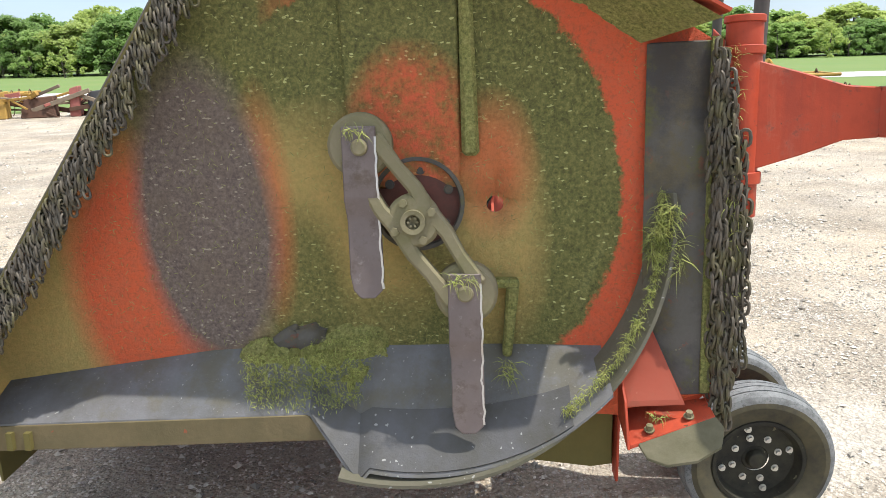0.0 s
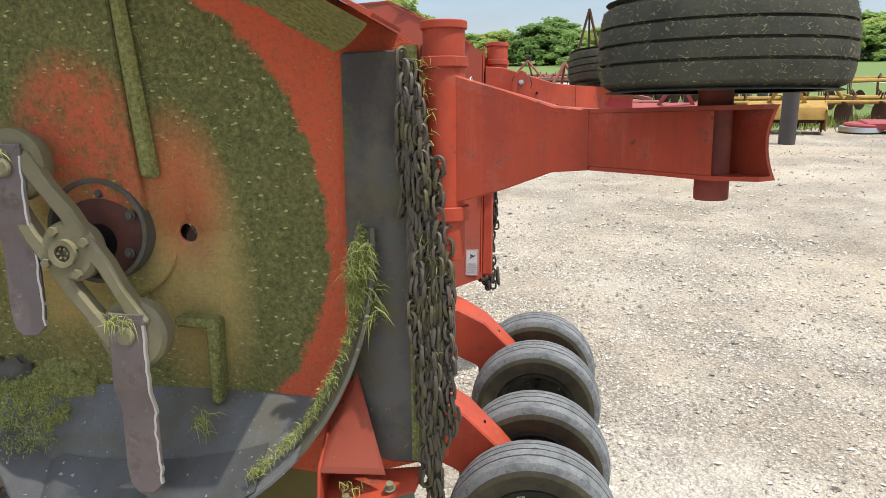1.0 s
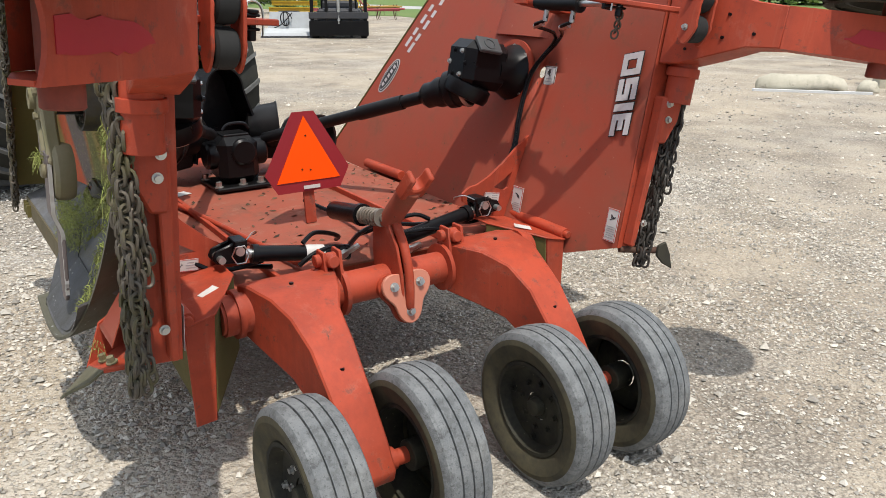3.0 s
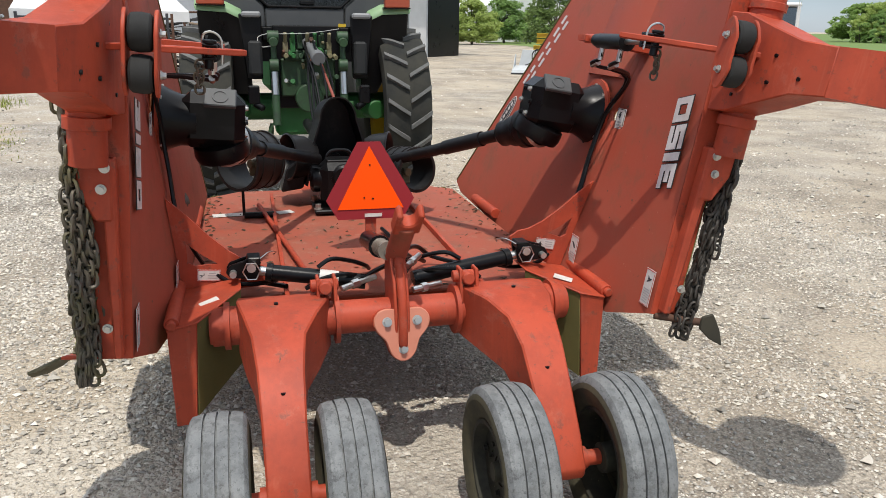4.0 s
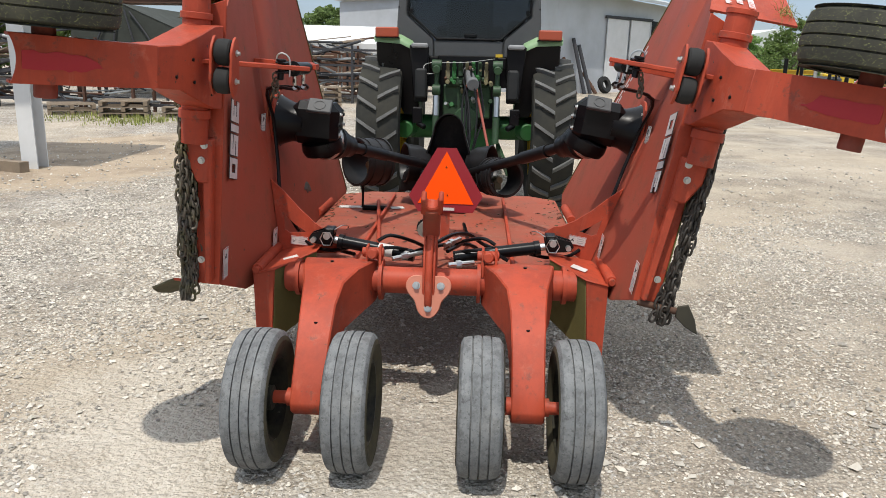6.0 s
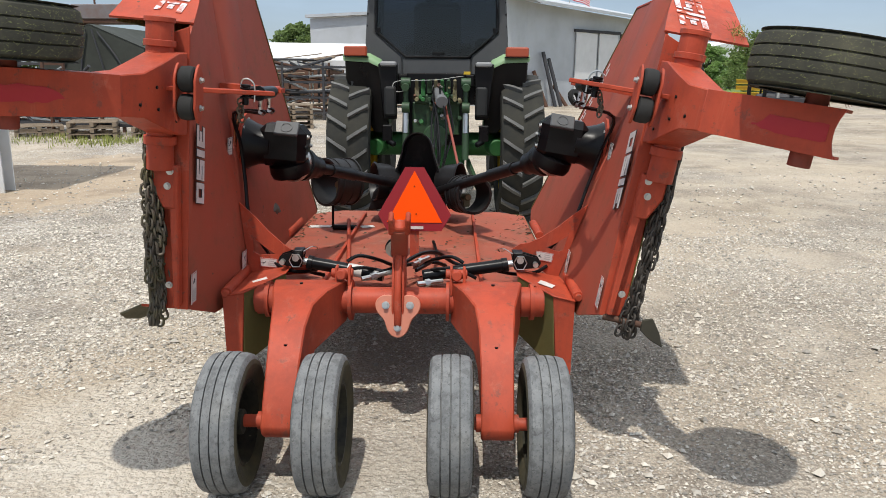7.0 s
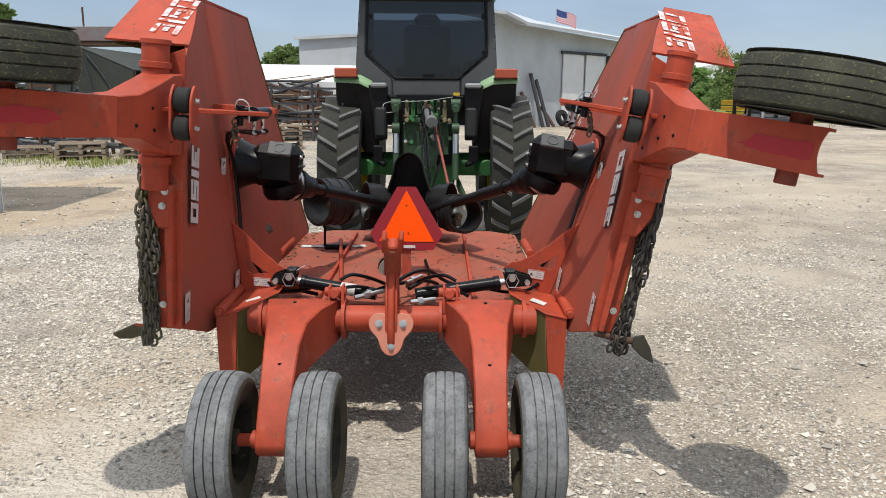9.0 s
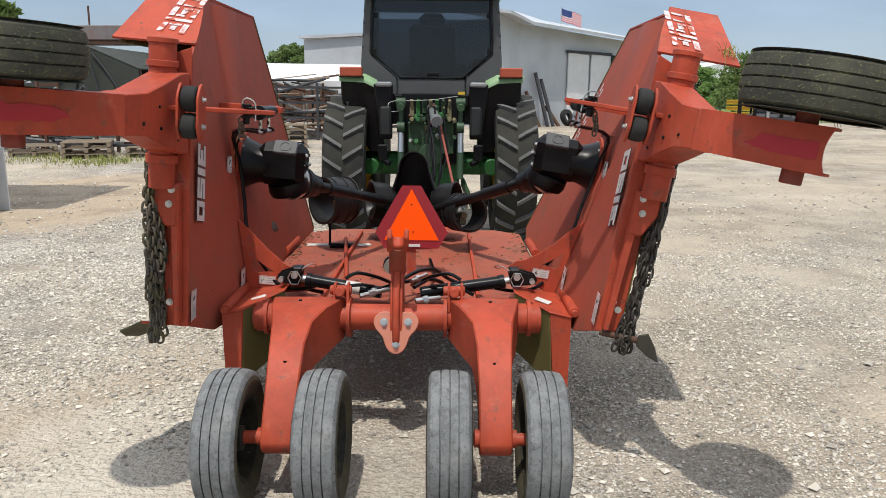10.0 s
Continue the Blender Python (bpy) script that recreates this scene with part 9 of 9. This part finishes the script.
def pallet(m, n, label):
    th = thing("pallet_stack", m, label, "pallet", "pallets")
    for q in range(n):
        z = q * 0.14
        for y in (-0.5, 0, 0.5):
            bm = bmesh.new()
            box(bm, (0, y, z + 0.05), (1.2, 0.09, 0.09))
            part("bearer", bm, WOOD, th)
        for x in np.linspace(-0.55, 0.55, 7):
            bm = bmesh.new()
            box(bm, (x, 0, z + 0.105), (0.10, 1.1, 0.02))
            part("slat", bm, WOOD, th)


for x, y, a, L, h, sd in ((-15.6, -9.3, 75, 4.6, 1.4, 1), (-16.6, -12.4, 80, 4.0, 1.9, 2), (-17.5, -6.2, 70, 3.0, 1.5, 3), (-22.0, -4.8, 85, 4.2, 1.9, 4), (-20.5, -8.2, 78, 3.6, 1.7, 5), (-17, -15.0, 82, 4, 1.9, 6), (-27, -3.2, 80, 4, 1.8, 7)):
    scrap_rack(pose(x, y, 0, 0, 0, a), L, h, sd, "rusty rack heaped with pipes and scrap iron")
for x, y, n, a in ((-14.4, -8.6, 3, 20), (-14.9, -7.2, 2, 12), (-18.2, -4.5, 5, 15), (-14.8, -10.2, 2, 30)):
    pallet(pose(x, y, 0, 0, 0, a), n, "stack of grey wooden pallets on the yard")
# lean-to roof and the box on top of it
TARP = worn("dark_green_tarp", (0.040, 0.044, 0.036), (0.022, 0.024, 0.020), 0.6, 0.8, big=1.5, small=12)
lean = thing("open_shelter", pose(0, 0, 0), "open shelter with a gabled dark green tarpaulin roof", "shelter")
RY, EY = -11.6, 1.75
for s in (-1, 1):
    bm = bmesh.new()
    slab(bm, [(-21.0, RY, 3.02), (-27.0, RY, 3.02), (-27.0, RY + s * EY, 2.28), (-21.0, RY + s * EY, 2.28)], (0, 0, 0.03))
    part("roof_sheet", bm, TARP, lean)
    for x in np.linspace(-21.1, -26.9, 5):
        bm = bmesh.new()
        sweep(bm, [(x, RY, 2.97), (x, RY + s * EY * 0.55, 2.60), (x, RY + s * EY, 2.25)], 0.035, 6, 2)
        part("rafter", bm, DARK, lean)
        bm = bmesh.new()
        cyl(bm, (x, RY + s * EY, 0), (x, RY + s * EY, 2.27), 0.04, seg=8)
        part("post", bm, RUST, lean)
    for f in (0.35, 0.75):
        bm = bmesh.new()
        cyl(bm, (-21.0, RY + s * EY * f, 2.95 - 0.74 * f), (-27.0, RY + s * EY * f, 2.95 - 0.74 * f), 0.03, seg=6)
        part("purlin", bm, DARK, lean)
# added dark sheet standing for the shade under the roof
bm = bmesh.new()
slab(bm, [(-26.85, RY - EY, 0), (-26.85, RY + EY, 0), (-26.85, RY + EY, 2.25), (-26.85, RY, 2.97), (-26.85, RY - EY, 2.25)], (-0.04, 0, 0))
part("shade_sheet", bm, TARP, lean)
bm = bmesh.new()
slab(bm, [(-20.95, RY - EY, 1.25), (-20.95, RY + EY, 1.45), (-20.98, RY + EY, 2.26), (-21.0, RY, 3.0), (-20.98, RY - EY, 2.26)], (-0.03, 0, 0))
part("front_sheet", bm, TARP, lean, "dark green tarpaulin hung across the gable")
for f in (-0.6, -0.2, 0.25, 0.65):
    bm = bmesh.new()
    sweep(bm, [(-20.92, RY + EY * f * 0.25, 2.92 - 0.2 * abs(f)), (-20.90, RY + EY * f * 0.7, 2.1), (-20.92, RY + EY * f, 1.45)], 0.03, 6, 3)
    part("rib", bm, DARK, lean)
cont = thing("trailer_body", pose(-27.0, -12.6, 2.95, 0, 0, 85), "rusty grey trailer body raised behind the shelter", "trailer body")
bm = bmesh.new()
box(bm, (-0.4, 0, 0.85), (3.4, 1.6, 0.55))
part("box", bm, worn("grey_rusty_steel", (0.17, 0.17, 0.18), (0.16, 0.08, 0.05), 0.8, 0.7, big=1.5), cont, soft=0.02)
bm = bmesh.new()
box(bm, (-2.0, 0.0, -1.22), (0.2, 1.4, 3.44))
box(bm, (2.0, 0.0, -1.22), (0.2, 1.4, 3.44))
box(bm, (-0.2, 0, 0.50), (4.3, 1.5, 0.12))
cyl(bm, (-1.9, 0.6, 0.5), (-1.9, 0.6, 2.0), 0.04, seg=8)
part("support", bm, RUST, cont)
wall = thing("rusty_container", pose(-38, -9.5, 0, 0, 0, 80), "low rust-red container behind the canopy", "container")
bm = bmesh.new()
box(bm, (0, 0, 1.5), (7, 2.4, 3.0))
part("container_box", bm, RUST, wall, soft=0.03)

# white steel column, timber at its foot; unseen roof added for its shadow
col = thing("carport", pose(0, 0, 0), "white steel column under an unseen roof added for its shadow", "carport")
bm = bmesh.new()
slab(bm, [(-6.05, -6.02, 0), (-5.78, -6.02, 0), (-5.78, -5.80, 0), (-5.80, -5.80, 0), (-5.80, -6.0, 0), (-6.03, -6.0, 0), (-6.03, -5.80, 0), (-6.05, -5.80, 0)], (0, 0, 4.4))
part("column", bm, CANVAS, col, "white perforated steel column")
# roof out of view, placed to shade a band of the yard
bm = bmesh.new()
slab(bm, [(-6.9, -14, 4.4), (-4.3, -14, 4.4), (-4.3, -5.6, 4.4), (-6.9, -5.6, 4.4)], (0, 0, 0.12))
part("roof", bm, METAL, col)
# unseen columns under the added roof
for x, y in ((-5.9, -12.5), (-5.9, -9.2)):
    bm = bmesh.new()
    box(bm, (x, y, 2.2), (0.2, 0.2, 4.4))
    part("column", bm, CANVAS, col)
bm = bmesh.new()
box(bm, (0, 0, 0.07), (1.6, 0.14, 0.14))
tb = tagged(new("timber", mesh_of("timber", bm, WOOD)), "weathered timber lying beside the white column", "timber")
tb.matrix_world = pose(-5.75, -6.55, 0, 0, 0, 70)
# machines across the yard
yl = thing("loader", pose(-30, 15.5, 0, 0, 0, -20), "small yellow loader parked across the yard", "loader")
bm = bmesh.new()
box(bm, (0, 0, 0.9), (2.2, 1.2, 0.8))
box(bm, (-0.3, 0, 1.7), (1.0, 1.0, 0.9))
part("loader_body", bm, YELLOW, yl, soft=0.06)
for x in (-0.7, 0.7):
    for y in (-0.65, 0.65):
        bm = bmesh.new()
        cyl(bm, (x, y - 0.15, 0.4), (x, y + 0.15, 0.4), 0.4, seg=20)
        part("wheel", bm, RUBBER_NEW, yl)
# black fork truck facing the yard
trk = thing("fork_truck", pose(-21.5, 11.0, 0, 0, 0, 61), "black fork truck with a bare mast facing the yard", "fork truck")
bm = bmesh.new()
box(bm, (0, 0.9, 0.62), (1.5, 1.7, 0.75))
box(bm, (0, 1.5, 0.95), (1.3, 0.6, 0.6))
part("truck_body", bm, DARK, trk, soft=0.08)
for x in (-0.42, 0.42):
    bm = bmesh.new()
    box(bm, (x, 0, 1.3), (0.10, 0.14, 2.5))
    part("mast_post", bm, BLACK, trk, soft=0.01)
for x in (-0.92, 0.92):
    bm = bmesh.new()
    box(bm, (x, 0.02, 0.95), (0.12, 0.10, 1.7))
    part("side_post", bm, BLACK, trk, soft=0.01)
for z, h in ((0.35, 0.5), (0.78, 0.22), (2.3, 0.1)):
    bm = bmesh.new()
    box(bm, (0, -0.04, z), (2.05 if z < 1 else 0.95, 0.07, h))
    part("carriage_plate", bm, DARK if z > 0.5 else BLACK, trk, soft=0.01)
bm = bmesh.new()
cyl(bm, (0, -0.02, 0.5), (0, 0.0, 2.0), 0.06, seg=14)
part("lift_cylinder", bm, ZINC, trk)
for x in (-0.85, 0.85):
    for y in (0.35, 1.65):
        bm = bmesh.new()
        lathe(bm, [(0.12, -0.10), (0.30, -0.13), (0.36, -0.09), (0.36, 0.09), (0.30, 0.13), (0.12, 0.10)], (x, y, 0.36), (1, 0, 0), 24)
        part("wheel", bm, RUBBER_NEW, trk)
for x in (-0.6, 0.6):
    for y in (0.3, 1.4):
        bm = bmesh.new()
        cyl(bm, (x, y, 0.95), (x * 0.9, y, 2.1), 0.035, seg=8)
        part("guard_post", bm, BLACK, trk)
bm = bmesh.new()
for k in range(6):
    box(bm, (0, 0.3 + 0.22 * k, 2.12), (1.15, 0.05, 0.05))
for x in (-0.56, 0.56):
    box(bm, (x, 0.85, 2.12), (0.05, 1.15, 0.05))
part("overhead_guard", bm, BLACK, trk)
# pale blade attachment lying beside it
PALE = worn("pale_grey_paint", (0.50, 0.52, 0.53), (0.36, 0.37, 0.37), 0.7, 0.55, big=3, small=40)
bl = thing("blade_attachment", pose(-23.2, 9.9, 0, 0, 0, 61), "pale grey box blade attachment with a coiled hose", "blade attachment")
bm = bmesh.new()
slab(bm, [(-0.85, 0.12, 0.1), (0.95, 0.12, 0.1), (0.95, 0.20, 0.86), (-0.70, 0.20, 0.86)], (0, 0.05, 0))
part("back_plate", bm, PALE, bl, soft=0.008)
bm = bmesh.new()
slab(bm, [(-0.98, -0.45, 0.04), (-0.98, -0.40, 0.16), (-0.98, 0.12, 0.30), (-0.98, 0.12, 0.06)], (1.96, 0, 0))
part("floor_plate", bm, PALE, bl, soft=0.01)
bm = bmesh.new()
box(bm, (0, -0.44, 0.03), (1.98, 0.08, 0.06))
part("cutting_edge", bm, DARK, bl)
for x in (-0.95, 0.95):
    bm = bmesh.new()
    slab(bm, [(x, -0.42, 0.05), (x, 0.2, 0.05), (x, 0.2, 0.7), (x, 0.05, 0.7)], (0.02, 0, 0))
    part("side_plate", bm, PALE, bl)
bm = bmesh.new()
sweep(bm, [(-0.15 + 0.22 * math.cos(a) * (1 - 0.03 * k), 0.05, 0.62 + 0.24 * math.sin(a)) for k, a in enumerate(np.linspace(0, 12.0, 30))], 0.018, 6, 2)
sweep(bm, [(-0.55, 0.0, 0.32), (-0.35, 0.0, 0.40), (-0.10, 0.02, 0.62), (0.10, 0.05, 0.84)], 0.018, 6, 3)
part("hose_coil", bm, BLACK, bl, "black hydraulic hose coil")
# yellow beams and drums further back
for k, (dx, z, L2) in enumerate(((0.0, 0.35, 3.2), (0.1, 0.75, 3.0), (-0.1, 1.15, 2.6))):
    bm = bmesh.new()
    for zz, hh, ww in ((0, 0.05, 0.3), (0.24, 0.05, 0.3), (0.12, 0.24, 0.06)):
        box(bm, (dx, 0, z - 0.12 + zz), (L2, ww, hh))
    if k == 0:
        for x in (-1.1, 1.1):
            box(bm, (x, 0, 0.10), (0.2, 0.6, 0.25))
    ob = tagged(new("steel_beam", mesh_of("steel_beam", bm, YELLOW)), "yellow painted steel beam in a stack", "beam", "stacked beams")
    ob.matrix_world = pose(-46.0, 20.0, 0, 0, 0, 61)
implement("field_cultivator", pose(-36, 19.5, 0, 0, 0, 80), 5.0, 1.5, RED_MACHINE, "red and yellow cultivator parked far across the yard", 14, 0, 0.6, seed=12)
implement("field_cultivator", pose(-42, 23.0, 0, 0, 0, 70), 5.0, 1.5, YELLOW_RUST, "rusty yellow cultivator parked far across the yard", 14, 0, 0.6, seed=13)
for k in range(3):
    bm = bmesh.new()
    lathe(bm, [(0.25, -0.1), (0.45, -0.12), (0.5, 0), (0.45, 0.12), (0.25, 0.1)], (0, 0, 0.12 + 0.24 * k), (0, 0, 1), 28, closed=True)
    ob = tagged(new("loose_tyre", mesh_of("loose_tyre", bm, RUBBER_NEW)), "black tyre in a stack on gravel", "tyre", "stacked tyres")
    ob.matrix_world = pose(-29.5, 12.6, 0)
far = thing("far_building", pose(-85, 33, 0, 0, 0, 15), "long pale building far beyond the yard", "building")
bm = bmesh.new()
slab(bm, [(0, -7, 0), (0, 7, 0), (0, 7, 4.0), (0, 0, 5.4), (0, -7, 4.0)], (-20, 0, 0))
part("wall", bm, CANVAS, far)

bk = thing("backhoe", pose(-18.0, 15.6, 0, 0, 0, -38), "old tan and white backhoe with a glazed cab", "backhoe")
bm = bmesh.new()
box(bm, (0, 0, 0.95), (2.6, 1.1, 0.7))
part("chassis", bm, YELLOW_RUST, bk, soft=0.05)
bm = bmesh.new()
box(bm, (-0.1, 0, 2.42), (1.5, 1.5, 0.12))
part("cab_roof", bm, CANVAS, bk, soft=0.04)
for x in (-0.75, 0.0, 0.6):
    for y in (-0.68, 0.68):
        bm = bmesh.new()
        box(bm, (x, y, 1.85), (0.09, 0.09, 1.1))
        part("cab_post", bm, CANVAS, bk)
bm = bmesh.new()
box(bm, (-0.1, 0, 1.45), (1.35, 1.36, 0.35))
part("cab_base", bm, YELLOW_RUST, bk, soft=0.03)
bm = bmesh.new()
slab(bm, [(0.62, -0.62, 1.62), (0.62, 0.62, 1.62), (0.62, 0.62, 2.36), (0.62, -0.62, 2.36)], (0.01, 0, 0))
part("window", bm, GLASS, bk).visible_shadow = False
for y in (-0.3, 0.3):
    bm = bmesh.new()
    box(bm, (1.32, y, 1.22), (0.05, 0.24, 0.16))
    part("headlamp", bm, STEEL, bk, soft=0.02)
for x, r in ((-0.8, 0.62), (1.0, 0.42)):
    for y in (-0.72, 0.72):
        bm = bmesh.new()
        lathe(bm, [(r * 0.5, -0.15), (r * 0.95, -0.17), (r, -0.08), (r, 0.08), (r * 0.95, 0.17), (r * 0.5, 0.15)], (x, y, r), (0, 1, 0), 28, closed=True)
        wl2 = part("wheel", bm, RUBBER_NEW, bk)
        bm = bmesh.new()
        cyl(bm, (x, y - 0.05, r), (x, y + 0.05, r), r * 0.5, seg=20)
        part("rim", bm, YELLOW_RUST, wl2)
implement("tool_bar", pose(-5.2, 20.8, 0, 0, 0, -14), 3.4, 1.2, YELLOW, "yellow tool bar implement parked behind the blocks", 8, 0, 0.0, 0.95, seed=21)


# junk and machines beyond the block wall
pile = thing("scrap_beams", pose(0, 0, 0), "heap of rusty red and grey iron beams on the verge", "scrap iron")
for a, b, w, mt in (((-1.0, 14.75, 0.06), (1.6, 15.3, 0.10), 0.11, RUST), ((-0.75, 14.7, 0.45), (0.15, 14.9, 0.10), 0.10, WOOD), ((-0.2, 14.75, 0.06), (0.55, 15.0, 0.62), 0.08, PINK_RUST), ((-0.9, 14.9, 0.20), (0.9, 15.1, 0.24), 0.09, PINK_RUST), ((0.1, 14.8, 0.07), (1.5, 14.9, 0.09), 0.14, PINK_RUST), ((0.3, 15.0, 0.5), (1.4, 15.3, 0.16), 0.07, RUST)):
    a, b = Vector(a), Vector(b)
    bm = bmesh.new()
    q = (b - a).to_track_quat("X", "Z").to_matrix()
    L = (b - a).length
    for off, sx in ((0.0, 0.2), (w / 2, 1.0), (-w / 2, 1.0)):
        box(bm, (a + b) / 2 + q @ Vector((0, 0, off)), (L, w * (0.15 if sx < 1 else 0.9), w if sx < 1 else 0.014), q)
    part("beam", bm, mt, pile, soft=0.003)
rack = thing("tooth_harrow", pose(-0.2, 17.6, 0, 0, 0, 12), "dark spike-tooth harrow section standing on edge", "farm implement", "parked farm implements")
for z in (0.06, 0.62):
    bm = bmesh.new()
    box(bm, (0, 0, z), (2.6, 0.05, 0.05))
    part("frame_bar", bm, RUST, rack, soft=0.004)
for k in range(11):
    bm = bmesh.new()
    cyl(bm, (-1.2 + 0.24 * k, 0, 0.0), (-1.17 + 0.24 * k, 0.02, 0.80), 0.016, seg=6)
    part("spike", bm, DARK, rack)
implement("disc_harrow", pose(-3.4, 27.0, 0, 0, 0, 12), 4.6, 2.2, RUST, "rusty disc harrow with gangs of dished discs", 10, 18, 0.5, 0.75, seed=31)
implement("field_cultivator", pose(0.8, 26.0, 0, 0, 0, -8), 5.0, 2.2, PINK_RUST, "wide cultivator with a faded red frame on the verge", 26, 8, 0.6, 0.8, seed=32)
implement("disc_harrow", pose(5.2, 24.5, 0, 0, 0, 5), 5.0, 2.0, RUST, "rusty disc harrow with bent frame on the verge", 14, 16, 0.8, 0.7, seed=33)
implement("hay_rake", pose(9.0, 20.5, 0, 0, 0, -6), 4.4, 1.6, YELLOW_RUST, "rusty yellow hay rake on the verge", 18, 6, 0.7, 0.75, seed=34)
hop = thing("seed_drill", pose(-1.6, 27.6, 0, 0, 0, 8), "faded red seed drill with a long hopper", "seed drill")
bm = bmesh.new()
slab(bm, [(-1.3, -0.32, 1.25), (-1.3, 0.32, 1.25), (-1.3, 0.12, 0.72), (-1.3, -0.12, 0.72)], (2.6, 0, 0))
part("hopper", bm, RED_MACHINE, hop, soft=0.02)
bm = bmesh.new()
slab(bm, [(-1.33, -0.34, 1.25), (-1.33, 0.34, 1.25), (-1.33, 0.30, 1.33), (-1.33, -0.30, 1.33)], (2.66, 0, 0))
part("lid", bm, RED_MACHINE, hop, soft=0.01)
for e in (-1, 1):
    bm = bmesh.new()
    lathe(bm, [(0.38, -0.05), (0.40, 0.0), (0.38, 0.05), (0.34, 0.04), (0.34, -0.04)], (e * 1.45, 0, 0.40), (1, 0, 0), 28, closed=True)
    for k in range(8):
        a = math.tau * k / 8
        cyl(bm, (e * 1.45, 0, 0.40), (e * 1.45, 0.35 * math.cos(a), 0.40 + 0.35 * math.sin(a)), 0.012, seg=6)
    part("wheel", bm, RUST, hop)
bm = bmesh.new()
cyl(bm, (-1.5, 0, 0.40), (1.5, 0, 0.40), 0.035, seg=10)
for e in (-0.9, 0.0, 0.9):
    box(bm, (e, 0, 0.56), (0.07, 0.1, 0.36))
part("axle", bm, RUST, hop)
